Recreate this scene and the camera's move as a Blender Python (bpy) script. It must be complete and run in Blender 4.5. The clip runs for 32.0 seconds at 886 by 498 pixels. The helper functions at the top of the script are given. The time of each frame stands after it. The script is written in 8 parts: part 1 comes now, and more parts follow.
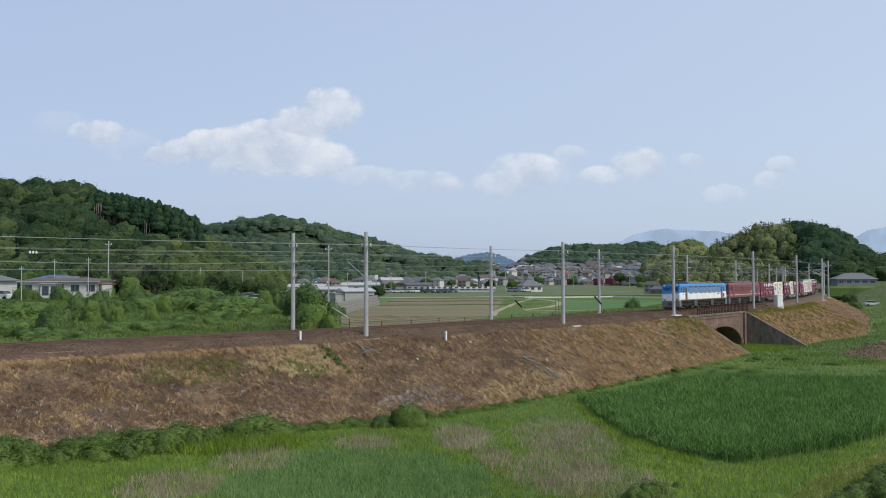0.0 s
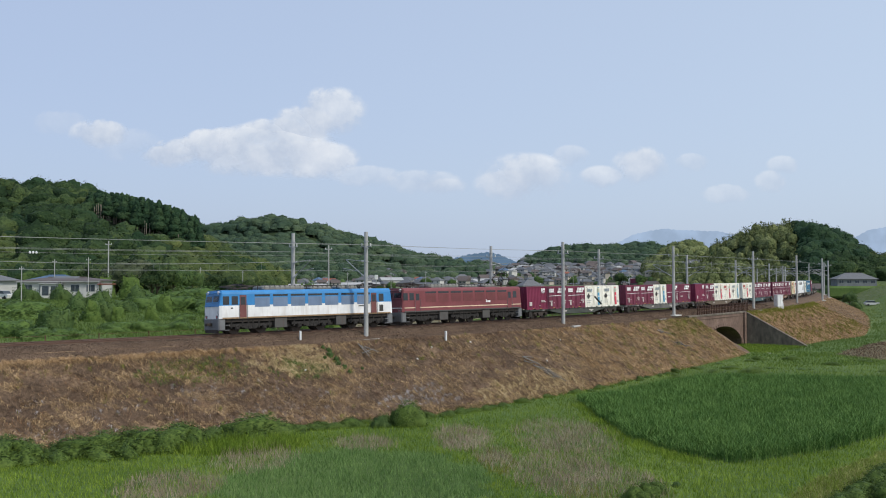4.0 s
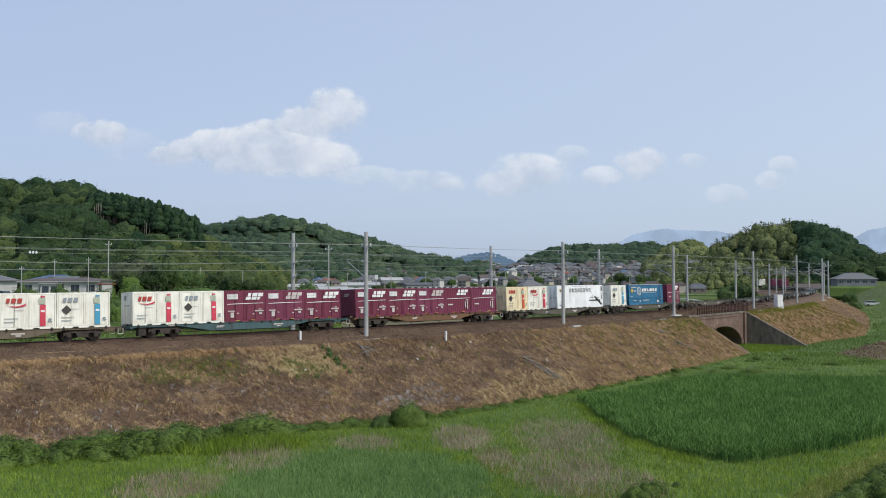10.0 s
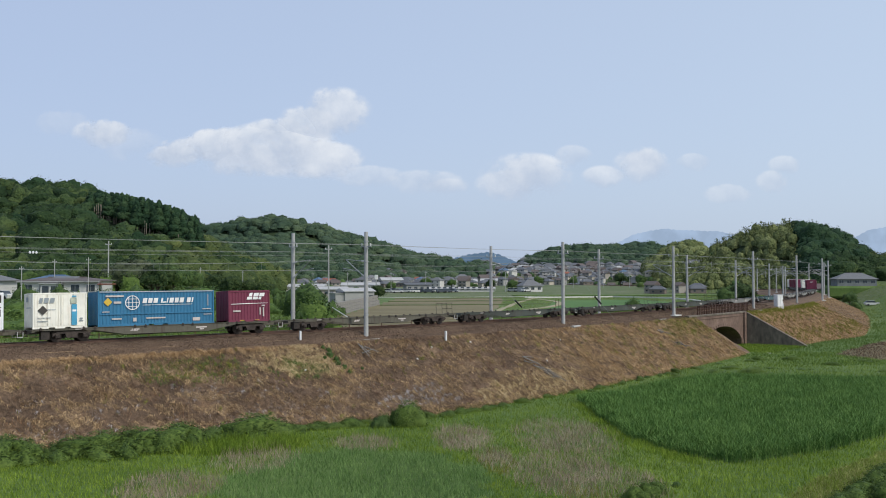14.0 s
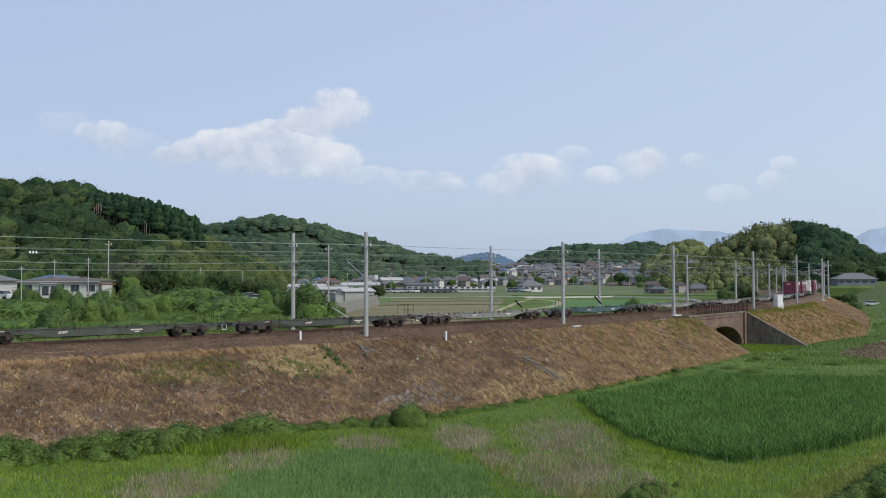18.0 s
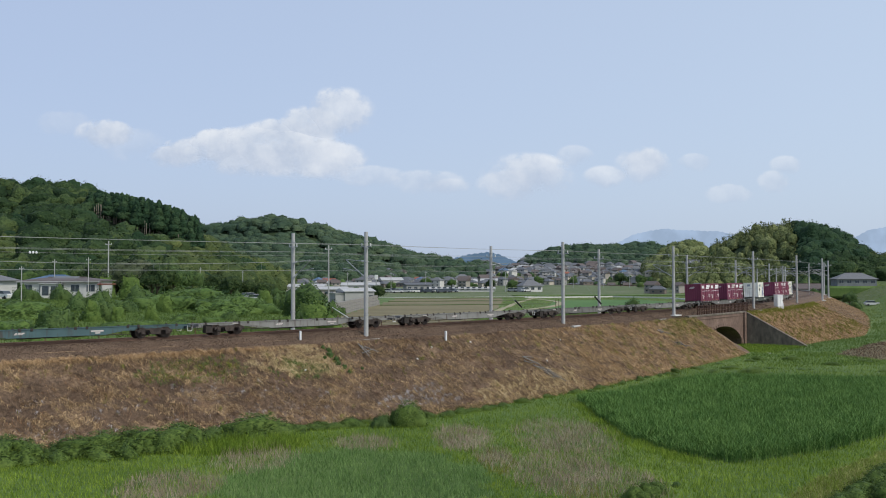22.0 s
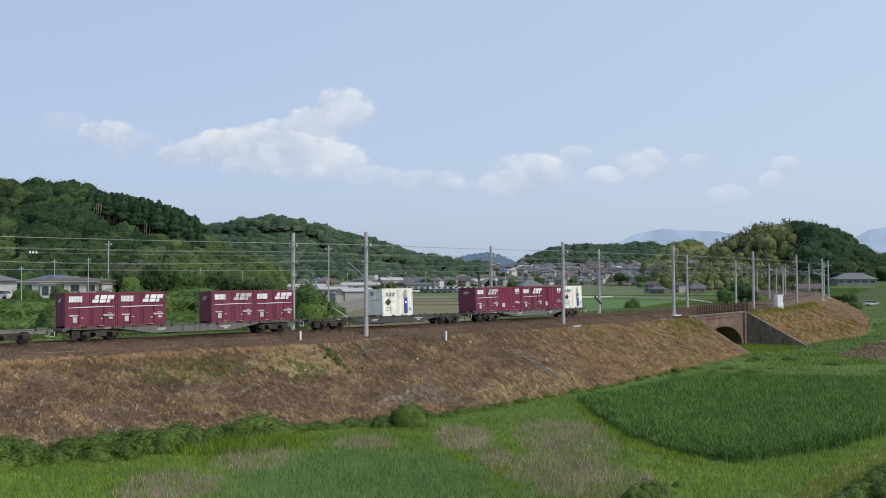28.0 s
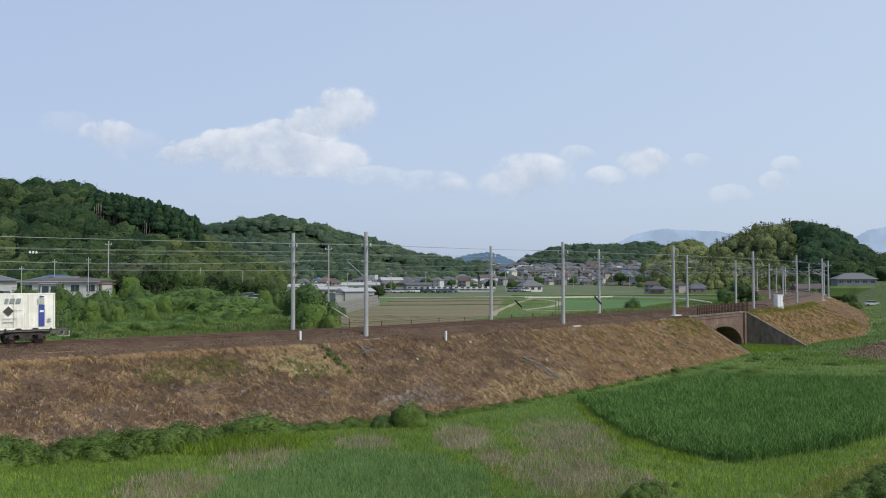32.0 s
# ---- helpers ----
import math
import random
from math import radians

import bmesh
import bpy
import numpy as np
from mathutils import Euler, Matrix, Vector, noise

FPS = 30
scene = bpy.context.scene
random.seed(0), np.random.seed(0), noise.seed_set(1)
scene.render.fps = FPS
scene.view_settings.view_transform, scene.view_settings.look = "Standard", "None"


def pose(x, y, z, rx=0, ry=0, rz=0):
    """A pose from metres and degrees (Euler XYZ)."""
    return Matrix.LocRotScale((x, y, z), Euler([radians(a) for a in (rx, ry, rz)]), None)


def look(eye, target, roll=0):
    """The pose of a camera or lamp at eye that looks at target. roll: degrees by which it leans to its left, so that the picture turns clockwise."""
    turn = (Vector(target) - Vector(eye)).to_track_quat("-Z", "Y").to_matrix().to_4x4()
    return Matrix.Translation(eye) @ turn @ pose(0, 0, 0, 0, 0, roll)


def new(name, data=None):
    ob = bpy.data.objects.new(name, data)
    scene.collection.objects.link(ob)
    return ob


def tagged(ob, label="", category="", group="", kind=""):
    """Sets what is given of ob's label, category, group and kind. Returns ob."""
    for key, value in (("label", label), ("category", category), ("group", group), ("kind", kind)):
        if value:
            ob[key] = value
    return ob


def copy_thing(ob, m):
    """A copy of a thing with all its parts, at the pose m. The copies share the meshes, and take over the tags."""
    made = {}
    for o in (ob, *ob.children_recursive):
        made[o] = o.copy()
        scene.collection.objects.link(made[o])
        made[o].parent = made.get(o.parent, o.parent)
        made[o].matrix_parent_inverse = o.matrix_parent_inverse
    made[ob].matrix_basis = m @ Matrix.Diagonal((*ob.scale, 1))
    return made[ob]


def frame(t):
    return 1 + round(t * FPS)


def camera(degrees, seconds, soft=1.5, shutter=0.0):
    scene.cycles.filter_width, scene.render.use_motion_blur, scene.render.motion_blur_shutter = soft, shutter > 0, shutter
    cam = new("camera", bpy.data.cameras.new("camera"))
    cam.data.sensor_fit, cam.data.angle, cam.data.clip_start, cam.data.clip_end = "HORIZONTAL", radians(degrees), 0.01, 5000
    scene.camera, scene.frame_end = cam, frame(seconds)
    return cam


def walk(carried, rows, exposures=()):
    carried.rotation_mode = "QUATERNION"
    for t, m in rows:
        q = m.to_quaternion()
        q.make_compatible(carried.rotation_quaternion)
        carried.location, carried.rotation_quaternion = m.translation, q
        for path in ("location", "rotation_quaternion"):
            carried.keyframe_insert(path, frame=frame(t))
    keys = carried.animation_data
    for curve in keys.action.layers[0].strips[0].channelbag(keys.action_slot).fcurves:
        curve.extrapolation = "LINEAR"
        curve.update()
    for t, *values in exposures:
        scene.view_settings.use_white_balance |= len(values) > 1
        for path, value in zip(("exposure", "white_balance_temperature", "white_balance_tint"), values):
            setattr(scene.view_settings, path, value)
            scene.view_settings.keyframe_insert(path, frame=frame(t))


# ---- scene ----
# ---- the track: one curve that everything beside it is set out from ----
GRADE = -0.0016
KNOT_Q = (-60, 0, 50, 90, 140, 190, 240, 290, 340)
KNOT_K = (0.003666, 0.003592, 0.001818, 0.003440, 0.001434, 0.001785, 0.004357, 0.0036, 0.0030)
TQ = np.arange(-140.0, 700.0, 1.0)
_k = np.interp(TQ, KNOT_Q, KNOT_K)
_th = np.concatenate([[0], np.cumsum((_k[1:] + _k[:-1]) / 2)])
TTH = _th - np.interp(0, TQ, _th) + 0.6802
_x = np.concatenate([[0], np.cumsum((np.cos(TTH[1:]) + np.cos(TTH[:-1])) / 2)])
_y = np.concatenate([[0], np.cumsum((np.sin(TTH[1:]) + np.sin(TTH[:-1])) / 2)])
TX = _x - np.interp(0, TQ, _x) - 19.92
TY = _y - np.interp(0, TQ, _y) + 70.37


def tk(q, lat=0.0, z=0.0):
    """The place at q metres along the track, lat metres to its near side, z above the rail."""
    th = float(np.interp(q, TQ, TTH))
    return Vector((float(np.interp(q, TQ, TX)) + lat * math.sin(th), float(np.interp(q, TQ, TY)) - lat * math.cos(th), z + GRADE * q))


CANT = 0.044
RAIL_Z = -0.09


def canted(lat):
    """Height of the canted plane of the rails, lat metres to the near side."""
    return RAIL_Z + CANT * (np.minimum(lat, 0.53) - 0.53)


def heading(q):
    return float(np.interp(q, TQ, TTH))


def along(q, lat=0.0, z=0.0, turn=0.0):
    """A pose whose x axis runs along the track away from the viewer's left, y to the far side."""
    p = tk(q, lat, z)
    return pose(p.x, p.y, p.z, 0, 0, math.degrees(heading(q)) + turn)


# ---- camera ----
cam = camera(54.14, 32.0, soft=1.0, shutter=0.0)
EYE = pose(0, 0, 4.744, 91.7246, 0, 0) @ pose(0, 0, 0, 0, 0, -0.137)
walk(cam, [(0.0, EYE), (32.0, EYE)])

# ---- sky, sun, exposure ----
SUN_DIR = Vector((0.66, -0.50, 0.80)).normalized()
world = bpy.data.worlds.new("sky")
scene.world = world
world.use_nodes = True
_n, _l = world.node_tree.nodes, world.node_tree.links
_n.clear()
_sky = _n.new("ShaderNodeTexSky")
_sky.sky_type, _sky.sun_disc = "NISHITA", False
_sky.sun_elevation = math.asin(SUN_DIR.z)
_sky.sun_rotation = math.atan2(SUN_DIR.x, SUN_DIR.y)
_sky.dust_density, _sky.air_density, _sky.ozone_density = 3.0, 1.0, 2.0
_mix = _n.new("ShaderNodeMix")
_mix.data_type = "RGBA"
_mix.inputs[0].default_value = 0.62
_grad = _n.new("ShaderNodeTexGradient")
_grad.texture_mapping.scale, _grad.texture_mapping.translation = (0.5, 0.5, 0.5), (0.5, 0.5, 0.5)
_haze = _n.new("ShaderNodeValToRGB")
_haze.color_ramp.elements[0].color, _haze.color_ramp.elements[1].color = (5.1, 6.2, 9.0, 1), (7.9, 9.4, 11.4, 1)
_l.new(_grad.outputs[0], _haze.inputs[0]), _l.new(_haze.outputs[0], _mix.inputs[7])
_l.new(_sky.outputs[0], _mix.inputs[6])
_bg = _n.new("ShaderNodeBackground")
_bg.inputs[1].default_value = 0.1
_l.new(_mix.outputs[2], _bg.inputs[0])
_o = _n.new("ShaderNodeOutputWorld")
_l.new(_bg.outputs[0], _o.inputs[0])
sun = new("sun", bpy.data.lights.new("sun", "SUN"))
sun.data.energy, sun.data.angle, sun.data.color = 2.2, radians(5.0), (1.0, 0.95, 0.86)
sun.matrix_world = look((0, 0, 60), Vector((0, 0, 60)) - SUN_DIR)
scene.view_settings.exposure = 0.0

# ---- materials ----
def mat(name, dark, light, scale=3.0, rough=0.8, metal=0.0, bump=0.2, fine=40.0, third=None, per_piece=0.0, stretch=(1, 1, 1), spec=0.4, depth=0.05):
    """A surface with broad and fine variation between two or three colours, in metres of the object."""
    m = bpy.data.materials.new(name)
    m.use_nodes = True
    n, l = m.node_tree.nodes, m.node_tree.links
    b = n["Principled BSDF"]
    tc = n.new("ShaderNodeTexCoord")
    mp = n.new("ShaderNodeMapping")
    mp.inputs["Scale"].default_value = stretch
    l.new(tc.outputs["Object"], mp.inputs[0])
    a = n.new("ShaderNodeTexNoise")
    a.inputs["Scale"].default_value, a.inputs["Detail"].default_value = scale, 5
    c = n.new("ShaderNodeTexNoise")
    c.inputs["Scale"].default_value, c.inputs["Detail"].default_value = fine, 3
    l.new(mp.outputs[0], a.inputs[0]), l.new(mp.outputs[0], c.inputs[0])
    s = n.new("ShaderNodeMath")
    s.operation = "MULTIPLY_ADD"
    s.inputs[1].default_value = 0.45
    l.new(c.outputs[0], s.inputs[0])
    s2 = n.new("ShaderNodeMath")
    s2.operation = "MULTIPLY"
    s2.inputs[1].default_value = 0.55
    l.new(a.outputs[0], s2.inputs[0]), l.new(s2.outputs[0], s.inputs[2])
    last = s.outputs[0]
    if per_piece:
        info = n.new("ShaderNodeNewGeometry")
        k = n.new("ShaderNodeMath")
        k.operation = "MULTIPLY_ADD"
        k.inputs[1].default_value = per_piece
        off = n.new("ShaderNodeMath")
        off.operation = "SUBTRACT"
        off.inputs[1].default_value = per_piece / 2
        l.new(info.outputs["Random Per Island"], k.inputs[0]), l.new(last, k.inputs[2])
        l.new(k.outputs[0], off.inputs[0])
        last = off.outputs[0]
    r = n.new("ShaderNodeValToRGB")
    e = r.color_ramp.elements
    e[0].position, e[0].color = 0.32, (*dark, 1)
    e[1].position, e[1].color = 0.68, (*light, 1)
    if third:
        k = e.new(0.52)
        k.color = (*third, 1)
    l.new(last, r.inputs[0]), l.new(r.outputs[0], b.inputs["Base Color"])
    b.inputs["Roughness"].default_value, b.inputs["Metallic"].default_value = rough, metal
    b.inputs["Specular IOR Level"].default_value = spec
    if bump:
        bp = n.new("ShaderNodeBump")
        bp.inputs["Strength"].default_value, bp.inputs["Distance"].default_value = bump, depth
        l.new(c.outputs[0], bp.inputs["Height"]), l.new(bp.outputs[0], b.inputs["Normal"])
    return m


def paint(name, col, rough=0.45, grime=0.25, spec=0.4, rust=(0.09, 0.05, 0.03)):
    """Weathered paint: blotchy fading, with dirt streaks that run down."""
    m = bpy.data.materials.new(name)
    m.use_nodes = True
    n, l = m.node_tree.nodes, m.node_tree.links
    b = n["Principled BSDF"]
    tc = n.new("ShaderNodeTexCoord")
    oi = n.new("ShaderNodeObjectInfo")
    ad = n.new("ShaderNodeVectorMath")
    ad.operation = "MULTIPLY_ADD"
    ad.inputs[1].default_value = (1, 1, 1)
    sc = n.new("ShaderNodeMath")
    sc.operation = "MULTIPLY"
    sc.inputs[1].default_value = 37.0
    l.new(oi.outputs["Random"], sc.inputs[0])
    l.new(tc.outputs["Object"], ad.inputs[0]), l.new(sc.outputs[0], ad.inputs[2])
    mp = n.new("ShaderNodeMapping")
    mp.inputs["Scale"].default_value = (2.2, 2.2, 0.25)
    l.new(ad.outputs[0], mp.inputs[0])
    a = n.new("ShaderNodeTexNoise")
    a.inputs["Scale"].default_value, a.inputs["Detail"].default_value = 2.2, 6
    l.new(mp.outputs[0], a.inputs[0])
    c = n.new("ShaderNodeTexNoise")
    c.inputs["Scale"].default_value, c.inputs["Detail"].default_value = 0.9, 4
    l.new(ad.outputs[0], c.inputs[0])
    r = n.new("ShaderNodeValToRGB")
    e = r.color_ramp.elements
    e[0].position, e[0].color = 0.50, (0, 0, 0, 1)
    e[1].position, e[1].color = 0.75, (grime, grime, grime, 1)
    l.new(a.outputs[0], r.inputs[0])
    f = n.new("ShaderNodeValToRGB")
    g = f.color_ramp.elements
    g[0].position, g[0].color = 0.3, (*[v * 0.86 for v in col], 1)
    g[1].position, g[1].color = 0.7, (*[min(1, v * 1.1 + 0.006) for v in col], 1)
    l.new(c.outputs[0], f.inputs[0])
    x = n.new("ShaderNodeMix")
    x.data_type = "RGBA"
    x.inputs[7].default_value = (*rust, 1)
    l.new(r.outputs[0], x.inputs[0]), l.new(f.outputs[0], x.inputs[6])
    l.new(x.outputs[2], b.inputs["Base Color"])
    b.inputs["Roughness"].default_value = rough
    b.inputs["Specular IOR Level"].default_value = spec
    return m


M_BALLAST = mat("ballast_stone", (0.06, 0.038, 0.025), (0.22, 0.15, 0.10), 0.5, 0.95, 0, 1.0, 13.0, (0.13, 0.085, 0.055))
M_EARTH = mat("dry_grass_earth", (0.05, 0.031, 0.020), (0.29, 0.195, 0.115), 0.45, 0.95, 0, 1.0, 4.5, (0.145, 0.094, 0.058), depth=0.12)
M_FIELD = mat("meadow_soil", (0.05, 0.09, 0.02), (0.16, 0.20, 0.07), 0.12, 0.95, 0, 0.6, 3.0, (0.09, 0.15, 0.035))
M_RAIL = mat("rusty_rail", (0.10, 0.06, 0.045), (0.22, 0.14, 0.10), 2, 0.5, 0.6, 0.1)
M_CONCRETE = mat("concrete", (0.34, 0.34, 0.32), (0.55, 0.54, 0.50), 1.5, 0.85, 0, 0.2)
M_PALE = mat("pale_concrete", (0.50, 0.49, 0.45), (0.72, 0.70, 0.65), 1.5, 0.85, 0, 0.2)
M_DARKSTEEL = mat("dark_steel", (0.02, 0.018, 0.016), (0.07, 0.055, 0.045), 3, 0.6, 0.3, 0.2)
M_WIRE = mat("wire", (0.22, 0.23, 0.22), (0.36, 0.37, 0.36), 3, 0.5, 0.3, 0)
M_BRICK = mat("old_brick", (0.11, 0.075, 0.058), (0.26, 0.185, 0.145), 0.5, 0.9, 0, 0.6, 4.0, (0.18, 0.12, 0.092))
M_MASONRY = mat("dark_masonry", (0.075, 0.066, 0.052), (0.27, 0.225, 0.17), 0.45, 0.9, 0, 0.6, 2.0, (0.15, 0.128, 0.10), stretch=(1, 1, 0.5))


# ---- mesh helpers ----
def mesh_ob(name, bm, material, parent=None, label="", smooth=False):
    me = bpy.data.meshes.new(name)
    bmesh.ops.recalc_face_normals(bm, faces=bm.faces)
    bm.to_mesh(me)
    bm.free()
    if smooth:
        for f in me.polygons:
            f.use_smooth = True
    me.materials.append(material)
    ob = new(name, me)
    if parent:
        ob.parent = parent
    if label:
        ob["label"] = label
    return ob


def part(name, bm, material, parent, label="", smooth=False):
    return mesh_ob(name, bm, material, parent, label, smooth)


def box(bm, x0, x1, y0, y1, z0, z1, bevel=0.0):
    v = [bm.verts.new(p) for p in ((x0, y0, z0), (x1, y0, z0), (x1, y1, z0), (x0, y1, z0), (x0, y0, z1), (x1, y0, z1), (x1, y1, z1), (x0, y1, z1))]
    fs = [bm.faces.new([v[i] for i in f]) for f in ((0, 3, 2, 1), (4, 5, 6, 7), (0, 1, 5, 4), (1, 2, 6, 5), (2, 3, 7, 6), (3, 0, 4, 7))]
    if bevel:
        es = list({e for f in fs for e in f.edges})
        bmesh.ops.bevel(bm, geom=es, offset=bevel, segments=1, affect="EDGES")
    return bm


def boxes(*rows, bevel=0.0):
    bm = bmesh.new()
    for r in rows:
        box(bm, *r, bevel=bevel)
    return bm


def tube(bm, a, b, r0, r1=None, seg=8, caps=True):
    a, b = Vector(a), Vector(b)
    r1 = r0 if r1 is None else r1
    d = (b - a).normalized()
    u = d.orthogonal().normalized()
    w = d.cross(u)
    ra = [bm.verts.new(a + (u * math.cos(t) + w * math.sin(t)) * r0) for t in [2 * math.pi * i / seg for i in range(seg)]]
    rb = [bm.verts.new(b + (u * math.cos(t) + w * math.sin(t)) * r1) for t in [2 * math.pi * i / seg for i in range(seg)]]
    for i in range(seg):
        bm.faces.new((ra[i], ra[(i + 1) % seg], rb[(i + 1) % seg], rb[i]))
    if caps:
        bm.faces.new(ra[::-1]), bm.faces.new(rb)
    return bm


def prism(bm, pts, y0, y1):
    """A flat outline in x and z, given thickness along y."""
    a = [bm.verts.new((x, y0, z)) for x, z in pts]
    b = [bm.verts.new((x, y1, z)) for x, z in pts]
    n = len(pts)
    bm.faces.new(a), bm.faces.new(b[::-1])
    for i in range(n):
        bm.faces.new((a[i], b[i], b[(i + 1) % n], a[(i + 1) % n]))
    return bm


def sweep(name, qs, profile, material, closed=False):
    """A strip along the track: profile is a list of (lat, z), or a function of q giving one."""
    verts, faces = [], []
    m = 0
    for q in qs:
        pr = profile(q) if callable(profile) else profile
        m = len(pr)
        verts += [tuple(tk(q, a, z)) for a, z in pr]
    for i in range(len(qs) - 1):
        for j in range(m if closed else m - 1):
            k = (j + 1) % m
            faces.append((i * m + j, i * m + k, (i + 1) * m + k, (i + 1) * m + j))
    me = bpy.data.meshes.new(name)
    me.from_pydata(verts, [], faces)
    me.materials.append(material)
    return new(name, me)


def raw_mesh(name, verts, faces, material, smooth=False):
    """A mesh from numpy arrays of triangles or quads."""
    me = bpy.data.meshes.new(name)
    k = faces.shape[1]
    me.vertices.add(len(verts))
    me.vertices.foreach_set("co", np.asarray(verts, dtype=np.float32).ravel())
    me.loops.add(faces.size)
    me.loops.foreach_set("vertex_index", faces.astype(np.int32).ravel())
    me.polygons.add(len(faces))
    me.polygons.foreach_set("loop_start", np.arange(0, faces.size, k, dtype=np.int32))
    me.polygons.foreach_set("loop_total", np.full(len(faces), k, dtype=np.int32))
    if smooth:
        me.polygons.foreach_set("use_smooth", np.ones(len(faces), dtype=bool))
    me.update(calc_edges=True)
    me.materials.append(material)
    return new(name, me)


def track_coords(x, y):
    """Nearest track length and side distance of many places."""
    q = np.empty(len(x))
    lat = np.empty(len(x))
    sel = slice(None, None, 2)
    ax, ay, aq, ath = TX[sel], TY[sel], TQ[sel], TTH[sel]
    for s in range(0, len(x), 4000):
        dx, dy = x[s:s + 4000, None] - ax[None], y[s:s + 4000, None] - ay[None]
        i = np.argmin(dx * dx + dy * dy, axis=1)
        k = np.arange(len(i))
        q[s:s + 4000] = aq[i] + dx[k, i] * np.cos(ath[i]) + dy[k, i] * np.sin(ath[i])
        lat[s:s + 4000] = dx[k, i] * np.sin(ath[i]) - dy[k, i] * np.cos(ath[i])
    return q, lat


def smooth01(t):
    t = np.clip(t, 0, 1)
    return t * t * (3 - 2 * t)


def waves(x, y, size, seed):
    """Gentle unevenness made of a few sines."""
    r = np.random.RandomState(seed)
    z = np.zeros(np.shape(x))
    for i in range(7):
        a, k, f = r.uniform(0, 6.28), (1.6 ** i) / size, r.uniform(0, 6.28)
        z = z + np.sin((x * np.cos(a) + y * np.sin(a)) * k * 6.28 + f) / (1.35 ** i)
    return z / 3.2

# ---- ground: one sheet to the horizon ----
FOOT_Q = (-60, -16, 0, 12, 30, 50, 75, 100, 126, 200)
FOOT_Z = (-5.9, -6.0, -6.2, -6.55, -6.5, -6.1, -5.7, -6.1, -6.6, -5.5)


def foot_z(q):
    return np.interp(q, FOOT_Q, FOOT_Z)


def foot_lat(q):
    return 3.8 + (1.5 + 0.55 * smooth01((q - 104) / 30)) * (-foot_z(q) - 0.9)


# hills: distance of the ridge, depth of the near slope, depth behind, bearing (per mille) and height along the ridge
HILLS = (
    (430, 250, 260, ((-706, 50), (-608, 48), (-511, 47), (-485, 44), (-452, 44), (-426, 43), (-387, 40.5), (-354, 36.5), (-322, 31.5), (-295, 23), (-263, 15), (-230, 9), (-198, 3), (-165, 0))),
    (800, 330, 300, ((-393, 15), (-348, 32), (-295, 44), (-269, 44), (-243, 47), (-224, 49), (-185, 52.5), (-146, 44), (-106, 35.5), (-67, 27), (-28, 17), (10, 12), (43, 5), (72, 0))),
    (860, 210, 300, ((72, 0), (85, 3), (95, 7), (108, 12), (124, 16), (140, 19), (173, 20), (205, 20), (238, 21), (258, 18), (303, 13), (349, 5), (388, 0))),
    (600, 170, 200, ((219, 0), (232, 3), (248, 10), (271, 18), (284, 20), (300, 17), (313, 12), (336, 3), (355, 0))),
    (430, 125, 200, ((232, 0), (251, 3), (271, 8), (303, 14), (329, 17.0), (349, 19.0), (365, 21), (376, 21.5), (388, 23), (404, 24), (427, 21.5), (443, 20), (460, 17.5), (473, 13), (486, 8), (505, 7), (544, 9), (597, 13), (694, 16))))


def hill_z(x, y, i):
    d, front, back, prof = HILLS[i]
    b = 1000 * x / np.maximum(y, 1.0)
    h = np.interp(b, [p[0] for p in prof], [p[1] for p in prof])
    return h * np.where(y < d, smooth01((y - d + front) / front), 1 - smooth01((y - d) / back)) * (y > 60)


def ground_z(x, y):
    x, y = np.asarray(x, float), np.asarray(y, float)
    shp = x.shape
    x, y = x.ravel(), y.ravel()
    q, lat = track_coords(x, y)
    near = foot_z(q) + 0.12 * waves(x, y, 14, 3) * smooth01((lat - 11) / 6)
    far = -2.4 + 2.9 * smooth01((-12 - x) / 45) * smooth01((240 - y) / 60) + 0.12 * waves(x, y, 40, 5)
    # the far side rises a little towards the houses at the foot of the hills
    far = far + 1.4 * smooth01((y - 300) / 120) + 8.0 * smooth01((y - 480) / 450) * smooth01((x / np.maximum(y, 1) - 0.02) * 30) * (1 - smooth01((x / np.maximum(y, 1) - 0.26) * 15))
    side = smooth01((-6.5 - lat) / 4.0)
    z = near * (1 - side) + far * side
    z = np.where((lat > 14) & (q > 110), near + (far + 3.0 - near) * smooth01((y - 135) / 110) * smooth01((lat - 14) / 20), z)
    z = np.where((lat > -9) & (lat < 9), np.minimum(z, -2.2), z)
    add = np.zeros(len(x))
    for i in range(len(HILLS)):
        add = np.maximum(add, hill_z(x, y, i))
    z = z + add * (1 + 0.05 * waves(x, y, 60, 7))
    return z.reshape(shp)


def gz(x, y):
    return float(ground_z(np.array([x]), np.array([y]))[0])


def inside(x, y, poly):
    """Which places lie in a convex or simple outline."""
    n = len(poly)
    hit = np.zeros(len(x), bool)
    for i in range(n):
        (x0, y0), (x1, y1) = poly[i], poly[(i + 1) % n]
        c = (y0 > y) != (y1 > y)
        hit ^= c & (x < (x1 - x0) * (y - y0) / ((y1 - y0) if y1 != y0 else 1e-9) + x0)
    return hit


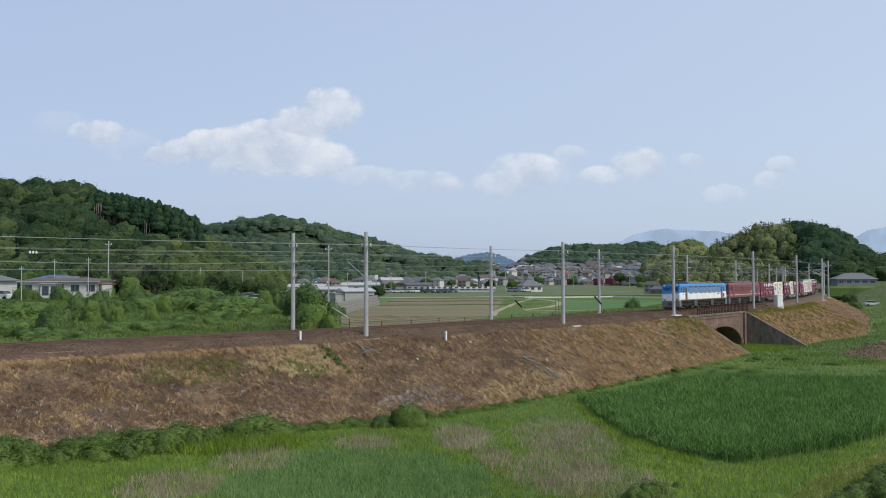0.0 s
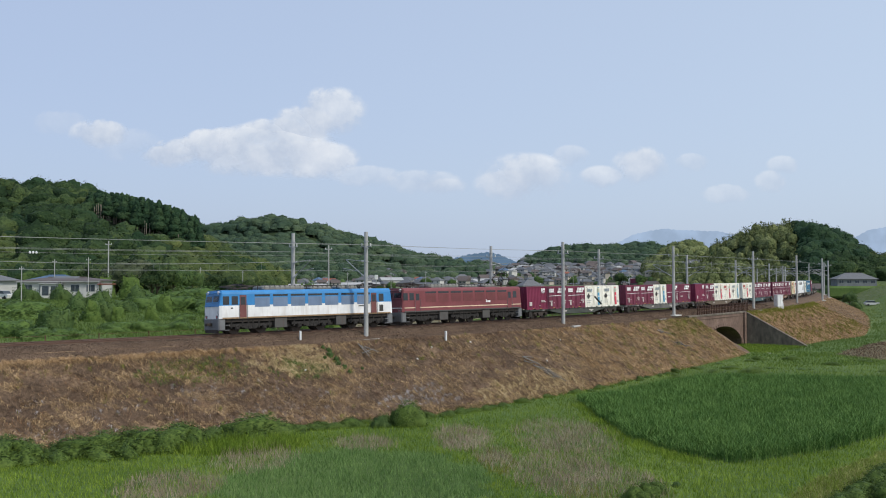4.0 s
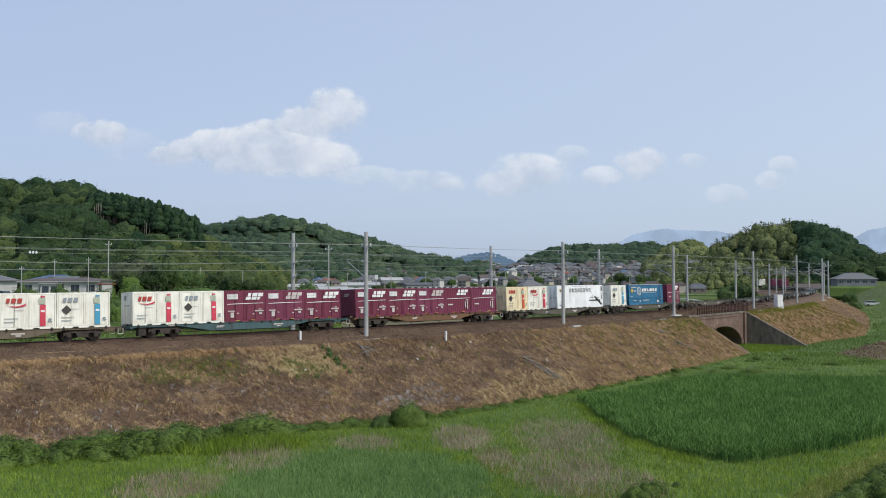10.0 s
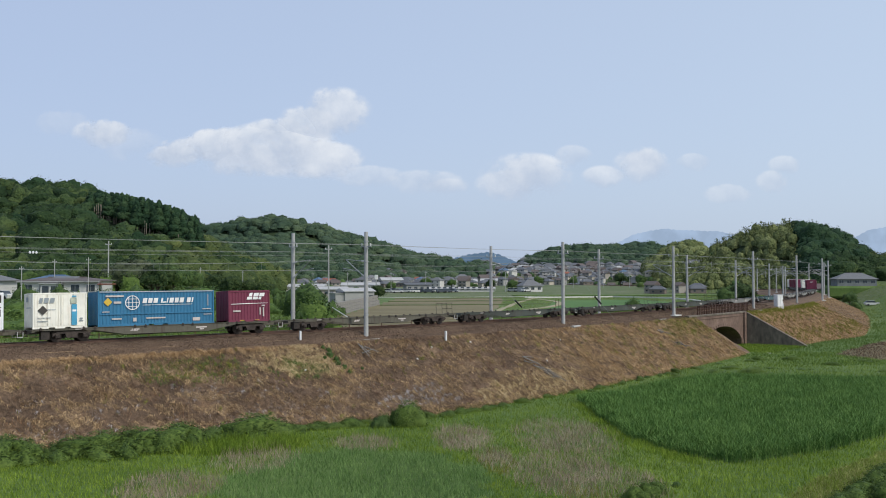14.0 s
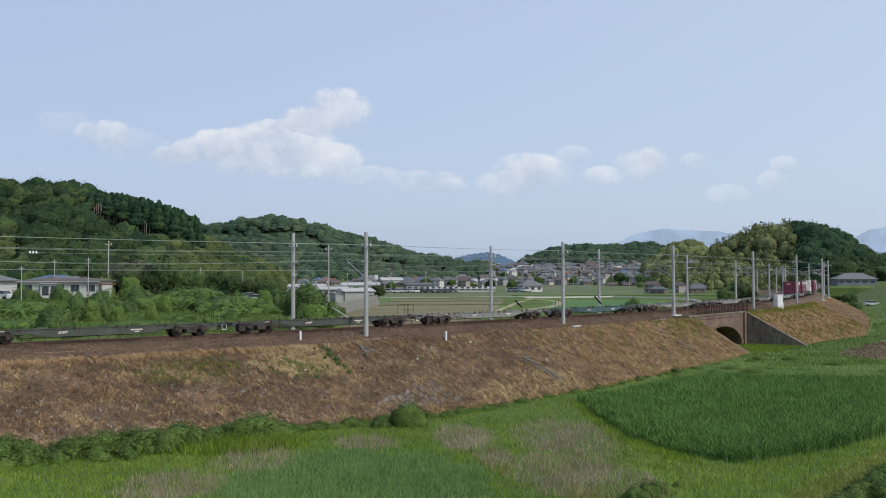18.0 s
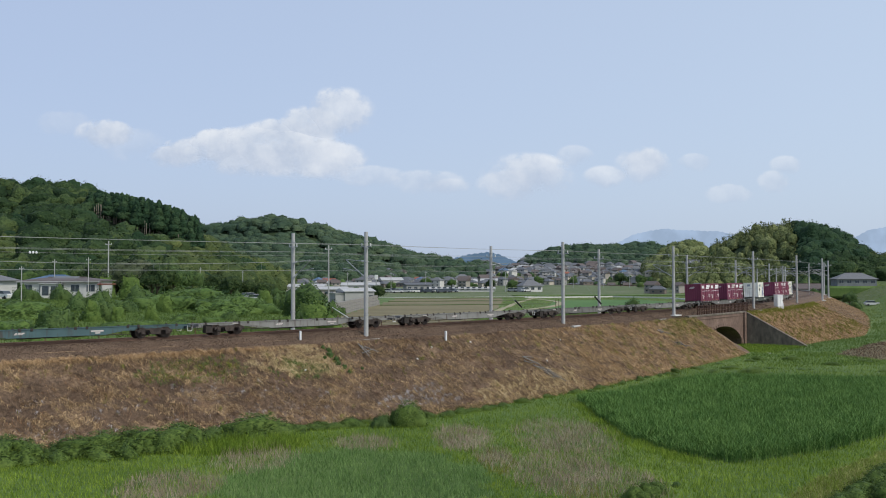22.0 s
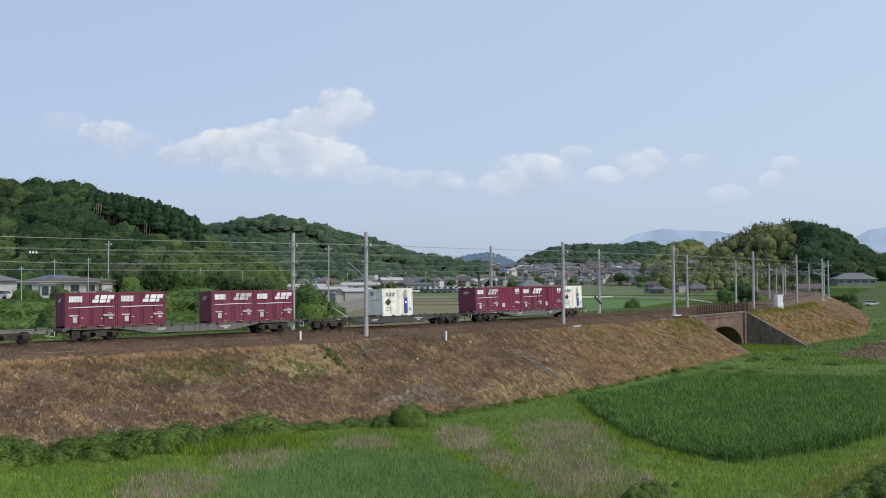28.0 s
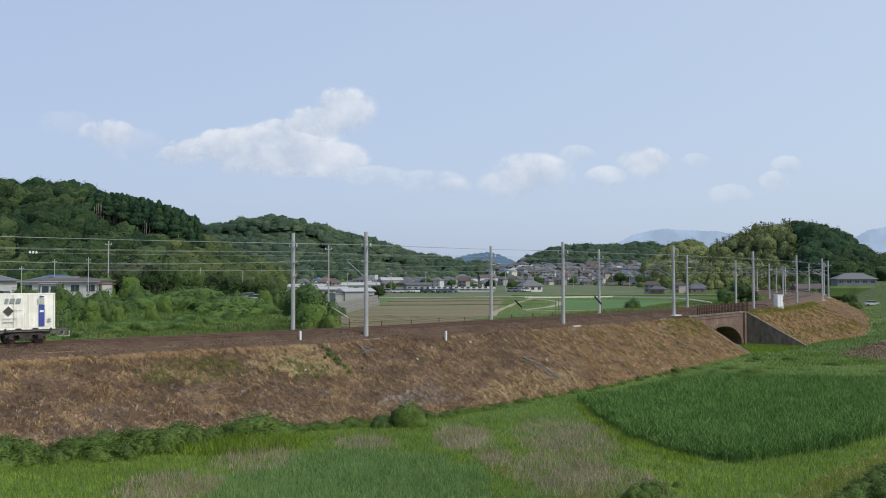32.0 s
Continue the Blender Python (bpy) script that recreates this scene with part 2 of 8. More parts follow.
CROP = ((12.0, 78.5), (12.2, 69.5), (12.6, 61.6), (13.6, 57.4), (14.9, 54.2), (17.4, 52.0), (19.7, 52.8), (22.4, 54.5), (25.4, 56.5), (30.6, 60.3), (35.6, 65.7), (46, 86), (42.6, 84), (34.6, 86.5), (27, 88.5), (21, 83.5), (14, 78))
PADDY = ((-13, 108), (0, 119), (8.2, 150), (13.5, 205), (19, 272), (-14, 272), (-16, 200), (-18, 150))
GREENS = ((21.5, 182), (41, 184), (60, 226), (56, 246), (31, 242), (26, 212))
PLOT = ((51, 113.5), (54.5, 104), (64, 104), (86, 142), (74, 146), (62, 129))

M_SOIL = mat("crop_soil", (0.04, 0.075, 0.02), (0.08, 0.13, 0.035), 0.5, 0.95, 0, 0.4, 5.0)
M_PADDY = mat("dry_paddy", (0.12, 0.098, 0.052), (0.225, 0.183, 0.102), 0.05, 0.95, 0, 0.4, 1.2, (0.165, 0.142, 0.070), stretch=(0.5, 2.2, 1))
M_YOUNG = mat("young_rice", (0.045, 0.115, 0.022), (0.09, 0.18, 0.04), 0.06, 0.9, 0, 0.3, 2.0)
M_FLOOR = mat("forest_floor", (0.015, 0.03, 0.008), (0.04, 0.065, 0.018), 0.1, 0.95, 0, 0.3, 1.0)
M_VILLAGE = mat("village_ground", (0.07, 0.11, 0.035), (0.17, 0.17, 0.11), 0.05, 0.95, 0, 0.2, 0.6, (0.10, 0.13, 0.05))


def build_ground():
    ys = np.concatenate([np.arange(-40, 36, 4.0), np.arange(36, 130, 0.8), np.arange(130, 330, 2.5), np.arange(330, 1300, 12.0), np.geomspace(1300, 4800, 26)])
    us = np.linspace(-1, 1, 281)
    half = np.maximum(60.0, ys * 0.75 + 30)
    X = us[None, :] * half[:, None]
    Y = np.repeat(ys[:, None], len(us), axis=1)
    Z = ground_z(X, Y)
    v = np.stack([X, Y, Z], -1).reshape(-1, 3)
    r, c = len(ys), len(us)
    i = np.arange(r * c).reshape(r, c)
    f = np.stack([i[:-1, :-1], i[:-1, 1:], i[1:, 1:], i[1:, :-1]], -1).reshape(-1, 4)
    g = raw_mesh("ground", v, f, M_FIELD, smooth=True)
    cx, cy = v[f][:, :, 0].mean(1), v[f][:, :, 1].mean(1)
    k = np.zeros(len(f), np.int32)
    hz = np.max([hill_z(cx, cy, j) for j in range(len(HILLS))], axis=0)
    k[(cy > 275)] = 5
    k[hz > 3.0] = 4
    k[inside(cx, cy, CROP)] = 1
    k[inside(cx, cy, PADDY) | inside(cx, cy, PLOT)] = 2
    k[inside(cx, cy, GREENS)] = 3
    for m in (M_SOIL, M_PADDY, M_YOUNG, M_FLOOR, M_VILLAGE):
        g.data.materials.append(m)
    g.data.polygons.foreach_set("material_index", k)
    tagged(g, "green meadow and farmland ground with worn earth", "ground", kind="structure")
    return g


build_ground()

# ---- embankment, ballast, sleepers, rails ----
GAP = (72.0, 91.4)
CONE = 80.4


def relief(q, s):
    """Hummocks and ruts of the bank, at q along it and s down it."""
    e = 0.12 * np.sin(q * 0.9) + 0.1 * np.sin(q * 0.37 + 1) + 0.06 * np.sin(q * 2.3)
    fade = np.sin(np.clip(s, 0, 1) * 3.1)
    return 0.55 * e * fade + (0.16 * waves(q, s * 11.0, 3.2, 41) + 0.10 * waves(q * 1.3, s * 9.0, 1.1, 43)) * np.clip(fade * 2.5, 0.15, 1)


SS = np.linspace(0, 1, 29)


def slope(q):
    zf, lf = float(foot_z(q)), float(foot_lat(q))
    out = [(3.0, -0.58), (3.5, -0.85)]
    if GAP[0] <= q < GAP[1] - 1:  # the bank ends in a quarter cone before the bridge
        d = (q - GAP[0]) * 0.9
        for i, s in enumerate(SS):
            lat = 3.9 + (lf + 0.3 - 3.9) * s
            out.append((lat, max(zf - 0.3, -0.95 - math.hypot(lat - 3.9, d) / 1.5 + 0.1 * math.sin(q * 2.1 + i * 0.28))))
        return out + [(lf + 1.2, zf - 0.5)]
    dz = relief(np.full(len(SS), float(q)), SS)
    for s, d in zip(SS, dz):
        out.append((3.9 + (lf + 0.3 - 3.9) * s, -0.95 + (zf - 0.05 + 0.95) * s + d))
    return out + [(lf + 1.2, zf - 0.5)]


def smooth_mesh(ob):
    ob.data.polygons.foreach_set("use_smooth", np.ones(len(ob.data.polygons), bool))
    return ob


s1 = smooth_mesh(sweep("embankment", np.concatenate([np.arange(-90, -32, 1.0), np.arange(-32, GAP[0], 0.35), np.linspace(GAP[0], CONE, 16)]), slope, M_EARTH))
tagged(s1, "railway embankment slope covered in brown dry grass", "embankment", kind="structure")
s2 = smooth_mesh(sweep("embankment", np.concatenate([np.arange(GAP[1], 150, 0.5), np.arange(150, 330, 1.5)]), slope, M_EARTH))
tagged(s2, "railway embankment slope beyond the brick underbridge", "embankment", kind="structure")
top = sweep("trackbed", np.arange(-100, 640, 1.0), [(3.9, -0.98), (3.3, -0.72), (2.2, -0.27)] + [(a, float(canted(a)) - 0.15) for a in (1.2, 0.0, -1.9, -4.0, -6.0)] + [(-7.1, -1.05), (-8.2, -1.3), (-12.5, -3.2)], M_BALLAST)
tagged(top, "brown stone ballast bed of a double track", "ballast", kind="structure")
RAILP = [(0.035, 0.0), (0.035, -0.04), (0.012, -0.05), (0.012, -0.13), (0.07, -0.15), (-0.07, -0.15), (-0.012, -0.13), (-0.012, -0.05), (-0.035, -0.04), (-0.035, 0.0)]
for c in (0.0, -3.9):
    for s in (0.5335, -0.5335):
        r = sweep("rail", np.arange(-100, 640, 1.0), [(c + s + a, float(canted(c + s)) + z) for a, z in RAILP], M_RAIL, closed=True)
        tagged(r, "rusty brown steel rail of the curved track", "rail", group="rails", kind="structure")


def tkv(q, lat, z):
    th = np.interp(q, TQ, TTH)
    return np.stack([np.interp(q, TQ, TX) + lat * np.sin(th), np.interp(q, TQ, TY) - lat * np.cos(th), z + GRADE * q], -1)


def sleepers():
    """Sleepers of both tracks, one mesh, in the ballast."""
    bmv, bmf = [], []
    n = 0
    for q in np.arange(-30, 200, 0.6):
        for c in (0.0, -3.9):
            pts = [tk(q + a, c + b, z + float(canted(c + b))) for z in (-0.2, -0.135) for a, b in ((-0.11, 1.05), (0.11, 1.05), (0.11, -1.05), (-0.11, -1.05))]
            bmv += [tuple(p) for p in pts]
            bmf += [(n + a, n + b, n + c2, n + d) for a, b, c2, d in ((4, 5, 6, 7), (0, 1, 5, 4), (1, 2, 6, 5), (2, 3, 7, 6), (3, 0, 4, 7))]
            n += 8
    ob = raw_mesh("sleepers", np.array(bmv), np.array(bmf), M_SLEEPER)
    tagged(ob, "weathered brown sleepers half sunk in the ballast", "sleepers", kind="stuff")


M_SLEEPER = mat("sleeper", (0.09, 0.065, 0.05), (0.22, 0.17, 0.14), 2, 0.9, 0, 0.3)
sleepers()

# ---- brick underbridge ----
M_RUST = mat("rusty_iron", (0.05, 0.028, 0.02), (0.17, 0.085, 0.055), 3, 0.8, 0.2, 0.3)
M_RAILING = mat("railing_iron", (0.028, 0.015, 0.011), (0.10, 0.048, 0.033), 3, 0.8, 0.2, 0.3)
ARCH_Q, ARCH_A, ARCH_B, ARCH_Z = 81.6, 7.9, 3.3, -5.95


def arch_top(q):
    k = (q - ARCH_Q) / ARCH_A
    return ARCH_Z + ARCH_B * math.sqrt(max(0.0, 1 - k * k)) if abs(k) < 1 else None


def underbridge():
    e = bpy.data.objects.new("underbridge", None)
    scene.collection.objects.link(e)
    tagged(e, "old brick arch underbridge with dark stone wing walls", "bridge")
    lat0, lat1 = 4.1, 3.5
    bm = bmesh.new()
    qs = sorted(set([GAP[0] + i * 0.5 for i in range(39)] + [ARCH_Q - ARCH_A, ARCH_Q + ARCH_A]))
    for a, b in zip(qs[:-1], qs[1:]):
        za = arch_top(a) if arch_top(a) is not None else -6.4
        zb = arch_top(b) if arch_top(b) is not None else -6.4
        if abs(a - (ARCH_Q + ARCH_A)) < 1e-6:
            za = -6.4
        if abs(b - (ARCH_Q - ARCH_A)) < 1e-6:
            zb = -6.4
        v = [bm.verts.new(tk(q, l, z)) for l in (lat0, lat1) for q, z in ((a, za), (b, zb), (b, -0.95), (a, -0.95))]
        for f in ((0, 1, 2, 3), (5, 4, 7, 6), (0, 4, 5, 1), (3, 2, 6, 7)):
            bm.faces.new([v[i] for i in f])
    bmesh.ops.remove_doubles(bm, verts=bm.verts, dist=0.001)
    part("portal_wall", bm, M_BRICK, e, "red-brown brick portal wall")
    # ring of arch stones
    n = 30
    for i in range(n):
        a0, a1 = math.pi * i / n + 0.008, math.pi * (i + 1) / n - 0.008
        bm = bmesh.new()
        v = []
        for l in (lat0 + 0.08, lat0 - 0.3):
            for a, k in ((a0, 1.0), (a1, 1.0), (a1, 1.10), (a0, 1.10)):
                v.append(bm.verts.new(tk(ARCH_Q + ARCH_A * k * math.cos(a), l, ARCH_Z + ARCH_B * (k + 0.03 * (k > 1)) * math.sin(a))))
        for f in ((0, 1, 2, 3), (7, 6, 5, 4), (0, 4, 5, 1), (1, 5, 6, 2), (2, 6, 7, 3), (3, 7, 4, 0)):
            bm.faces.new([v[j] for j in f])
        part("arch_stone", bm, M_BRICK, e)
    bm = bmesh.new()
    rows = []
    for l in np.linspace(lat0 - 0.2, -9.5, 8):
        rows.append([bm.verts.new(tk(ARCH_Q + ARCH_A * math.cos(math.pi * i / 24), l, ARCH_Z + ARCH_B * math.sin(math.pi * i / 24))) for i in range(25)])
    for a, b in zip(rows[:-1], rows[1:]):
        for i in range(24):
            bm.faces.new((a[i], a[i + 1], b[i + 1], b[i]))
    bm.faces.new(rows[-1])
    part("barrel", bm, M_BRICK, e, "dark brick barrel vault")
    for q0, q1 in ((GAP[1] - 0.55, GAP[1] + 0.1),):
        zf, lf = float(foot_z(q0)), float(foot_lat(q0))
        bm = bmesh.new()
        prof = [(3.5, -6.6), (lf + 1.6, -6.6), (lf + 1.6, zf + 0.3), (4.3, -0.95), (3.5, -0.95)]
        a = [bm.verts.new(tk(q0, l, z)) for l, z in prof]
        b = [bm.verts.new(tk(q1, l, z)) for l, z in prof]
        bm.faces.new(a), bm.faces.new(b[::-1])
        for i in range(5):
            bm.faces.new((a[i], b[i], b[(i + 1) % 5], a[(i + 1) % 5]))
        w = part("wing_wall", bm, M_MASONRY, e, "dark stained stone wing wall")
        bm = bmesh.new()
        prof = [(3.5, -0.95), (4.35, -0.95), (lf + 1.65, zf + 0.3), (lf + 1.65, zf + 0.35), (4.36, -0.90), (3.5, -0.90)]
        a = [bm.verts.new(tk(q0 - 0.02, l, z)) for l, z in prof]
        b = [bm.verts.new(tk(q1 + 0.02, l, z)) for l, z in prof]
        bm.faces.new(a), bm.faces.new(b[::-1])
        for i in range(6):
            bm.faces.new((a[i], b[i], b[(i + 1) % 6], a[(i + 1) % 6]))
        part("coping", bm, M_MASONRY, w)
    # pilaster and parapet course
    for q0, q1, lo, hi, l0, l1, nm in ((90.0, 91.0, -6.4, -0.9, 4.1, 4.4, "pilaster"), (GAP[0] - 2, GAP[1], -0.95, -0.74, 4.2, 3.2, "string_course"), (GAP[0], GAP[1], -1.35, -1.2, 4.2, 4.0, "brick_band")):
        bm = bmesh.new()
        st = np.linspace(q0, q1, 2 if nm == "pilaster" else 12)
        for a, b in zip(st[:-1], st[1:]):
            v = [bm.verts.new(tk(q, l, z)) for z in (lo, hi) for q, l in ((a, l0), (b, l0), (b, l1), (a, l1))]
            for f in ((0, 1, 2, 3), (7, 6, 5, 4), (0, 4, 5, 1), (1, 5, 6, 2), (2, 6, 7, 3), (3, 7, 4, 0)):
                bm.faces.new([v[j] for j in f])
        part(nm, bm, M_MASONRY if nm == "string_course" else M_BRICK, e)
    r = bpy.data.objects.new("bridge_railing", None)
    scene.collection.objects.link(r)
    tagged(r, "rusty iron railing along the bridge edge", "railing")
    for i in range(34):
        q = 74.0 + i * 0.6
        part("post", tube(bmesh.new(), tk(q, 3.6, -0.76), tk(q, 3.6, 0.52), 0.06, seg=6), M_RAILING, r)
    for z in (0.5, 0.1, -0.3):
        bm = bmesh.new()
        st = np.linspace(73.8, 94.0, 14)
        for a, b in zip(st[:-1], st[1:]):
            tube(bm, tk(a, 3.6, z), tk(b, 3.6, z), 0.045, seg=6)
        part("rail_bar", bm, M_RAILING, r)


underbridge()

# ---- poles and overhead wires ----
M_POLE = mat("pole_concrete", (0.28, 0.285, 0.28), (0.46, 0.46, 0.44), 0.8, 0.8, 0, 0.15, 12.0, stretch=(1, 1, 0.3))
M_INSUL = paint("insulator_white", (0.72, 0.72, 0.7), 0.25, 0.1)
M_BLACK = paint("black_cover", (0.012, 0.012, 0.012), 0.5, 0.0)
M_GALV = mat("galvanised", (0.28, 0.29, 0.30), (0.45, 0.46, 0.46), 4, 0.5, 0.6, 0.1)


def mast(q, lat, side, base, height, arm=True):
    """A round concrete mast; side is 1 where the track lies on its far side, -1 on its near side."""
    e = bpy.data.objects.new("catenary_mast", None)
    scene.collection.objects.link(e)
    e.matrix_world = along(q, lat, 0)
    dy = 1 if side > 0 else -1
    part("pole", tube(bmesh.new(), (0, 0, base - 0.7), (0, 0, height), 0.215, 0.165, seg=14), M_POLE, e, "grey round concrete pole", smooth=False)
    for z in (height - 0.9, height - 1.5, 5.95, 4.55, 1.2):
        part("steel_band", tube(bmesh.new(), (0, 0, z), (0, 0, z + 0.09), 0.225, seg=14), M_GALV, e)
    part("footing", boxes((-0.9, 0.9, -0.7, 0.2, base - 0.12, base + 0.03), bevel=0.03), M_PALE, e, "low concrete footing slab")
    part("cross_arm", boxes((-0.05, 0.05, -0.75, 0.75, height - 1.35, height - 1.27)), M_GALV, e)
    for y in (-0.65, 0.65):
        bm = bmesh.new()
        for k in range(3):
            tube(bm, (0, y, height - 1.25 + 0.09 * k), (0, y, height - 1.2 + 0.09 * k), 0.075, 0.05, seg=8)
        part("insulator", bm, M_INSUL, e, "white pin insulator")
    if arm:
        far = dy * 3.0
        bm = tube(bmesh.new(), (0, dy * 0.2, 4.6), (0, far, 6.15), 0.045, seg=6)
        part("bracket_arm", bm, M_GALV, e, "sloping bracket tube")
        bm = tube(bmesh.new(), (0, dy * 0.2, 6.0), (0, far, 6.22), 0.033, seg=6)
        part("top_tie", bm, M_GALV, e)
        bm = tube(bmesh.new(), (0, dy * 1.1, 5.14), (0, far + dy * 0.6, 5.42), 0.032, seg=6)
        tube(bm, (0, far + dy * 0.6, 5.42), (0, far, 5.2), 0.016, seg=5)
        tube(bm, (0, dy * 1.6, 5.42), (0, dy * 1.9, 5.26), 0.016, seg=5)
        part("steady_arm", bm, M_GALV, e)
        for z in (4.68, 6.02):
            bm = bmesh.new()
            for k in range(4):
                y = dy * (0.32 + 0.11 * k)
                zz = z + (0.06 * k if z < 5 else 0.01 * k)
                tube(bm, (0, y, zz), (0, y + dy * 0.06, zz + 0.02), 0.08, 0.06, seg=8)
            part("rod_insulator", bm, M_INSUL, e, "pale rod insulator")
    return tagged(e, "tall grey concrete catenary mast beside the track", "mast", "catenary masts")


NEAR_Q = (-26.0, 14.5, 42.5, 68.0, 99.0, 133.5, 168.0, 200.0, 232.0, 262.0)
FAR_Q = (-22.0, 13.0, 41.5, 65.25, 95.75, 125.5, 163.5, 195.75, 228.0, 258.0, 290.0)
for i, q in enumerate(NEAR_Q):
    mast(q, 3.0 if q < 150 else 4.1, 1, -0.98 if i != 3 else -0.55, 8.65 - (0.15 if q == 42.5 else 0))
for i, q in enumerate(FAR_Q):
    mast(q, -6.8, -1, -0.75, (8.8, 8.85, 8.25, 8.4, 8.15, 7.7, 7.5, 7.3, 7.3, 7.3, 7.3)[i])


def wire(qs, lat, z, sag, r, label):
    """A wire hung from mast to mast, straight in plan between them; each span is a part."""
    e = bpy.data.objects.new("overhead_wire", None)
    scene.collection.objects.link(e)
    for a, b in zip(qs[:-1], qs[1:]):
        bm = bmesh.new()
        p0, p1 = tk(a, lat, z), tk(b, lat, z)
        pts = [p0.lerp(p1, i / 8) - Vector((0, 0, sag * 4 * (i / 8) * (1 - i / 8))) for i in range(9)]
        for i in range(8):
            tube(bm, pts[i], pts[i + 1], r, seg=4, caps=False)
        bmesh.ops.remove_doubles(bm, verts=bm.verts[:], dist=r * 0.6)
        part("wire_span", bm, M_WIRE, e)
    return tagged(e, label, "wire", "overhead wires")


LNEAR = (-70.0,) + NEAR_Q
LFAR = (-66.0,) + FAR_Q
wire(LNEAR, 2.35, 7.5, 0.05, 0.015, "thin feeder wire between the masts")
wire(LNEAR, 3.65, 7.5, 0.10, 0.015, "thin feeder wire between the masts")
wire(LFAR, -6.15, 7.05, 0.10, 0.011, "thin feeder wire between the far masts")
wire(LFAR, -7.45, 7.05, 0.15, 0.011, "thin feeder wire between the far masts")
wire(LNEAR, 0.0, 6.2, 0.5, 0.009, "sagging carrier wire above the track")
wire(LNEAR, 0.0, 5.2, 0.0, 0.008, "straight contact wire above the track")
wire(LFAR, -3.9, 6.2, 0.5, 0.009, "sagging carrier wire above the track")
wire(LFAR, -3.9, 5.2, 0.0, 0.008, "straight contact wire above the track")
wire(LNEAR, 2.75, 6.6, 0.25, 0.008, "thin signal wire between the masts")


def strain_insulators(qa, qb, t, lat, z, sag):
    e = bpy.data.objects.new("strain_insulator", None)
    scene.collection.objects.link(e)
    p = tk(qa, lat, z).lerp(tk(qb, lat, z), t)
    d = (tk(qb, lat, z) - tk(qa, lat, z)).normalized()
    p.z -= sag * 4 * t * (1 - t)
    for i in range(3):
        a = p + d * (0.21 * i)
        bm = tube(bmesh.new(), a, a + d * 0.07, 0.06, 0.115, seg=10)
        tube(bm, a + d * 0.07, a + d * 0.13, 0.115, 0.06, seg=10)
        part("insulator_disc", bm, M_LOGO_WHITE, e, "white porcelain disc")
    tagged(e, "string of white porcelain discs on a wire", "insulator")


M_LOGO_WHITE = paint("porcelain", (0.82, 0.82, 0.80), 0.2, 0.0)
strain_insulators(-26.0, 14.5, 0.320, 2.75, 6.6, 0.25)


def droppers():
    bm = bmesh.new()
    for qs, lat in ((LNEAR, 0.0), (LFAR, -3.9)):
        for a, b in zip(qs[:-1], qs[1:]):
            p0, p1 = tk(a, lat, 0), tk(b, lat, 0)
            for i in range(1, 7):
                t = i / 7
                x, y, z = p0.lerp(p1, t)
                tube(bm, (x, y, 5.2 + z), (x, y, 6.2 - 2.0 * t * (1 - t) + z), 0.007, seg=3, caps=False)
    tagged(mesh_ob("wire_droppers", bm, M_WIRE), "thin hangers between carrier and contact wires", "wire hangers", kind="stuff")


droppers()


def guy(q, lat, ztop, q2, zg, mid, half):
    e = bpy.data.objects.new("guy_wire", None)
    scene.collection.objects.link(e)
    a, b = tk(q, lat, ztop), tk(q2, lat, zg)
    part("stay_wire", tube(bmesh.new(), a, b, 0.012, seg=4), M_WIRE, e)
    part("black_cover", tube(bmesh.new(), a.lerp(b, mid - half), a.lerp(b, mid + half), 0.10, seg=8), M_BLACK, e, "black plastic cover")
    tagged(e, "slanting mast guy wire with a black cover", "guy wire")


guy(42.5, 3.0, 6.4, 53.7, -1.0, 0.62, 0.06)
guy(41.5, -6.8, 4.7, 50.2, -1.0, 0.60, 0.075)

# ---- small things beside the track ----
M_OFFWHITE = paint("cabinet_white", (0.68, 0.69, 0.68), 0.5, 0.2)


def cabinet():
    e = bpy.data.objects.new("trackside_cabinet", None)
    scene.collection.objects.link(e)
    e.matrix_world = along(112.6, 3.6, -0.85, -25)
    part("body", boxes((-0.75, 0.75, -0.4, 0.4, 0.2, 2.15), bevel=0.02), M_OFFWHITE, e)
    part("roof", boxes((-0.82, 0.82, -0.48, 0.46, 2.15, 2.22), bevel=0.02), M_OFFWHITE, e)
    part("plinth", boxes((-0.85, 0.85, -0.5, 0.5, -0.3, 0.22), bevel=0.03), M_CONCRETE, e)
    for x in (-0.7, 0.02):
        d = part("door", boxes((x, x + 0.68, -0.425, -0.398, 0.3, 2.08), bevel=0.008), M_OFFWHITE, e)
        part("handle", boxes((x + 0.55, x + 0.6, -0.46, -0.42, 1.1, 1.3)), M_DARKSTEEL, d)
    tagged(e, "white metal trackside equipment cabinet on a plinth", "cabinet")


cabinet()


def marker(q, lat, h, z=-0.95, w=0.08):
    bm = boxes((-w, w, -w, w, -0.3, h), bevel=0.02)
    e = mesh_ob("marker_post", bm, M_OFFWHITE)
    e.matrix_world = along(q, lat, z)
    tagged(e, "short white concrete marker post by the ballast", "marker post", "marker posts")


marker(7.7, 3.1, 1.05, -0.95)
marker(22.6, 4.6, 0.62, -1.1, 0.095)
marker(118.0, 3.3, 0.6)


def slabs():
    for q, lat, turn in ((75.5, 12.8, 30), (43.6, 3.9, 10), (63.5, 3.6, 4), (14.6, 3.5, 0), (100.2, 3.8, 6)):
        bm = boxes((-0.9, 0.9, -0.22, 0.22, -0.1, 0.08), bevel=0.02)
        e = mesh_ob("cable_trough_cover", bm, M_CONCRETE)
        e.matrix_world = along(q, lat, -0.95 if lat < 10 else -5.6, turn)
        tagged(e, "pale loose concrete cover slab on the shoulder", "slab", "concrete slabs")


slabs()


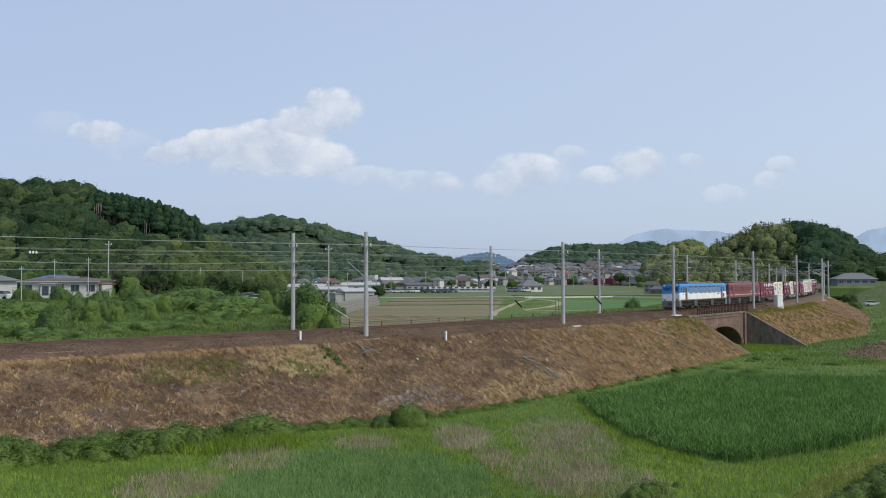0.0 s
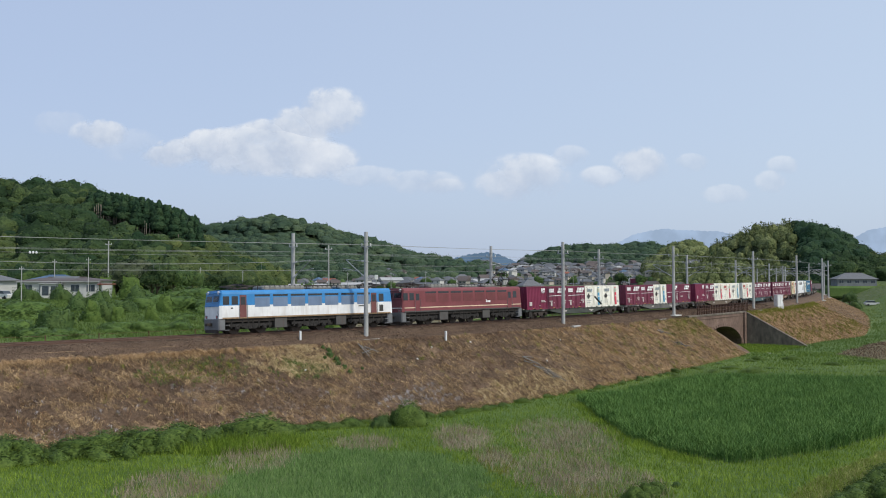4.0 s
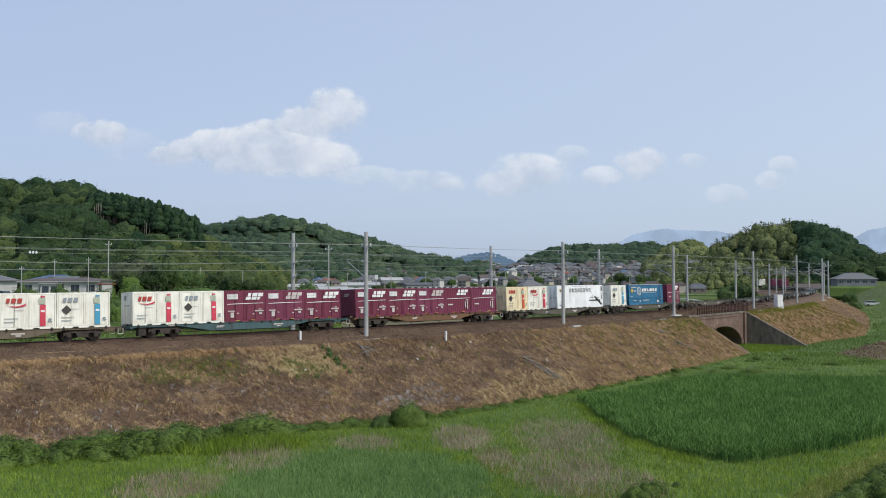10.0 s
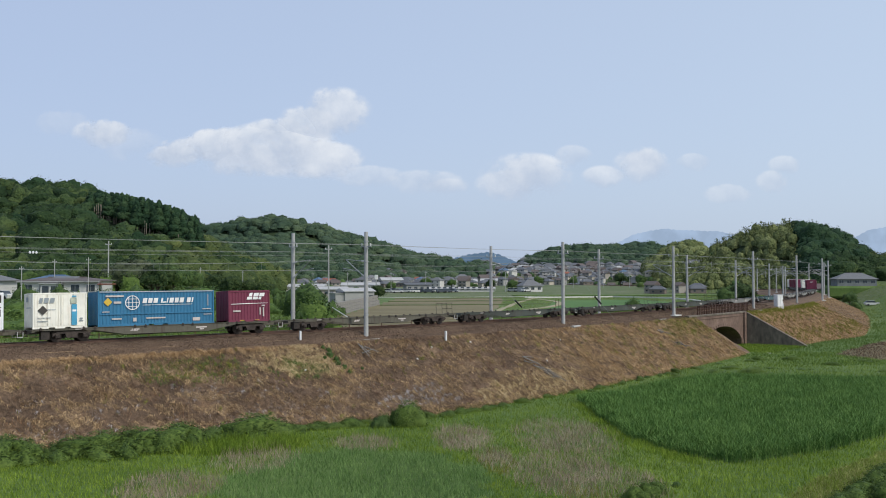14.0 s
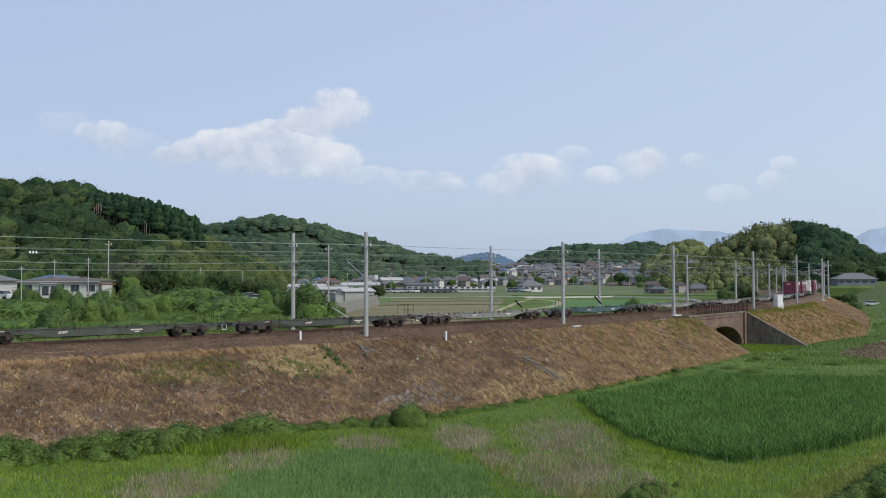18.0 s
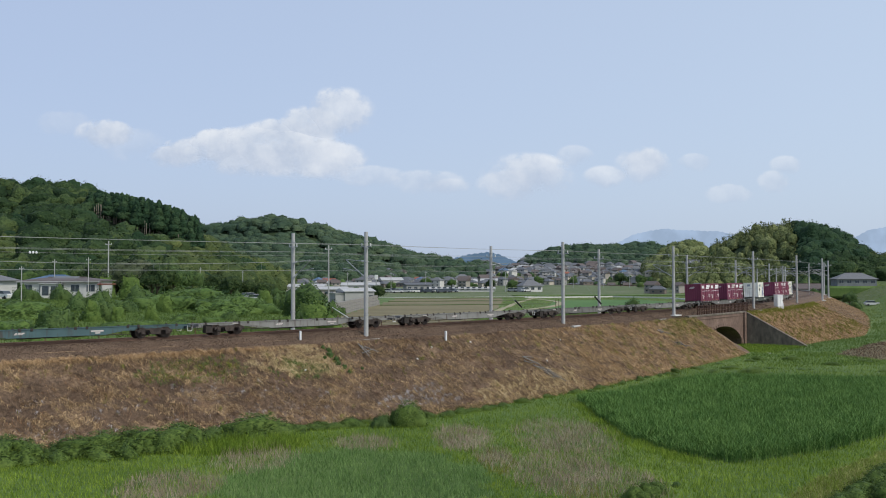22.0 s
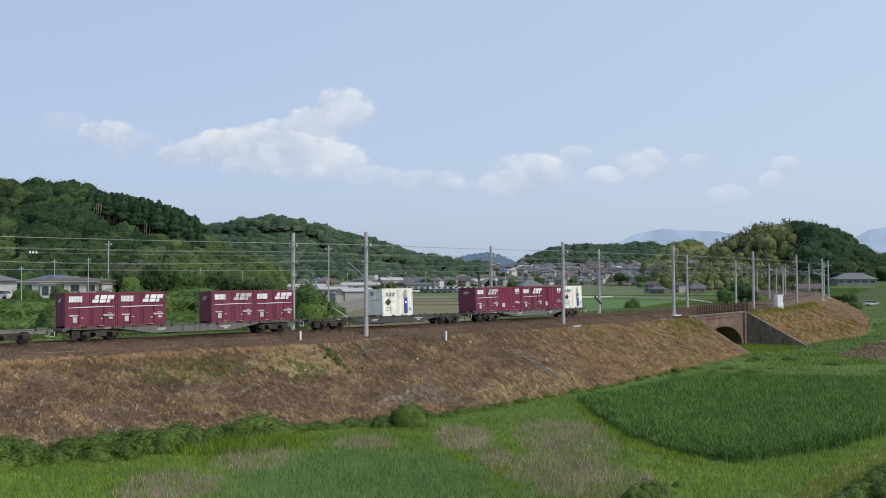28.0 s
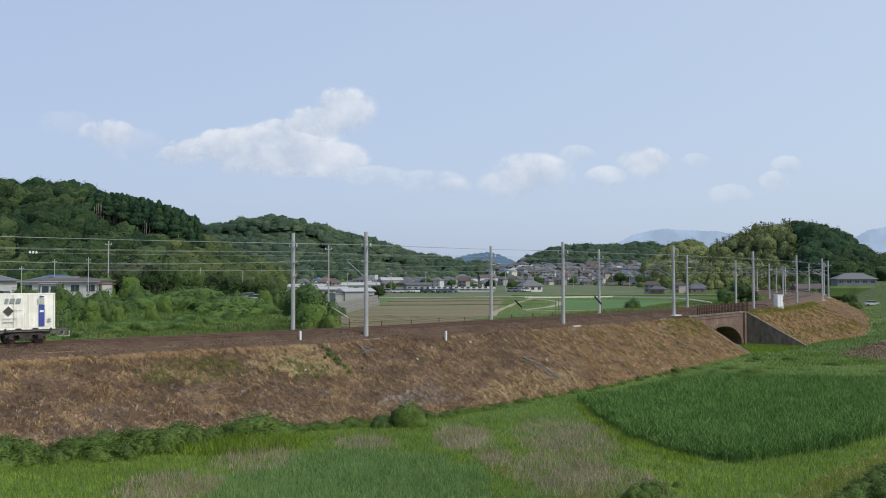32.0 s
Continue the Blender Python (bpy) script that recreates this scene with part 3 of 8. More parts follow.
def fence():
    e = bpy.data.objects.new("trackside_fence", None)
    scene.collection.objects.link(e)
    tagged(e, "low rusty post-and-wire fence behind the track", "fence")
    qs = np.arange(-14, 120, 4.4)
    for q in qs:
        part("post", tube(bmesh.new(), tk(q, -8.6, -1.9), tk(q, -8.6, -0.12), 0.05, seg=6), M_RUST, e)
    for z in (-0.2, -0.7):
        for a, b in zip(qs[:-1], qs[1:]):
            part("fence_wire", tube(bmesh.new(), tk(a, -8.6, z), tk(b, -8.6, z), 0.016, seg=4, caps=False), M_RUST, e)


fence()
stakes = bpy.data.objects.new("rusty_stakes", None)
scene.collection.objects.link(stakes)
for q in (56.2, 56.9, 57.7):
    part("stake", tube(bmesh.new(), tk(q, -7.9, -1.4), tk(q, -7.9, 1.6), 0.035, seg=6), M_RUST, stakes)
tagged(stakes, "thin rusty stakes standing behind the track", "stakes")

# ---- the goods train ----
CAR = 20.28
U0 = -66.95


def run(t):
    """Metres that the train has gone since 10 s."""
    d = t - 10
    return 17.147 * (d - 0.006327 * d * d / 2) - 2.4 * float(smooth01((t - 19) / 10.0))


def vehicle_pose(u, base, t):
    """The pose at t seconds of a vehicle whose middle is u metres behind the train's mark and whose bogies stand base apart."""
    q = U0 + u - run(t)
    a, b = tk(q - base / 2), tk(q + base / 2)
    m = (a + b) / 2
    d = b - a
    return pose(m.x, m.y, m.z, 0, -math.degrees(math.atan2(d.z, math.hypot(d.x, d.y))), math.degrees(math.atan2(d.y, d.x))) @ ROLL


# the canted track tips every vehicle a little to the far side, about the near rail
ROLL = Matrix.Translation((0, -0.53, RAIL_Z)) @ Matrix.Rotation(-math.atan(CANT), 4, "X") @ Matrix.Translation((0, 0.53, 0))
TIMES = [i * 0.5 for i in range(65)]
RUNNING = []  # thing, u of its vehicle's middle, bogie spacing, offset on the vehicle

M_MAROON = paint("maroon_paint", (0.165, 0.026, 0.056), 0.55, 0.16)
M_CRIMSON = paint("crimson_paint", (0.190, 0.020, 0.058), 0.5, 0.12)
M_PLUM = paint("plum_paint", (0.178, 0.032, 0.070), 0.5, 0.16)
M_CREAM = paint("cream_paint", (0.86, 0.84, 0.74), 0.5, 0.35, rust=(0.42, 0.26, 0.13))
M_YELLOWED = paint("yellowed_paint", (0.82, 0.71, 0.47), 0.55, 0.45, rust=(0.34, 0.19, 0.08))
M_WHITE = paint("white_paint", (0.86, 0.87, 0.87), 0.45, 0.10)
M_BLUEBOX = paint("blue_box_paint", (0.028, 0.165, 0.30), 0.45, 0.15)
M_LOGO = paint("logo_white", (0.82, 0.82, 0.80), 0.5, 0.1)
M_FADED = paint("faded_white", (0.55, 0.50, 0.47), 0.6, 0.2)
M_STRIPE_RED = paint("stripe_red", (0.62, 0.05, 0.09), 0.5, 0.1)
M_STRIPE_ORANGE = paint("stripe_orange", (0.62, 0.10, 0.04), 0.5, 0.1)
M_STRIPE_BLUE = paint("stripe_sky_blue", (0.06, 0.32, 0.50), 0.5, 0.1)
M_STRIPE_NAVY = paint("stripe_navy", (0.04, 0.07, 0.30), 0.5, 0.1)
M_MARK_GREY = paint("mark_grey", (0.28, 0.32, 0.34), 0.6, 0.1)
M_MARK_RED = paint("mark_red", (0.42, 0.05, 0.04), 0.6, 0.1)
M_MARK_DARK = paint("mark_dark", (0.05, 0.045, 0.04), 0.6, 0.1)
M_MARK_YELLOW = paint("mark_yellow", (0.62, 0.42, 0.05), 0.6, 0.1)
M_PICTURE = paint("picture_plate", (0.44, 0.47, 0.36), 0.6, 0.6, rust=(0.12, 0.22, 0.26))
M_STEP = paint("step_white", (0.7, 0.7, 0.66), 0.6, 0.2)
M_BOGIE = mat("bogie_brown", (0.020, 0.016, 0.014), (0.085, 0.066, 0.054), 4, 0.75, 0.1, 0.3)
M_WHEEL = mat("wheel_steel", (0.03, 0.024, 0.02), (0.10, 0.075, 0.06), 4, 0.55, 0.5, 0.1)
WAGON_PAINT = {n: paint("wagon_" + n, [v * 0.72 for v in c], 0.65, 0.75, rust=(0.06, 0.038, 0.026)) for n, c in dict(green=(0.085, 0.10, 0.085), grey=(0.20, 0.20, 0.185), pale=(0.30, 0.30, 0.28), teal=(0.075, 0.15, 0.16), rust=(0.23, 0.12, 0.06), olive=(0.15, 0.14, 0.105), brown=(0.20, 0.155, 0.105)).items()}


def ribbed(x0, x1, z0, z1, y, out, pitch=0.26, deep=0.036):
    """A corrugated steel side; out is -1 for the near side, 1 for the far side."""
    bm = bmesh.new()
    n = max(2, round((x1 - x0) / pitch))
    s = (x1 - x0) / n
    row = []
    for i in range(n):
        a = x0 + i * s
        for f, d in ((0, 0), (0.38, 0), (0.5, 1), (0.88, 1)):
            row.append((a + f * s, y - out * deep * d))
    row.append((x1, y))
    lo = [bm.verts.new((a, b, z0)) for a, b in row]
    hi = [bm.verts.new((a, b, z1)) for a, b in row]
    for i in range(len(row) - 1):
        bm.faces.new((lo[i], lo[i + 1], hi[i + 1], hi[i]))
    return bm


def slab(bm, x0, x1, z0, z1, y, lean=0.0, thick=0.007):
    """A flat mark on the near side, 7 mm proud; lean shifts its top."""
    return prism(bm, [(x0, z0), (x1, z0), (x1 + lean, z1), (x0 + lean, z1)], y - thick, y + 0.004)


def emblem(y, x, z, w, h):
    """The slanted white emblem: plain leaning blocks with a slit."""
    bm = bmesh.new()
    k = w / 3.4
    slab(bm, x, x + 0.95 * k, z, z + 0.42 * h, y, 0.13 * h)
    slab(bm, x + 0.42 * k, x + 0.98 * k, z + 0.48 * h, z + h, y, 0.16 * h)
    slab(bm, x + 1.12 * k, x + 2.05 * k, z, z + 0.42 * h, y, 0.13 * h)
    slab(bm, x + 1.26 * k, x + 2.2 * k, z + 0.48 * h, z + h, y, 0.16 * h)
    slab(bm, x + 2.2 * k, x + 2.7 * k, z, z + 0.42 * h, y, 0.13 * h)
    slab(bm, x + 2.34 * k, x + 3.3 * k, z + 0.48 * h, z + h, y, 0.16 * h)
    return bm


def bars(y, rows, lean=0.0):
    bm = bmesh.new()
    for x0, x1, z0, z1 in rows:
        slab(bm, x0, x1, z0, z1, y, lean)
    return bm


def container_shell(name, L, H, m, doors=True, ribs=False, lining=None):
    """A box container: floor frame, posts, rails, roof, ends, and doors or ribbed sides, with rods and fork pockets."""
    W = 1.225
    e = bpy.data.objects.new(name, None)
    scene.collection.objects.link(e)
    part("inner_box", boxes((0.06, L - 0.06, -W + 0.075, W - 0.075, 0.12, H - 0.05)), m, e)
    for x in (0, L - 0.11):
        for y in (-W, W - 0.11):
            part("corner_post", boxes((x, x + 0.11, y, y + 0.11, 0.0, H), bevel=0.012), m, e)
            part("corner_casting", boxes((x - 0.006, x + 0.13, y - 0.006, y + 0.124, -0.006, 0.12), bevel=0.01), m, e)
    part("roof", boxes((0.02, L - 0.02, -W + 0.02, W - 0.02, H - 0.05, H + 0.012), bevel=0.015), m, e)
    for y in (-W + 0.004, W - 0.094):
        part("top_rail", boxes((0.11, L - 0.11, y, y + 0.09, H - 0.11, H - 0.004), bevel=0.008), m, e)
        bm = bmesh.new()
        c = L / 2
        pts = [(0.13, 0.0), (c - 0.78, 0.0), (c - 0.72, 0.09), (c - 0.38, 0.09), (c - 0.32, 0.0), (c + 0.32, 0.0), (c + 0.38, 0.09), (c + 0.72, 0.09), (c + 0.78, 0.0), (L - 0.13, 0.0), (L - 0.13, 0.17), (0.13, 0.17)]
        prism(bm, pts, y, y + 0.09)
        part("bottom_rail", bm, m, e)
    for x, s in ((0.0, -1), (L, 1)):
        bm = ribbed(-W + 0.11, W - 0.11, 0.12, H - 0.06, 0.0, -1, 0.3, 0.03)
        bmesh.ops.transform(bm, matrix=Matrix(((0, -s, 0, x - s * 0.02), (1, 0, 0, 0), (0, 0, 1, 0), (0, 0, 0, 1))), verts=bm.verts)
        part("end_wall", bm, m, e)
    for y, s in ((-W + 0.03, -1), (W - 0.03, 1)):
        if ribs:
            part("side_wall", ribbed(0.11, L - 0.11, 0.17, H - 0.11, y - s * 0.012, s), m, e)
        if doors:
            n = max(2, round((L - 0.22) / 0.87))
            w = (L - 0.22) / n
            for i in range(n):
                a = 0.11 + i * w
                bm = boxes((a + 0.012, a + w - 0.012, y - 0.02, y + 0.02, 0.18, H - 0.12), bevel=0.008)
                for k in range(2):
                    x = a + w * (0.3 + 0.4 * k)
                    box(bm, x - 0.05, x + 0.05, y - 0.028, y + 0.028, 0.28, H - 0.22, 0.006)
                part("door_leaf", bm, m, e)
            for x in (L / 2 - 0.12, L / 2 + 0.12, 0.11 + 0.93 * w, L - 0.11 - 0.93 * w):
                bm = tube(bmesh.new(), (x, y + s * 0.045, 0.16), (x, y + s * 0.045, H - 0.1), 0.017, seg=6)
                for z in (0.4, 1.1, 1.9):
                    box(bm, x - 0.04, x + 0.04, y + min(0, s * 0.06), y + max(0, s * 0.06), z, z + 0.05)
                part("lock_rod", bm, lining or m, e)
    return e


def maroon_door(m, faded=False):
    c = container_shell("goods_container", 3.715, 2.56, m)
    y = -1.255
    part("emblem", emblem(y - 0.03, 1.86, 1.80, 1.62, 0.56), M_FADED if faded else M_LOGO, c, "white slanted emblem shape")
    part("notice_panel", bars(y - 0.03, [(0.25 + 0.105 * i, 0.335 + 0.105 * i, z, z + 0.17) for i in range(9) for z in (1.86, 2.08)] + [(0.23, 1.2, 2.035, 2.07), (0.23, 1.2, 2.26, 2.29)]), M_LOGO, c, "white notice panel")
    part("stripe", prism(bmesh.new(), [(0.22, 1.435), (3.5, 1.50), (3.5, 1.53), (1.6, 1.52), (0.22, 1.475)], y - 0.037, y - 0.028), M_LOGO, c, "thin white speed stripe")
    part("data_panel", bars(y - 0.03, [(0.28, 0.9, 0.83, 0.93), (0.52, 0.82, 0.36, 0.78), (1.1, 1.24, 0.66, 0.74)]), M_FADED, c, "pale data panel bars")
    part("number_bars", bars(y - 0.03, [(2.7, 3.5, 0.82, 0.93), (3.05, 3.3, 0.98, 1.04), (3.1, 3.36, 0.58, 0.75), (2.5, 2.66, 0.58, 0.66)]), M_FADED, c, "pale number bars")
    bm = emblem(0, 0, 0, 0.8, 0.26)
    bmesh.ops.transform(bm, matrix=Matrix(((0, 1, 0, -0.012), (-1, 0, 0, 0.5), (0, 0, 1, 1.9), (0, 0, 0, 1))), verts=bm.verts)
    part("end_emblem", bm, M_FADED, c, "small white end emblem")
    part("pocket_mark", boxes((1.0, 1.36, -1.232, -1.226, 0.10, 0.135), (2.36, 2.72, -1.232, -1.226, 0.10, 0.135)), M_MARK_YELLOW, c, "yellow fork pocket mark")
    return tagged(c, "faded maroon steel goods container with side doors" if faded else "maroon steel goods container with double side doors", "container", "containers on the train")


def maroon_rib(m, label):
    c = container_shell("goods_container", 3.715, 2.56, m, doors=False, ribs=True)
    y = -1.215
    part("emblem", emblem(y - 0.035, 1.6, 1.82, 1.62, 0.54), M_LOGO, c, "white slanted emblem shape")
    part("stripe", prism(bmesh.new(), [(0.22, 1.435), (3.5, 1.50), (3.5, 1.53), (1.6, 1.52), (0.22, 1.475)], y - 0.04, y - 0.03), M_LOGO, c, "thin white speed stripe")
    part("data_panel", bars(y - 0.035, [(0.4, 1.05, 0.82, 0.95)]), M_FADED, c, "pale data bar")
    part("number_bars", bars(y - 0.035, [(2.75, 2.87, 0.55, 1.15), (3.05, 3.17, 0.4, 1.15), (2.95, 3.25, 1.25, 1.36)]), M_FADED, c, "pale number bars")
    part("pocket_mark", boxes((1.0, 1.36, -1.232, -1.226, 0.10, 0.135), (2.36, 2.72, -1.232, -1.226, 0.10, 0.135)), M_MARK_YELLOW, c, "yellow fork pocket mark")
    return tagged(c, label, "container", "containers on the train")


def crimson_plain():
    c = container_shell("goods_container", 3.715, 2.56, M_CRIMSON, doors=False, ribs=True)
    y = -1.215
    bm = bars(y - 0.035, [(2.62, 2.88, 1.98, 2.36), (2.96, 3.3, 2.14, 2.36), (2.96, 3.3, 1.98, 2.08), (2.66, 3.2, 1.84, 1.89)])
    part("emblem", bm, M_LOGO, c, "small white emblem shape")
    part("data_panel", bars(y - 0.035, [(0.4, 0.85, 0.42, 0.86), (2.5, 3.4, 0.80, 0.88), (2.2, 2.36, 0.38, 0.48), (2.55, 3.2, 0.96, 1.02)]), M_FADED, c, "pale data panel bars")
    part("pocket_mark", boxes((1.0, 1.36, -1.232, -1.226, 0.10, 0.135), (2.36, 2.72, -1.232, -1.226, 0.10, 0.135)), M_MARK_YELLOW, c, "yellow fork pocket mark")
    return tagged(c, "bright crimson ribbed goods container with a small white emblem", "container", "containers on the train")


def pale_box(m, stripe, mark, swoosh, label):
    c = container_shell("goods_container", 3.715, 2.56, m, lining=m)
    y = -1.285
    part("colour_band", bars(y, [(2.62, 3.0, 0.22, 1.72), (2.66, 2.96, 2.26, 2.36)]), stripe, c, "coloured vertical band")
    part("band_picture", bars(y, [(2.55, 2.98, 1.78, 2.2)]), M_PICTURE, c, "small picture plate above the band")
    part("band_figures", bars(y - 0.004, [(2.68, 2.94, 1.2, 1.34)]), M_LOGO, c, "pale figures bar on the band")
    part("emblem", bars(y, [(0.40, 0.62, 1.86, 2.2), (0.72, 1.02, 1.86, 2.2), (1.12, 1.42, 1.86, 2.2)], 0.06), mark, c, "painted emblem of plain blocks")
    if swoosh:
        bm = bmesh.new()
        pts = [(0.45 + 1.25 * t, 1.74 - 0.16 * math.sin(t * 2.6) + 0.12 * t * t) for t in [i / 10 for i in range(11)]]
        for i in range(10):
            (a, za), (b, zb) = pts[i], pts[i + 1]
            w = 0.015 + 0.08 * i / 10
            prism(bm, [(a, za - w), (b, zb - w), (b, zb + w * 0.6), (a, za + w * 0.6)], y - 0.007, y + 0.004)
        part("swoosh", bm, M_STRIPE_RED, c, "red painted swoosh")
    else:
        bm = prism(bmesh.new(), [(0.32, 1.32), (0.66, 0.98), (1.0, 1.32), (0.66, 1.66)], y - 0.007, y + 0.004)
        part("diamond", bm, M_MARK_DARK, c, "dark diamond plate")
    part("data_bars", bars(y, [(0.3, 1.2, 0.76, 0.80), (0.3, 1.0, 0.52, 0.57), (3.15, 3.45, 0.5, 0.56), (3.2, 3.4, 0.62, 0.74), (0.95, 1.55, 1.36, 1.39)]), M_MARK_GREY, c, "grey data bars")
    bm = bmesh.new()
    box(bm, -0.014, -0.008, 0.1, 0.6, 1.95, 2.3), box(bm, -0.014, -0.008, -0.7, 0.5, 1.5, 1.56)
    part("end_panel", bm, M_MARK_GREY, c, "grey end panel")
    return tagged(c, label, "container", "containers on the train")


def lettering(word, size, x, z, y, m, parent):
    cu = bpy.data.curves.new("slogan", "FONT")
    cu.body, cu.size, cu.extrude = word, size, 0.004
    t = new("slogan", cu)
    me = bpy.data.meshes.new_from_object(t.evaluated_get(bpy.context.evaluated_depsgraph_get()))
    bpy.data.objects.remove(t)
    me.transform(pose(x, y, z, 90, 0, 0))
    me.materials.clear()
    me.materials.append(m)
    ob = new("slogan", me)
    ob.parent = parent
    ob["label"] = "dark painted lettering"
    return ob


def long_white():
    L = 9.3
    c = container_shell("long_container", L, 2.62, M_WHITE, doors=False)
    y = -1.235
    for s in (-1, 1):
        n = 8
        w = (L - 0.22) / n
        for i in range(n):
            part("side_panel", boxes((0.11 + i * w + 0.004, 0.11 + (i + 1) * w - 0.004, min(s * 1.16, s * 1.222), max(s * 1.16, s * 1.222), 0.17, 2.5), bevel=0.004), M_WHITE, c)
    lettering("\u9ad8\u9bae\u5ea6\u9ad8\u54c1\u8cea\u7269\u6d41", 0.56, 2.28, 1.84, y, M_MARK_DARK, c)
    bm = prism(bmesh.new(), [(0.4, 2.05), (0.62, 1.83), (0.84, 2.05), (0.62, 2.27)], y - 0.007, y + 0.004)
    part("diamond", bm, M_MARK_YELLOW, c, "yellow diamond plate")
    part("diamond_inner", prism(bmesh.new(), [(0.62, 1.85), (0.82, 2.05), (0.70, 2.17), (0.50, 1.97)], y - 0.012, y - 0.006), M_MARK_DARK, c, "dark half of the diamond")
    part("name_bars", bars(y, [(6.35 + i * 0.235, 6.35 + i * 0.235 + 0.19, 0.72, 0.9) for i in range(10)] + [(6.5, 7.3, 1.14, 1.2), (6.9, 7.1, 1.3, 1.36), (8.0, 8.5, 1.1, 1.15)]), M_MARK_DARK, c, "dark name bars")
    part("data_bars", bars(y, [(0.38, 0.9, 0.72, 0.77), (1.05, 1.45, 0.72, 0.77), (0.38, 0.62, 0.24, 0.42), (0.3, 1.3, 0.5, 0.53)]), M_MARK_GREY, c, "grey data bars")
    part("end_marks", bars(y, [(8.95, 9.15, 1.9, 2.45), (8.98, 9.12, 0.95, 1.45), (8.95, 9.15, 1.55, 1.62)]), M_MARK_DARK, c, "dark end marks")
    part("lining", boxes((8.86, 8.885, y - 0.006, y + 0.01, 0.2, 2.5), (3.0, 5.4, y - 0.006, y + 0.01, 2.5, 2.53)), M_MARK_GREY, c, "grey edge lining")
    bm = bmesh.new()
    for i in range(4):
        yy = -0.9 + 0.6 * i
        tube(bm, (-0.03, yy, 0.15), (-0.03, yy, 2.45), 0.02, seg=6)
        box(bm, -0.06, -0.02, yy - 0.2, yy + 0.2, 1.2, 1.28)
    part("end_rods", bm, M_MARK_GREY, c, "grey end lock rods")
    return tagged(c, "long white refrigerated container with a dark slogan", "container", "containers on the train")


def long_blue():
    L = 9.1
    c = container_shell("long_container", L, 2.62, M_BLUEBOX, doors=False, ribs=True)
    y = -1.215
    part("waist_rail", boxes((0.11, L - 0.11, -1.24, -1.17, 0.86, 0.94), bevel=0.01), M_BLUEBOX, c)
    part("word_blocks", bars(y - 0.035, [(3.3, 3.62, 1.7, 2.08), (3.72, 4.04, 1.7, 2.08), (4.14, 4.46, 1.7, 2.08), (4.72, 4.86, 1.7, 2.08), (4.86, 5.1, 1.7, 1.8), (5.18, 5.28, 1.7, 2.08), (5.4, 5.72, 1.7, 2.08), (5.82, 6.12, 1.7, 2.08), (6.22, 6.54, 1.7, 2.08), (6.8, 7.1, 1.7, 2.08), (7.2, 7.3, 1.7, 2.08), (3.3, 7.2, 1.54, 1.57)], 0.08), M_LOGO, c, "white leaning word blocks")
    bm = bmesh.new()
    for i in range(24):
        a, b = i * math.pi / 12, (i + 1) * math.pi / 12
        prism(bm, [(2.55 + 0.55 * math.cos(a), 1.75 + 0.55 * math.sin(a)), (2.55 + 0.55 * math.cos(b), 1.75 + 0.55 * math.sin(b)), (2.55 + 0.49 * math.cos(b), 1.75 + 0.49 * math.sin(b)), (2.55 + 0.49 * math.cos(a), 1.75 + 0.49 * math.sin(a))], y - 0.042, y - 0.03)
    for v in (-0.28, 0.0, 0.28):
        w = math.sqrt(0.5 ** 2 - v * v)
        slab(bm, 2.55 - w, 2.55 + w, 1.75 + v - 0.02, 1.75 + v + 0.02, y - 0.035)
        slab(bm, 2.55 + v - 0.02, 2.55 + v + 0.02, 1.75 - w, 1.75 + w, y - 0.035)
    part("ring_emblem", bm, M_LOGO, c, "white ring emblem with bars")
    part("diamond", prism(bmesh.new(), [(0.4, 1.82), (0.72, 1.5), (1.04, 1.82), (0.72, 2.14)], y - 0.042, y - 0.03), M_MARK_YELLOW, c, "yellow diamond plate")
    part("data_bars", bars(y - 0.035, [(0.55, 1.9, 2.2, 2.32), (1.15, 1.7, 1.7, 1.86), (0.3, 0.85, 1.06, 1.12), (1.0, 1.75, 0.5, 0.6), (3.6, 5.1, 0.5, 0.6), (7.3, 7.9, 0.24, 0.5), (8.1, 8.8, 1.12, 1.18), (8.55, 8.6, 1.4, 2.3), (8.2, 8.9, 0.7, 0.75), (2.6, 2.85, 0.32, 0.6)]), M_FADED, c, "pale data bars")
    part("top_band", boxes((0.1, L - 0.1, -1.232, -1.222, 2.56, 2.61)), M_FADED, c, "pale top edge")
    return tagged(c, "long blue ribbed container with a white ring emblem", "container", "containers on the train")


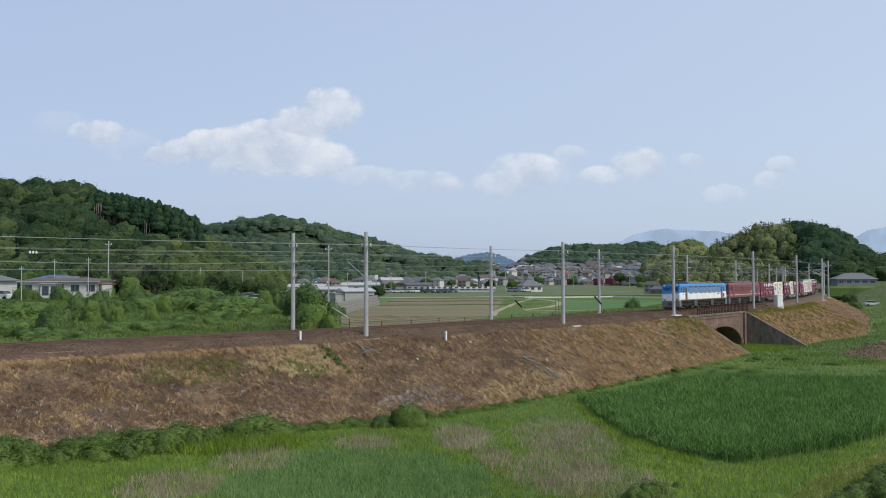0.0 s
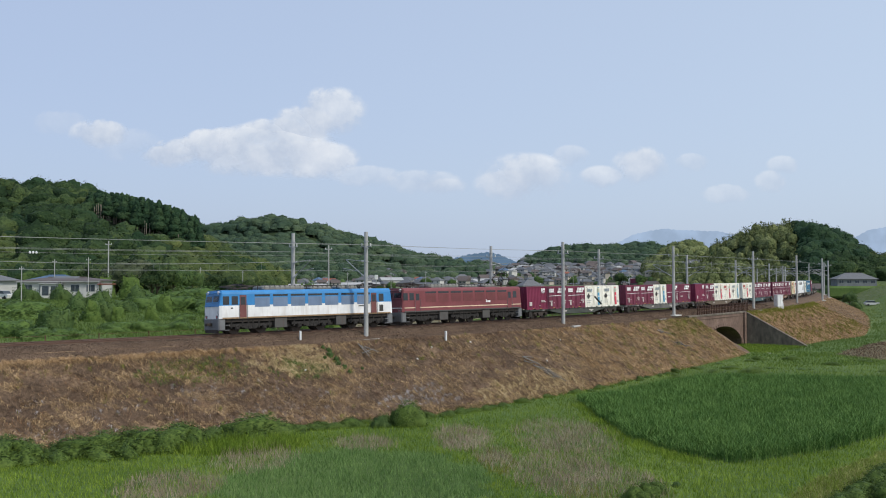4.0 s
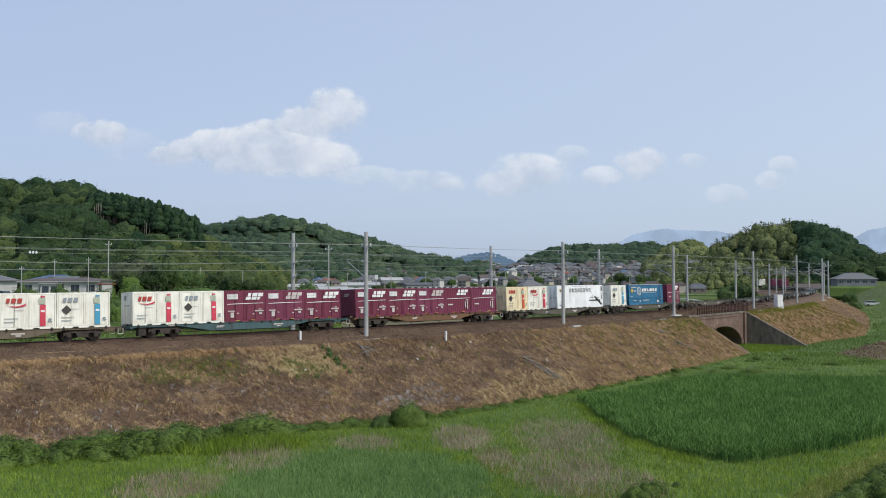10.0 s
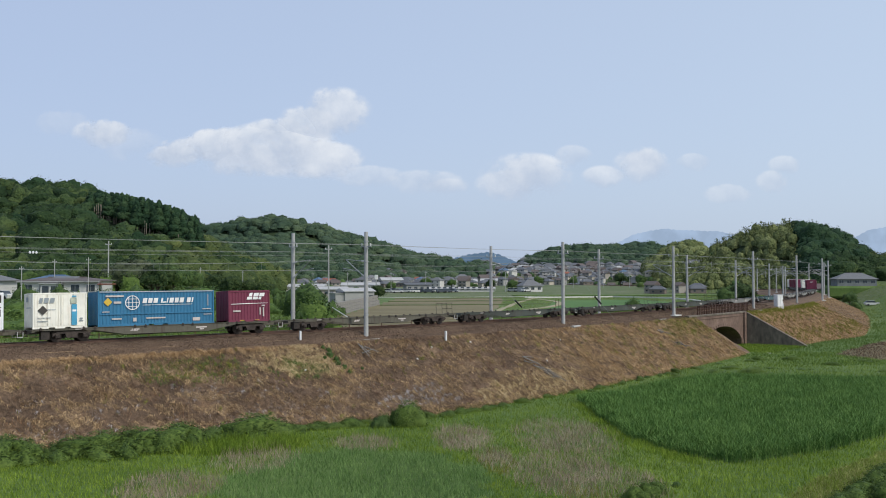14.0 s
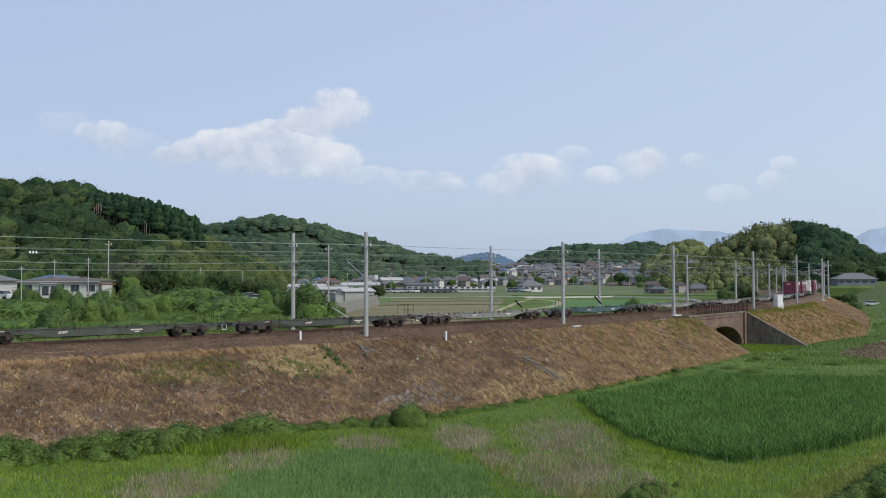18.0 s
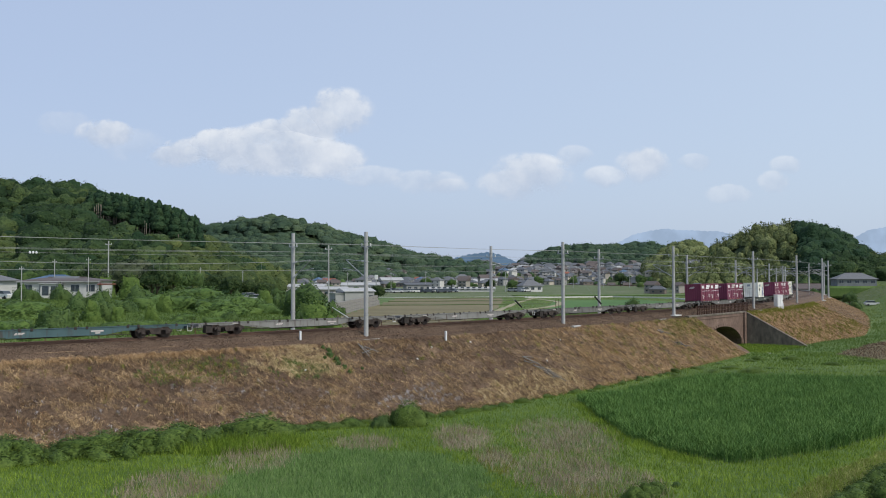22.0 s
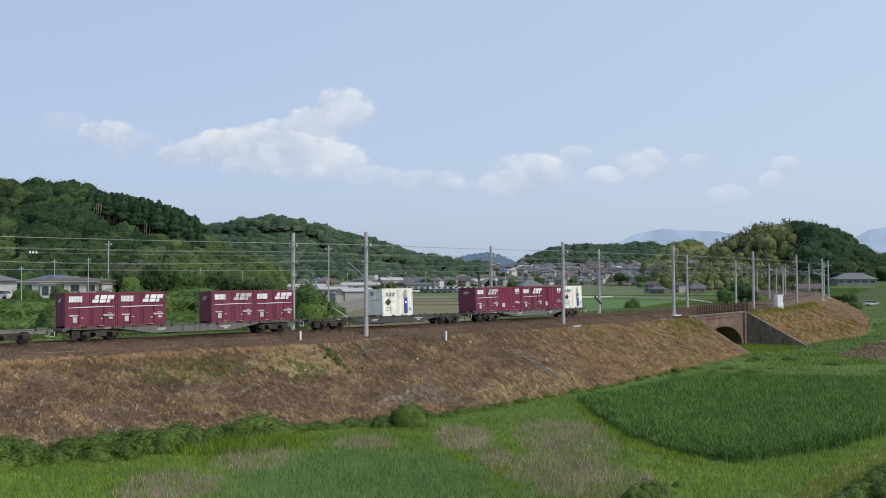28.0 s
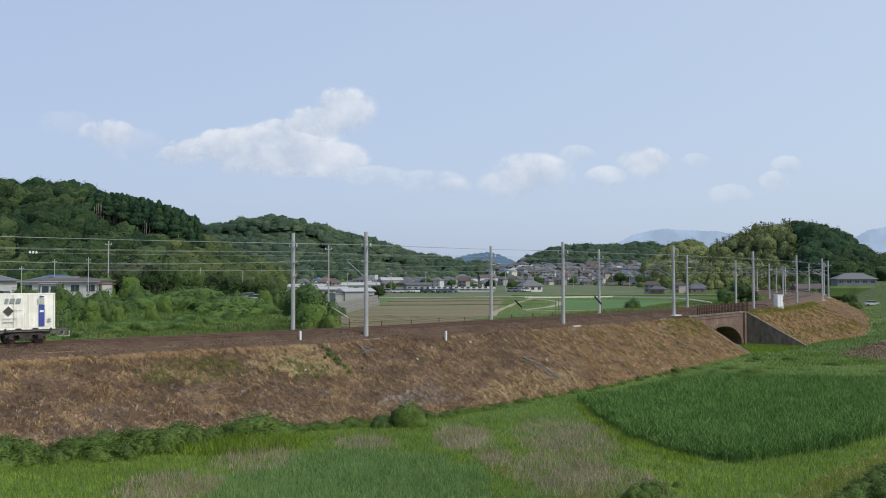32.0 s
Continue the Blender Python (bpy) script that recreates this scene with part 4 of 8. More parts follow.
# -- container flat wagons --
def wagon_proto(name_paint, rails=False):
    e = bpy.data.objects.new("flat_wagon", None)
    scene.collection.objects.link(e)
    m = WAGON_PAINT[name_paint]
    for y in (-1.2, 1.12):
        pts = [(-9.75, 0.85), (-5.9, 0.85), (-3.4, 0.42), (3.4, 0.42), (5.9, 0.85), (9.75, 0.85), (9.75, 0.98), (-9.75, 0.98)]
        bm = prism(bmesh.new(), pts, y, y + 0.08)
        sy = y - 0.03 if y < 0 else y + 0.02
        for x in (-3.3, 3.3):
            box(bm, x - 0.04, x + 0.04, y - 0.012, y + 0.092, 0.5, 0.96)
        part("side_sill", bm, m, e, "painted fish-belly side sill")
        bm = boxes((-9.75, 9.75, y - 0.05, y + 0.13, 0.965, 1.0), (-3.4, 3.4, y - 0.04, y + 0.12, 0.40, 0.43))
        part("sill_flange", bm, m, e)
        bm = tube(bmesh.new(), (-5.2, y + 0.04, 0.36), (5.2, y + 0.04, 0.36), 0.02, seg=6)
        for x in (-5.2, -2.6, 0, 2.6, 5.2):
            tube(bm, (x, y + 0.04, 0.36), (x, y + 0.04, 0.85 if abs(x) > 4 else 0.48), 0.015, seg=5)
        part("air_pipe", bm, M_DARKSTEEL, e)
    part("centre_beam", boxes((-9.9, 9.9, -0.3, 0.3, 0.62, 0.95), (-9.85, -9.65, -1.2, 1.2, 0.75, 0.97), (9.65, 9.85, -1.2, 1.2, 0.75, 0.97), bevel=0.01), m, e)
    for i in range(9):
        x = -8 + 2 * i
        part("cross_beam", boxes((x - 0.06, x + 0.06, -1.12, 1.12, 0.84, 0.972)), m, e)
    for i in range(5):
        for x in (-9.6 + 3.755 * i + 0.35, -9.6 + 3.755 * i + 3.3):
            for y in (-1.26, 1.1):
                part("container_lock", boxes((x - 0.09, x + 0.09, y, y + 0.16, 0.86, 1.03), (x - 0.05, x + 0.05, y + 0.02, y + 0.14, 1.0, 1.09), bevel=0.01), M_DARKSTEEL, e)
    part("brake_gear", boxes((-2.6, -1.0, -0.8, -0.3, 0.3, 0.62), (1.0, 2.2, -0.75, -0.25, 0.34, 0.6), (-0.6, 0.5, 0.2, 0.7, 0.3, 0.6), bevel=0.05), M_DARKSTEEL, e)
    part("valve_box", boxes((-9.2, -8.6, -1.08, -0.5, 0.2, 0.84), bevel=0.03), M_DARKSTEEL, e, "dark brake valve box")
    part("side_marks", bars(-1.206, [(-6.9, -6.2, 0.88, 0.94), (2.3, 3.2, 0.66, 0.76), (2.6, 2.95, 0.52, 0.61)]), M_FADED, e, "pale number bars")
    part("emblem", emblem(-1.206, -2.9, 0.62, 0.7, 0.16), M_FADED, e, "small faded emblem shape")
    for s in (-1, 1):
        part("coupler", boxes((s * 9.85 - 0.15, s * 9.85 + 0.15, -0.16, 0.16, 0.66, 0.9), (s * 10.04 - 0.1, s * 10.04 + 0.1, -0.12, 0.14, 0.7, 0.95), bevel=0.03), M_DARKSTEEL, e)
        x = s * 9.78
        for y in (-1.2, 1.2):
            bm = tube(bmesh.new(), (x - 0.18, y, 0.45), (x - 0.18, y, 0.85), 0.018, seg=5)
            tube(bm, (x + 0.18, y, 0.45), (x + 0.18, y, 0.85), 0.018, seg=5), tube(bm, (x - 0.18, y, 0.45), (x + 0.18, y, 0.45), 0.022, seg=5)
            part("foot_step", bm, M_STEP if s > 0 else M_DARKSTEEL, e, "white foot step" if s > 0 else "dark foot step")
        bm = tube(bmesh.new(), (s * 9.9, -0.5, 0.8), (s * 10.1, -0.5, 0.5), 0.025, seg=5)
        tube(bm, (s * 10.1, -0.5, 0.5), (s * 10.14, -0.5, 0.7), 0.025, seg=5)
        part("brake_hose", bm, M_DARKSTEEL, e)
        # bogie: frame with side frames, wheels, axle boxes
        bx = s * 7.1
        bg = part("bogie", boxes((bx - 0.25, bx + 0.25, -1.05, 1.05, 0.42, 0.68), bevel=0.04), M_BOGIE, e)
        for y in (-1.08, 0.98):
            pts = [(bx - 1.32, 0.40), (bx - 0.95, 0.60), (bx - 0.45, 0.62), (bx - 0.35, 0.30), (bx + 0.35, 0.30), (bx + 0.45, 0.62), (bx + 0.95, 0.60), (bx + 1.32, 0.40), (bx + 1.32, 0.62), (bx + 0.9, 0.76), (bx - 0.9, 0.76), (bx - 1.32, 0.62)]
            bm = prism(bmesh.new(), pts, y, y + 0.1)
            for k in (-0.14, 0.0, 0.14):
                tube(bm, (bx + k, y + 0.05, 0.30), (bx + k, y + 0.05, 0.56), 0.055, seg=8)
            part("side_frame", bm, M_BOGIE, bg)
            for w in (-0.95, 0.95):
                bm = boxes((bx + w - 0.17, bx + w + 0.17, y - 0.06, y + 0.14, 0.27, 0.60), bevel=0.04)
                tube(bm, (bx + w, y - 0.09, 0.43), (bx + w, y + 0.1, 0.43), 0.11, seg=12)
                part("axle_box", bm, M_BOGIE, bg)
        bm = boxes((bx - 0.5, bx - 0.38, -0.86, 0.86, 0.24, 0.52), (bx + 0.38, bx + 0.5, -0.86, 0.86, 0.24, 0.52), (bx - 0.5, bx + 0.5, -0.7, -0.6, 0.34, 0.46), (bx - 0.5, bx + 0.5, 0.6, 0.7, 0.34, 0.46), bevel=0.02)
        part("brake_rigging", bm, M_DARKSTEEL, bg)
        for w in (-0.95, 0.95):
            bm = tube(bmesh.new(), (bx + w, -1.0, 0.43), (bx + w, 1.0, 0.43), 0.08, seg=10)
            part("axle", bm, M_WHEEL, bg)
            for y in (-0.62, 0.5):
                bm = tube(bmesh.new(), (bx + w, y, 0.43), (bx + w, y + 0.12, 0.43), 0.43, seg=28)
                tube(bm, (bx + w, y + (0.10 if y < 0 else 0.0), 0.43), (bx + w, y + (0.13 if y < 0 else 0.02), 0.43), 0.455, seg=28)
                part("wheel", bm, M_WHEEL, bg, "dark steel wheel")
    if rails:
        bm = bmesh.new()
        for y in (-0.75, 0.0, 0.75):
            tube(bm, (9.7, y, 0.95), (9.7, y, 2.05), 0.02, seg=5)
        for z in (1.5, 2.05):
            tube(bm, (9.7, -0.75, z), (9.7, 0.75, z), 0.02, seg=5)
        for y in (-0.75, 0.75):
            tube(bm, (8.9, y, 0.95), (8.9, y, 2.05), 0.02, seg=5), tube(bm, (8.9, y, 2.05), (9.7, y, 2.05), 0.02, seg=5)
        part("end_railing", bm, M_DARKSTEEL, e, "thin dark end railing")
    return e


def recolour(thing, m, names):
    for o in thing.children_recursive:
        if o.name.split(".")[0] in names:
            o.material_slots[0].link = "OBJECT"
            o.material_slots[0].material = m


WAGON_LOOK = ("green", "grey", "brown", "teal", "rust", "olive", "olive", "olive", "green", "green", "green", "pale", "teal", "pale", "pale", "grey", "pale", "grey", "green", "grey")
LABELS = dict(green="dark green", grey="weathered grey", brown="brownish", teal="faded teal", rust="rust-brown", olive="olive-brown", pale="pale grey")
plain_wagon, railed_wagon = wagon_proto("green"), wagon_proto("grey", rails=True)
LOADED = {1, 2, 3, 4, 5, 6, 7, 18, 19, 20}
for k in range(1, 21):
    src = railed_wagon if k in (2, 8, 10, 11, 20) else plain_wagon
    first = k in (1, 2)
    w = src if first else copy_thing(src, Matrix())
    look_name = WAGON_LOOK[k - 1]
    recolour(w, WAGON_PAINT[look_name], ("side_sill", "sill_flange", "centre_beam", "cross_beam"))
    tagged(w, "%s container flat wagon %s" % (LABELS[look_name], "carrying containers" if k in LOADED else "running empty"), "wagon", "flat wagons of the train")
    RUNNING.append((w, CAR * (k - 0.5), 14.2, Matrix()))

PROTO = {
    "D": lambda: maroon_door(M_MAROON), "F": lambda: maroon_door(M_PLUM, True), "R": lambda: maroon_rib(M_MAROON, "maroon ribbed steel goods container with a white stripe"),
    "V": lambda: maroon_rib(M_PLUM, "plum ribbed goods container with a white stripe"), "J": crimson_plain,
    "b": lambda: pale_box(M_CREAM, M_STRIPE_BLUE, M_MARK_GREY, False, "cream goods container with a sky-blue band"),
    "n": lambda: pale_box(M_CREAM, M_STRIPE_NAVY, M_MARK_GREY, False, "pale cream goods container with a navy-blue band"),
    "r": lambda: pale_box(M_CREAM, M_STRIPE_RED, M_MARK_GREY, False, "rust-stained cream goods container with a red band"),
    "s": lambda: pale_box(M_CREAM, M_STRIPE_RED, M_MARK_RED, True, "cream goods container with red band and swoosh"),
    "y": lambda: pale_box(M_YELLOWED, M_STRIPE_ORANGE, M_MARK_RED, False, "yellowed goods container with an orange band"),
    "W": long_white, "E": long_blue}
SLOT = [0.45 + 3.745 * i for i in range(5)]
LOAD = {1: zip(SLOT, "JDDbr"), 2: zip(SLOT, "DDbRR"), 3: zip(SLOT, "JDrsb"), 4: zip(SLOT, "srDFD"), 5: zip(SLOT, "DDFRV"), 6: ((0.45, "y"), (4.19, "s"), (9.55, "W")),
        7: ((0.35, "b"), (4.85, "E"), (15.2, "R")), 18: ((SLOT[0], "D"), (SLOT[1], "D"), (SLOT[3], "F"), (SLOT[4], "D")), 19: ((8.5, "n"),), 20: zip(SLOT, "FJDJn")}
MADE = {}
for k, load in LOAD.items():
    for x, kind in load:
        if kind in MADE:
            c = copy_thing(MADE[kind], Matrix())
        else:
            c = MADE[kind] = PROTO[kind]()
        RUNNING.append((c, CAR * (k - 0.5), 14.2, Matrix.Translation((x - CAR / 2, 0, 1.005))))


# -- the two locomotives --
M_LBLUE = paint("loco_blue", (0.040, 0.235, 0.53), 0.4, 0.12)
M_LWHITE = paint("loco_white", (0.80, 0.80, 0.79), 0.4, 0.25, rust=(0.35, 0.24, 0.14))
M_LRED = paint("loco_red", (0.205, 0.052, 0.058), 0.5, 0.2)
M_LGREY = paint("loco_grey", (0.16, 0.165, 0.17), 0.6, 0.3)
M_LBOX = paint("underfloor_grey", (0.085, 0.08, 0.075), 0.7, 0.4)
M_LDIRT = paint("dirty_sill", (0.30, 0.20, 0.11), 0.7, 0.5, rust=(0.12, 0.07, 0.04))
M_LSTRIPE = paint("cream_stripe", (0.72, 0.58, 0.40), 0.5, 0.2)
M_LOUVRE_B = paint("louvre_slate", (0.165, 0.235, 0.35), 0.5, 0.15)
M_LOUVRE_R = paint("louvre_red", (0.180, 0.050, 0.052), 0.55, 0.25)
M_LDOOR = paint("door_brown", (0.16, 0.055, 0.05), 0.5, 0.15)
M_LROOF = mat("roof_grey", (0.10, 0.10, 0.095), (0.24, 0.23, 0.21), 2, 0.7, 0, 0.1)
M_LROOF_PALE = mat("roof_pale", (0.14, 0.14, 0.125), (0.29, 0.285, 0.26), 2, 0.7, 0, 0.1)
M_GLASS = mat("dark_glass", (0.012, 0.015, 0.018), (0.03, 0.035, 0.04), 2, 0.08, 0, 0, spec=0.6)
M_LBOGIE = mat("loco_bogie_black", (0.012, 0.011, 0.010), (0.045, 0.040, 0.036), 4, 0.75, 0.1, 0.3)
M_LAMP = paint("lamp_lens", (0.75, 0.75, 0.7), 0.15, 0.0)


def loco(upper, lower, blue):
    e = bpy.data.objects.new("electric_locomotive", None)
    scene.collection.objects.link(e)
    H, W = (8.8 if blue else 8.65), 1.4
    split = 2.36 if blue else 1.16

    def ring(x, zlo, zhi, w):
        r = 0.32
        out = [(x, -w, zlo), (x, -w, min(zhi, 3.3))]
        if zhi > 3.31:
            out += [(x, -w + r * (1 - math.cos(a)), 3.3 + r * math.sin(a)) for a in (0.5, 1.0, 1.57)]
            out += [(x, w - r * (1 - math.cos(a)), 3.3 + r * math.sin(a)) for a in (1.57, 1.0, 0.5)]
        return out + [(x, w, min(zhi, 3.3)), (x, w, zlo)]

    def shell(zlo, zhi, lean0, lean1, name, m, label):
        bm = bmesh.new()
        rows = []
        for x, w in ((-H, 1.3), (-H + 0.25, W), (H - 0.25, W), (H, 1.3)):
            pts = []
            for p in ring(x, zlo, zhi, w):
                s = -1 if x < 0 else 1
                k = max(0.0, p[2] - 2.1) * 0.14 if abs(x) > H - 0.1 else 0.0
                pts.append(bm.verts.new((p[0] - s * k, p[1], p[2])))
            rows.append(pts)
        n = len(rows[0])
        for a, b in zip(rows[:-1], rows[1:]):
            for i in range(n - 1):
                bm.faces.new((a[i], a[i + 1], b[i + 1], b[i]))
        bm.faces.new(rows[0]), bm.faces.new(rows[-1][::-1])
        part(name, bm, m, e, label)

    if blue:
        shell(split, 3.62, 0, 0, "upper_body", upper, "blue upper body")
        shell(1.3, split, 0, 0, "lower_body", lower, "white lower body")
    else:
        shell(1.3, 3.62, 0, 0, "body", upper, "dull red body")
    for y in (-1.408, 1.4):
        part("sill_band", boxes((-H + 0.25, H - 0.25, y, y + 0.008, 1.28, 1.40)), M_LDIRT if blue else M_LBOX, e, "dirt-stained sill")
        if not blue:
            part("stripe", boxes((-H + 0.25, H - 0.25, y - 0.003, y + 0.01, 1.66, 1.75)), M_LSTRIPE, e, "cream waist stripe")
    # side panels: window over louvre
    for s in (-1, 1):
        y = s * 1.4
        for i in range(7):
            x = -5.62 + 1.73 * i
            part("side_window", boxes((x - 0.02, x + 1.42, y - 0.012, y + 0.012, 3.06, 3.24), bevel=0.006), M_GLASS, e, "dark side window")
            part("window_frame", boxes((x - 0.06, x + 1.46, y - 0.008, y + 0.008, 3.02, 3.28)), upper, e)
            bm = boxes((x, x + 1.4, y - 0.01, y + 0.01, 2.2, 2.98))
            for j in range(9):
                z = 2.24 + 0.082 * j
                box(bm, x + 0.05, x + 1.35, y - 0.022, y + 0.022, z, z + 0.045)
            part("louvre", bm, M_LOUVRE_B if blue else M_LOUVRE_R, e, "slatted air grille")
        for x in (-7.0, 6.32):
            d = part("cab_door", boxes((x, x + 0.62, y - 0.014, y + 0.014, 1.36, 3.2), bevel=0.01), M_LDOOR if blue else upper, e, "cab side door")
            part("door_window", boxes((x + 0.1, x + 0.52, y - 0.018, y + 0.018, 2.4, 3.05)), M_GLASS, d)
            for k in (-0.06, 0.68):
                bm = tube(bmesh.new(), (x + k, y + s * 0.05, 1.25), (x + k, y + s * 0.05, 2.5), 0.018, seg=6)
                part("door_rail", bm, M_LGREY, d, "grab rail")
        for x in (-8.5, -7.72, 7.2):
            part("cab_window", boxes((x, x + 0.56, y - 0.014, y + 0.014, 2.42, 3.12), bevel=0.01), M_GLASS, e, "dark cab side window")
        part("number_bars", bars(-1.402, [(4.9, 5.7, 2.0, 2.1), (-7.8, -7.62, 2.08, 2.2), (7.25, 7.7, 1.5, 2.1)]) if blue else bars(-1.402, [(2.95, 3.2, 2.02, 2.32), (3.28, 3.62, 2.02, 2.32)]), M_MARK_DARK if blue else M_LOGO, e, "number bars") if s < 0 else None
    # cab fronts
    for s in (-1, 1):
        x = s * (H + 0.0)
        bm = boxes((-0.02, 0.022, -1.26, 1.26, 0.06, 0.80), bevel=0.01)
        bmesh.ops.transform(bm, matrix=Matrix.Translation((x - s * 0.062, 0, 2.5)) @ Matrix.Rotation(-s * 0.14, 4, "Y"), verts=bm.verts)
        part("windscreen_band", bm, upper, e, "painted windscreen surround")
        part("brow", boxes((x - s * 0.25 - 0.16, x - s * 0.25 + 0.16, -1.32, 1.32, 3.36, 3.44), bevel=0.03), upper, e, "sun visor over the windscreens")
        part("tail_light_ring", boxes((x - 0.02, x + 0.02, -1.1, -0.78, 1.32, 1.58), (x - 0.02, x + 0.02, 0.78, 1.1, 1.32, 1.58), bevel=0.01), M_LGREY, e)
        for y0 in (-1.16, 0.08):
            bm = boxes((-0.02, 0.03, y0, y0 + 1.08, 0.16, 0.68), bevel=0.008)
            bmesh.ops.transform(bm, matrix=Matrix.Translation((x - s * 0.062, 0, 2.5)) @ Matrix.Rotation(-s * 0.14, 4, "Y"), verts=bm.verts)
            part("windscreen", bm, M_GLASS, e, "dark windscreen pane")
        for y0 in (-0.95, 0.95):
            part("headlight", tube(bmesh.new(), (x - s * 0.2, y0, 3.42), (x + s * 0.0 - s * 0.1, y0, 3.42), 0.14, seg=12), M_LAMP, e, "round headlight")
            part("tail_light", tube(bmesh.new(), (x - s * 0.05, y0, 1.45), (x + s * 0.05, y0, 1.45), 0.055, seg=10), M_STRIPE_RED, e, "round red tail light")
        part("front_band", boxes((x - 0.012, x + 0.012, -1.28, 1.28, 1.66, 1.75) if not blue else (x - 0.012, x + 0.012, -1.28, 1.28, 2.3, 2.36)), M_LWHITE if not blue else M_LBLUE, e)
        part("skirt", boxes((x - s * 0.25 - 0.3, x - s * 0.25 + 0.3, -1.34, 1.34, 0.32, 1.31), bevel=0.08), M_LGREY, e, "dark grey front skirt")
        part("snow_plough", boxes((x - s * 0.02 - 0.08, x - s * 0.02 + 0.08, -1.1, 1.1, 0.14, 0.45), bevel=0.03), M_DARKSTEEL, e)
        part("coupler", boxes((x + s * 0.25 - 0.3, x + s * 0.25 + 0.3, -0.18, 0.18, 0.72, 0.98), bevel=0.04), M_DARKSTEEL, e)
        part("cab_step", boxes((x - s * 0.7 - 0.2, x - s * 0.7 + 0.2, -1.36, -1.2, 0.35, 0.4), (x - s * 0.7 - 0.2, x - s * 0.7 + 0.2, -1.36, -1.2, 0.75, 0.8)), M_LGREY, e)
        bm = tube(bmesh.new(), (x - s * 0.05, -1.2, 1.3), (x + s * 0.06, -1.2, 1.9), 0.02, seg=5)
        tube(bm, (x - s * 0.05, 1.2, 1.3), (x + s * 0.06, 1.2, 1.9), 0.02, seg=5)
        part("front_rail", bm, M_LGREY, e)
    # roof gear
    for x0, x1, h in ((-4.6, -0.4, 0.36), (0.2, 2.4, 0.26), (3.2, 5.2, 0.32)):
        bm = boxes((x0, x1, -0.85, 0.85, 3.58, 3.62 + h), bevel=0.12)
        part("roof_vent", bm, M_LROOF_PALE, e, "pale grey roof ventilator housing")
        bm = boxes((x0 + 0.1, x1 - 0.1, -1.05, 1.05, 3.56, 3.66))
        for i in range(int((x1 - x0) / 0.5)):
            box(bm, x0 + 0.2 + i * 0.5, x0 + 0.28 + i * 0.5, -0.88, 0.88, 3.6, 3.62 + h + 0.03)
        part("vent_rib", bm, M_LROOF, e)
    bm = bmesh.new()
    for y in (-0.45, 0.45):
        tube(bm, (-6.6, y, 3.98), (6.6, y, 3.98), 0.025, seg=5)
    for i in range(9):
        x = -6.4 + 1.6 * i
        for y in (-0.45, 0.45):
            tube(bm, (x, y, 3.6), (x, y, 3.98), 0.06, 0.04, seg=6)
    part("roof_conduit", bm, M_DARKSTEEL, e, "roof cable on insulators")
    for px, up in ((-6.5, not blue or True), (6.9, not blue)):
        bm = boxes((px - 0.7, px + 0.7, -0.6, -0.5, 3.74, 3.82), (px - 0.7, px + 0.7, 0.5, 0.6, 3.74, 3.82))
        for y in (-0.55, 0.55):
            for k in (-0.6, 0.6):
                tube(bm, (px + k, y, 3.58), (px + k, y, 3.75), 0.06, seg=6)
        pg = part("pantograph", bm, M_DARKSTEEL, e, "pantograph frame")
        top = 5.08 if (up and px > 0) else 4.12
        mid = (top + 3.8) / 2
        w = 0.95 if top > 5 else 1.35
        for k in (-1, 1):
            bm = bmesh.new()
            for y in (-0.5, 0.5):
                tube(bm, (px + k * 0.35, y, 3.8), (px + k * w, y * 0.9, mid), 0.05, seg=5)
                tube(bm, (px + k * w, y * 0.9, mid), (px + k * 0.2, y * 0.7, top - 0.06), 0.042, seg=5)
            tube(bm, (px + k * w, -0.45, mid), (px + k * w, 0.45, mid), 0.025, seg=5)
            part("pantograph_arm", bm, M_DARKSTEEL, pg)
        bm = bmesh.new()
        for k in (-0.2, 0.2):
            tube(bm, (px + k, -0.55, top), (px + k, 0.55, top), 0.05, seg=5)
            tube(bm, (px + k, 0.55, top), (px + k, 0.85, top - 0.15), 0.03, seg=5), tube(bm, (px + k, -0.55, top), (px + k, -0.85, top - 0.15), 0.03, seg=5)
        part("collector_bow", bm, M_DARKSTEEL, pg)
    # bogies and underfloor boxes
    for bx in (-5.9, 0.0, 5.9):
        bg = part("bogie", boxes((bx - 1.6, bx + 1.6, -0.9, 0.9, 0.55, 0.9), bevel=0.05), M_LBOGIE, e)
        for y in (-1.2, 1.08):
            pts = [(bx - 2.0, 0.62), (bx - 0.7, 0.62), (bx - 0.5, 0.42), (bx + 0.5, 0.42), (bx + 0.7, 0.62), (bx + 2.0, 0.62), (bx + 2.0, 0.86), (bx - 2.0, 0.86)]
            bm = prism(bmesh.new(), pts, y, y + 0.12)
            for k in (-1.75, -0.75, -0.2, 0.2, 0.75, 1.75):
                tube(bm, (bx + k, y + 0.04, 0.5), (bx + k, y + 0.04, 1.14), 0.085, seg=8)
            part("side_frame", bm, M_LBOGIE, bg)
            for w in (-1.25, 1.25):
                bm = boxes((bx + w - 0.2, bx + w + 0.2, y - 0.08, y + 0.16, 0.36, 0.74), bevel=0.04)
                tube(bm, (bx + w, y - 0.12, 0.55), (bx + w, y + 0.1, 0.55), 0.13, seg=12)
                part("axle_box", bm, M_LBOGIE, bg)
        for w in (-1.25, 1.25):
            part("axle", tube(bmesh.new(), (bx + w, -1.0, 0.56), (bx + w, 1.0, 0.56), 0.09, seg=10), M_WHEEL, bg)
            for y in (-0.62, 0.5):
                bm = tube(bmesh.new(), (bx + w, y, 0.56), (bx + w, y + 0.12, 0.56), 0.56, seg=28)
                part("wheel", bm, M_WHEEL, bg, "dark steel wheel")
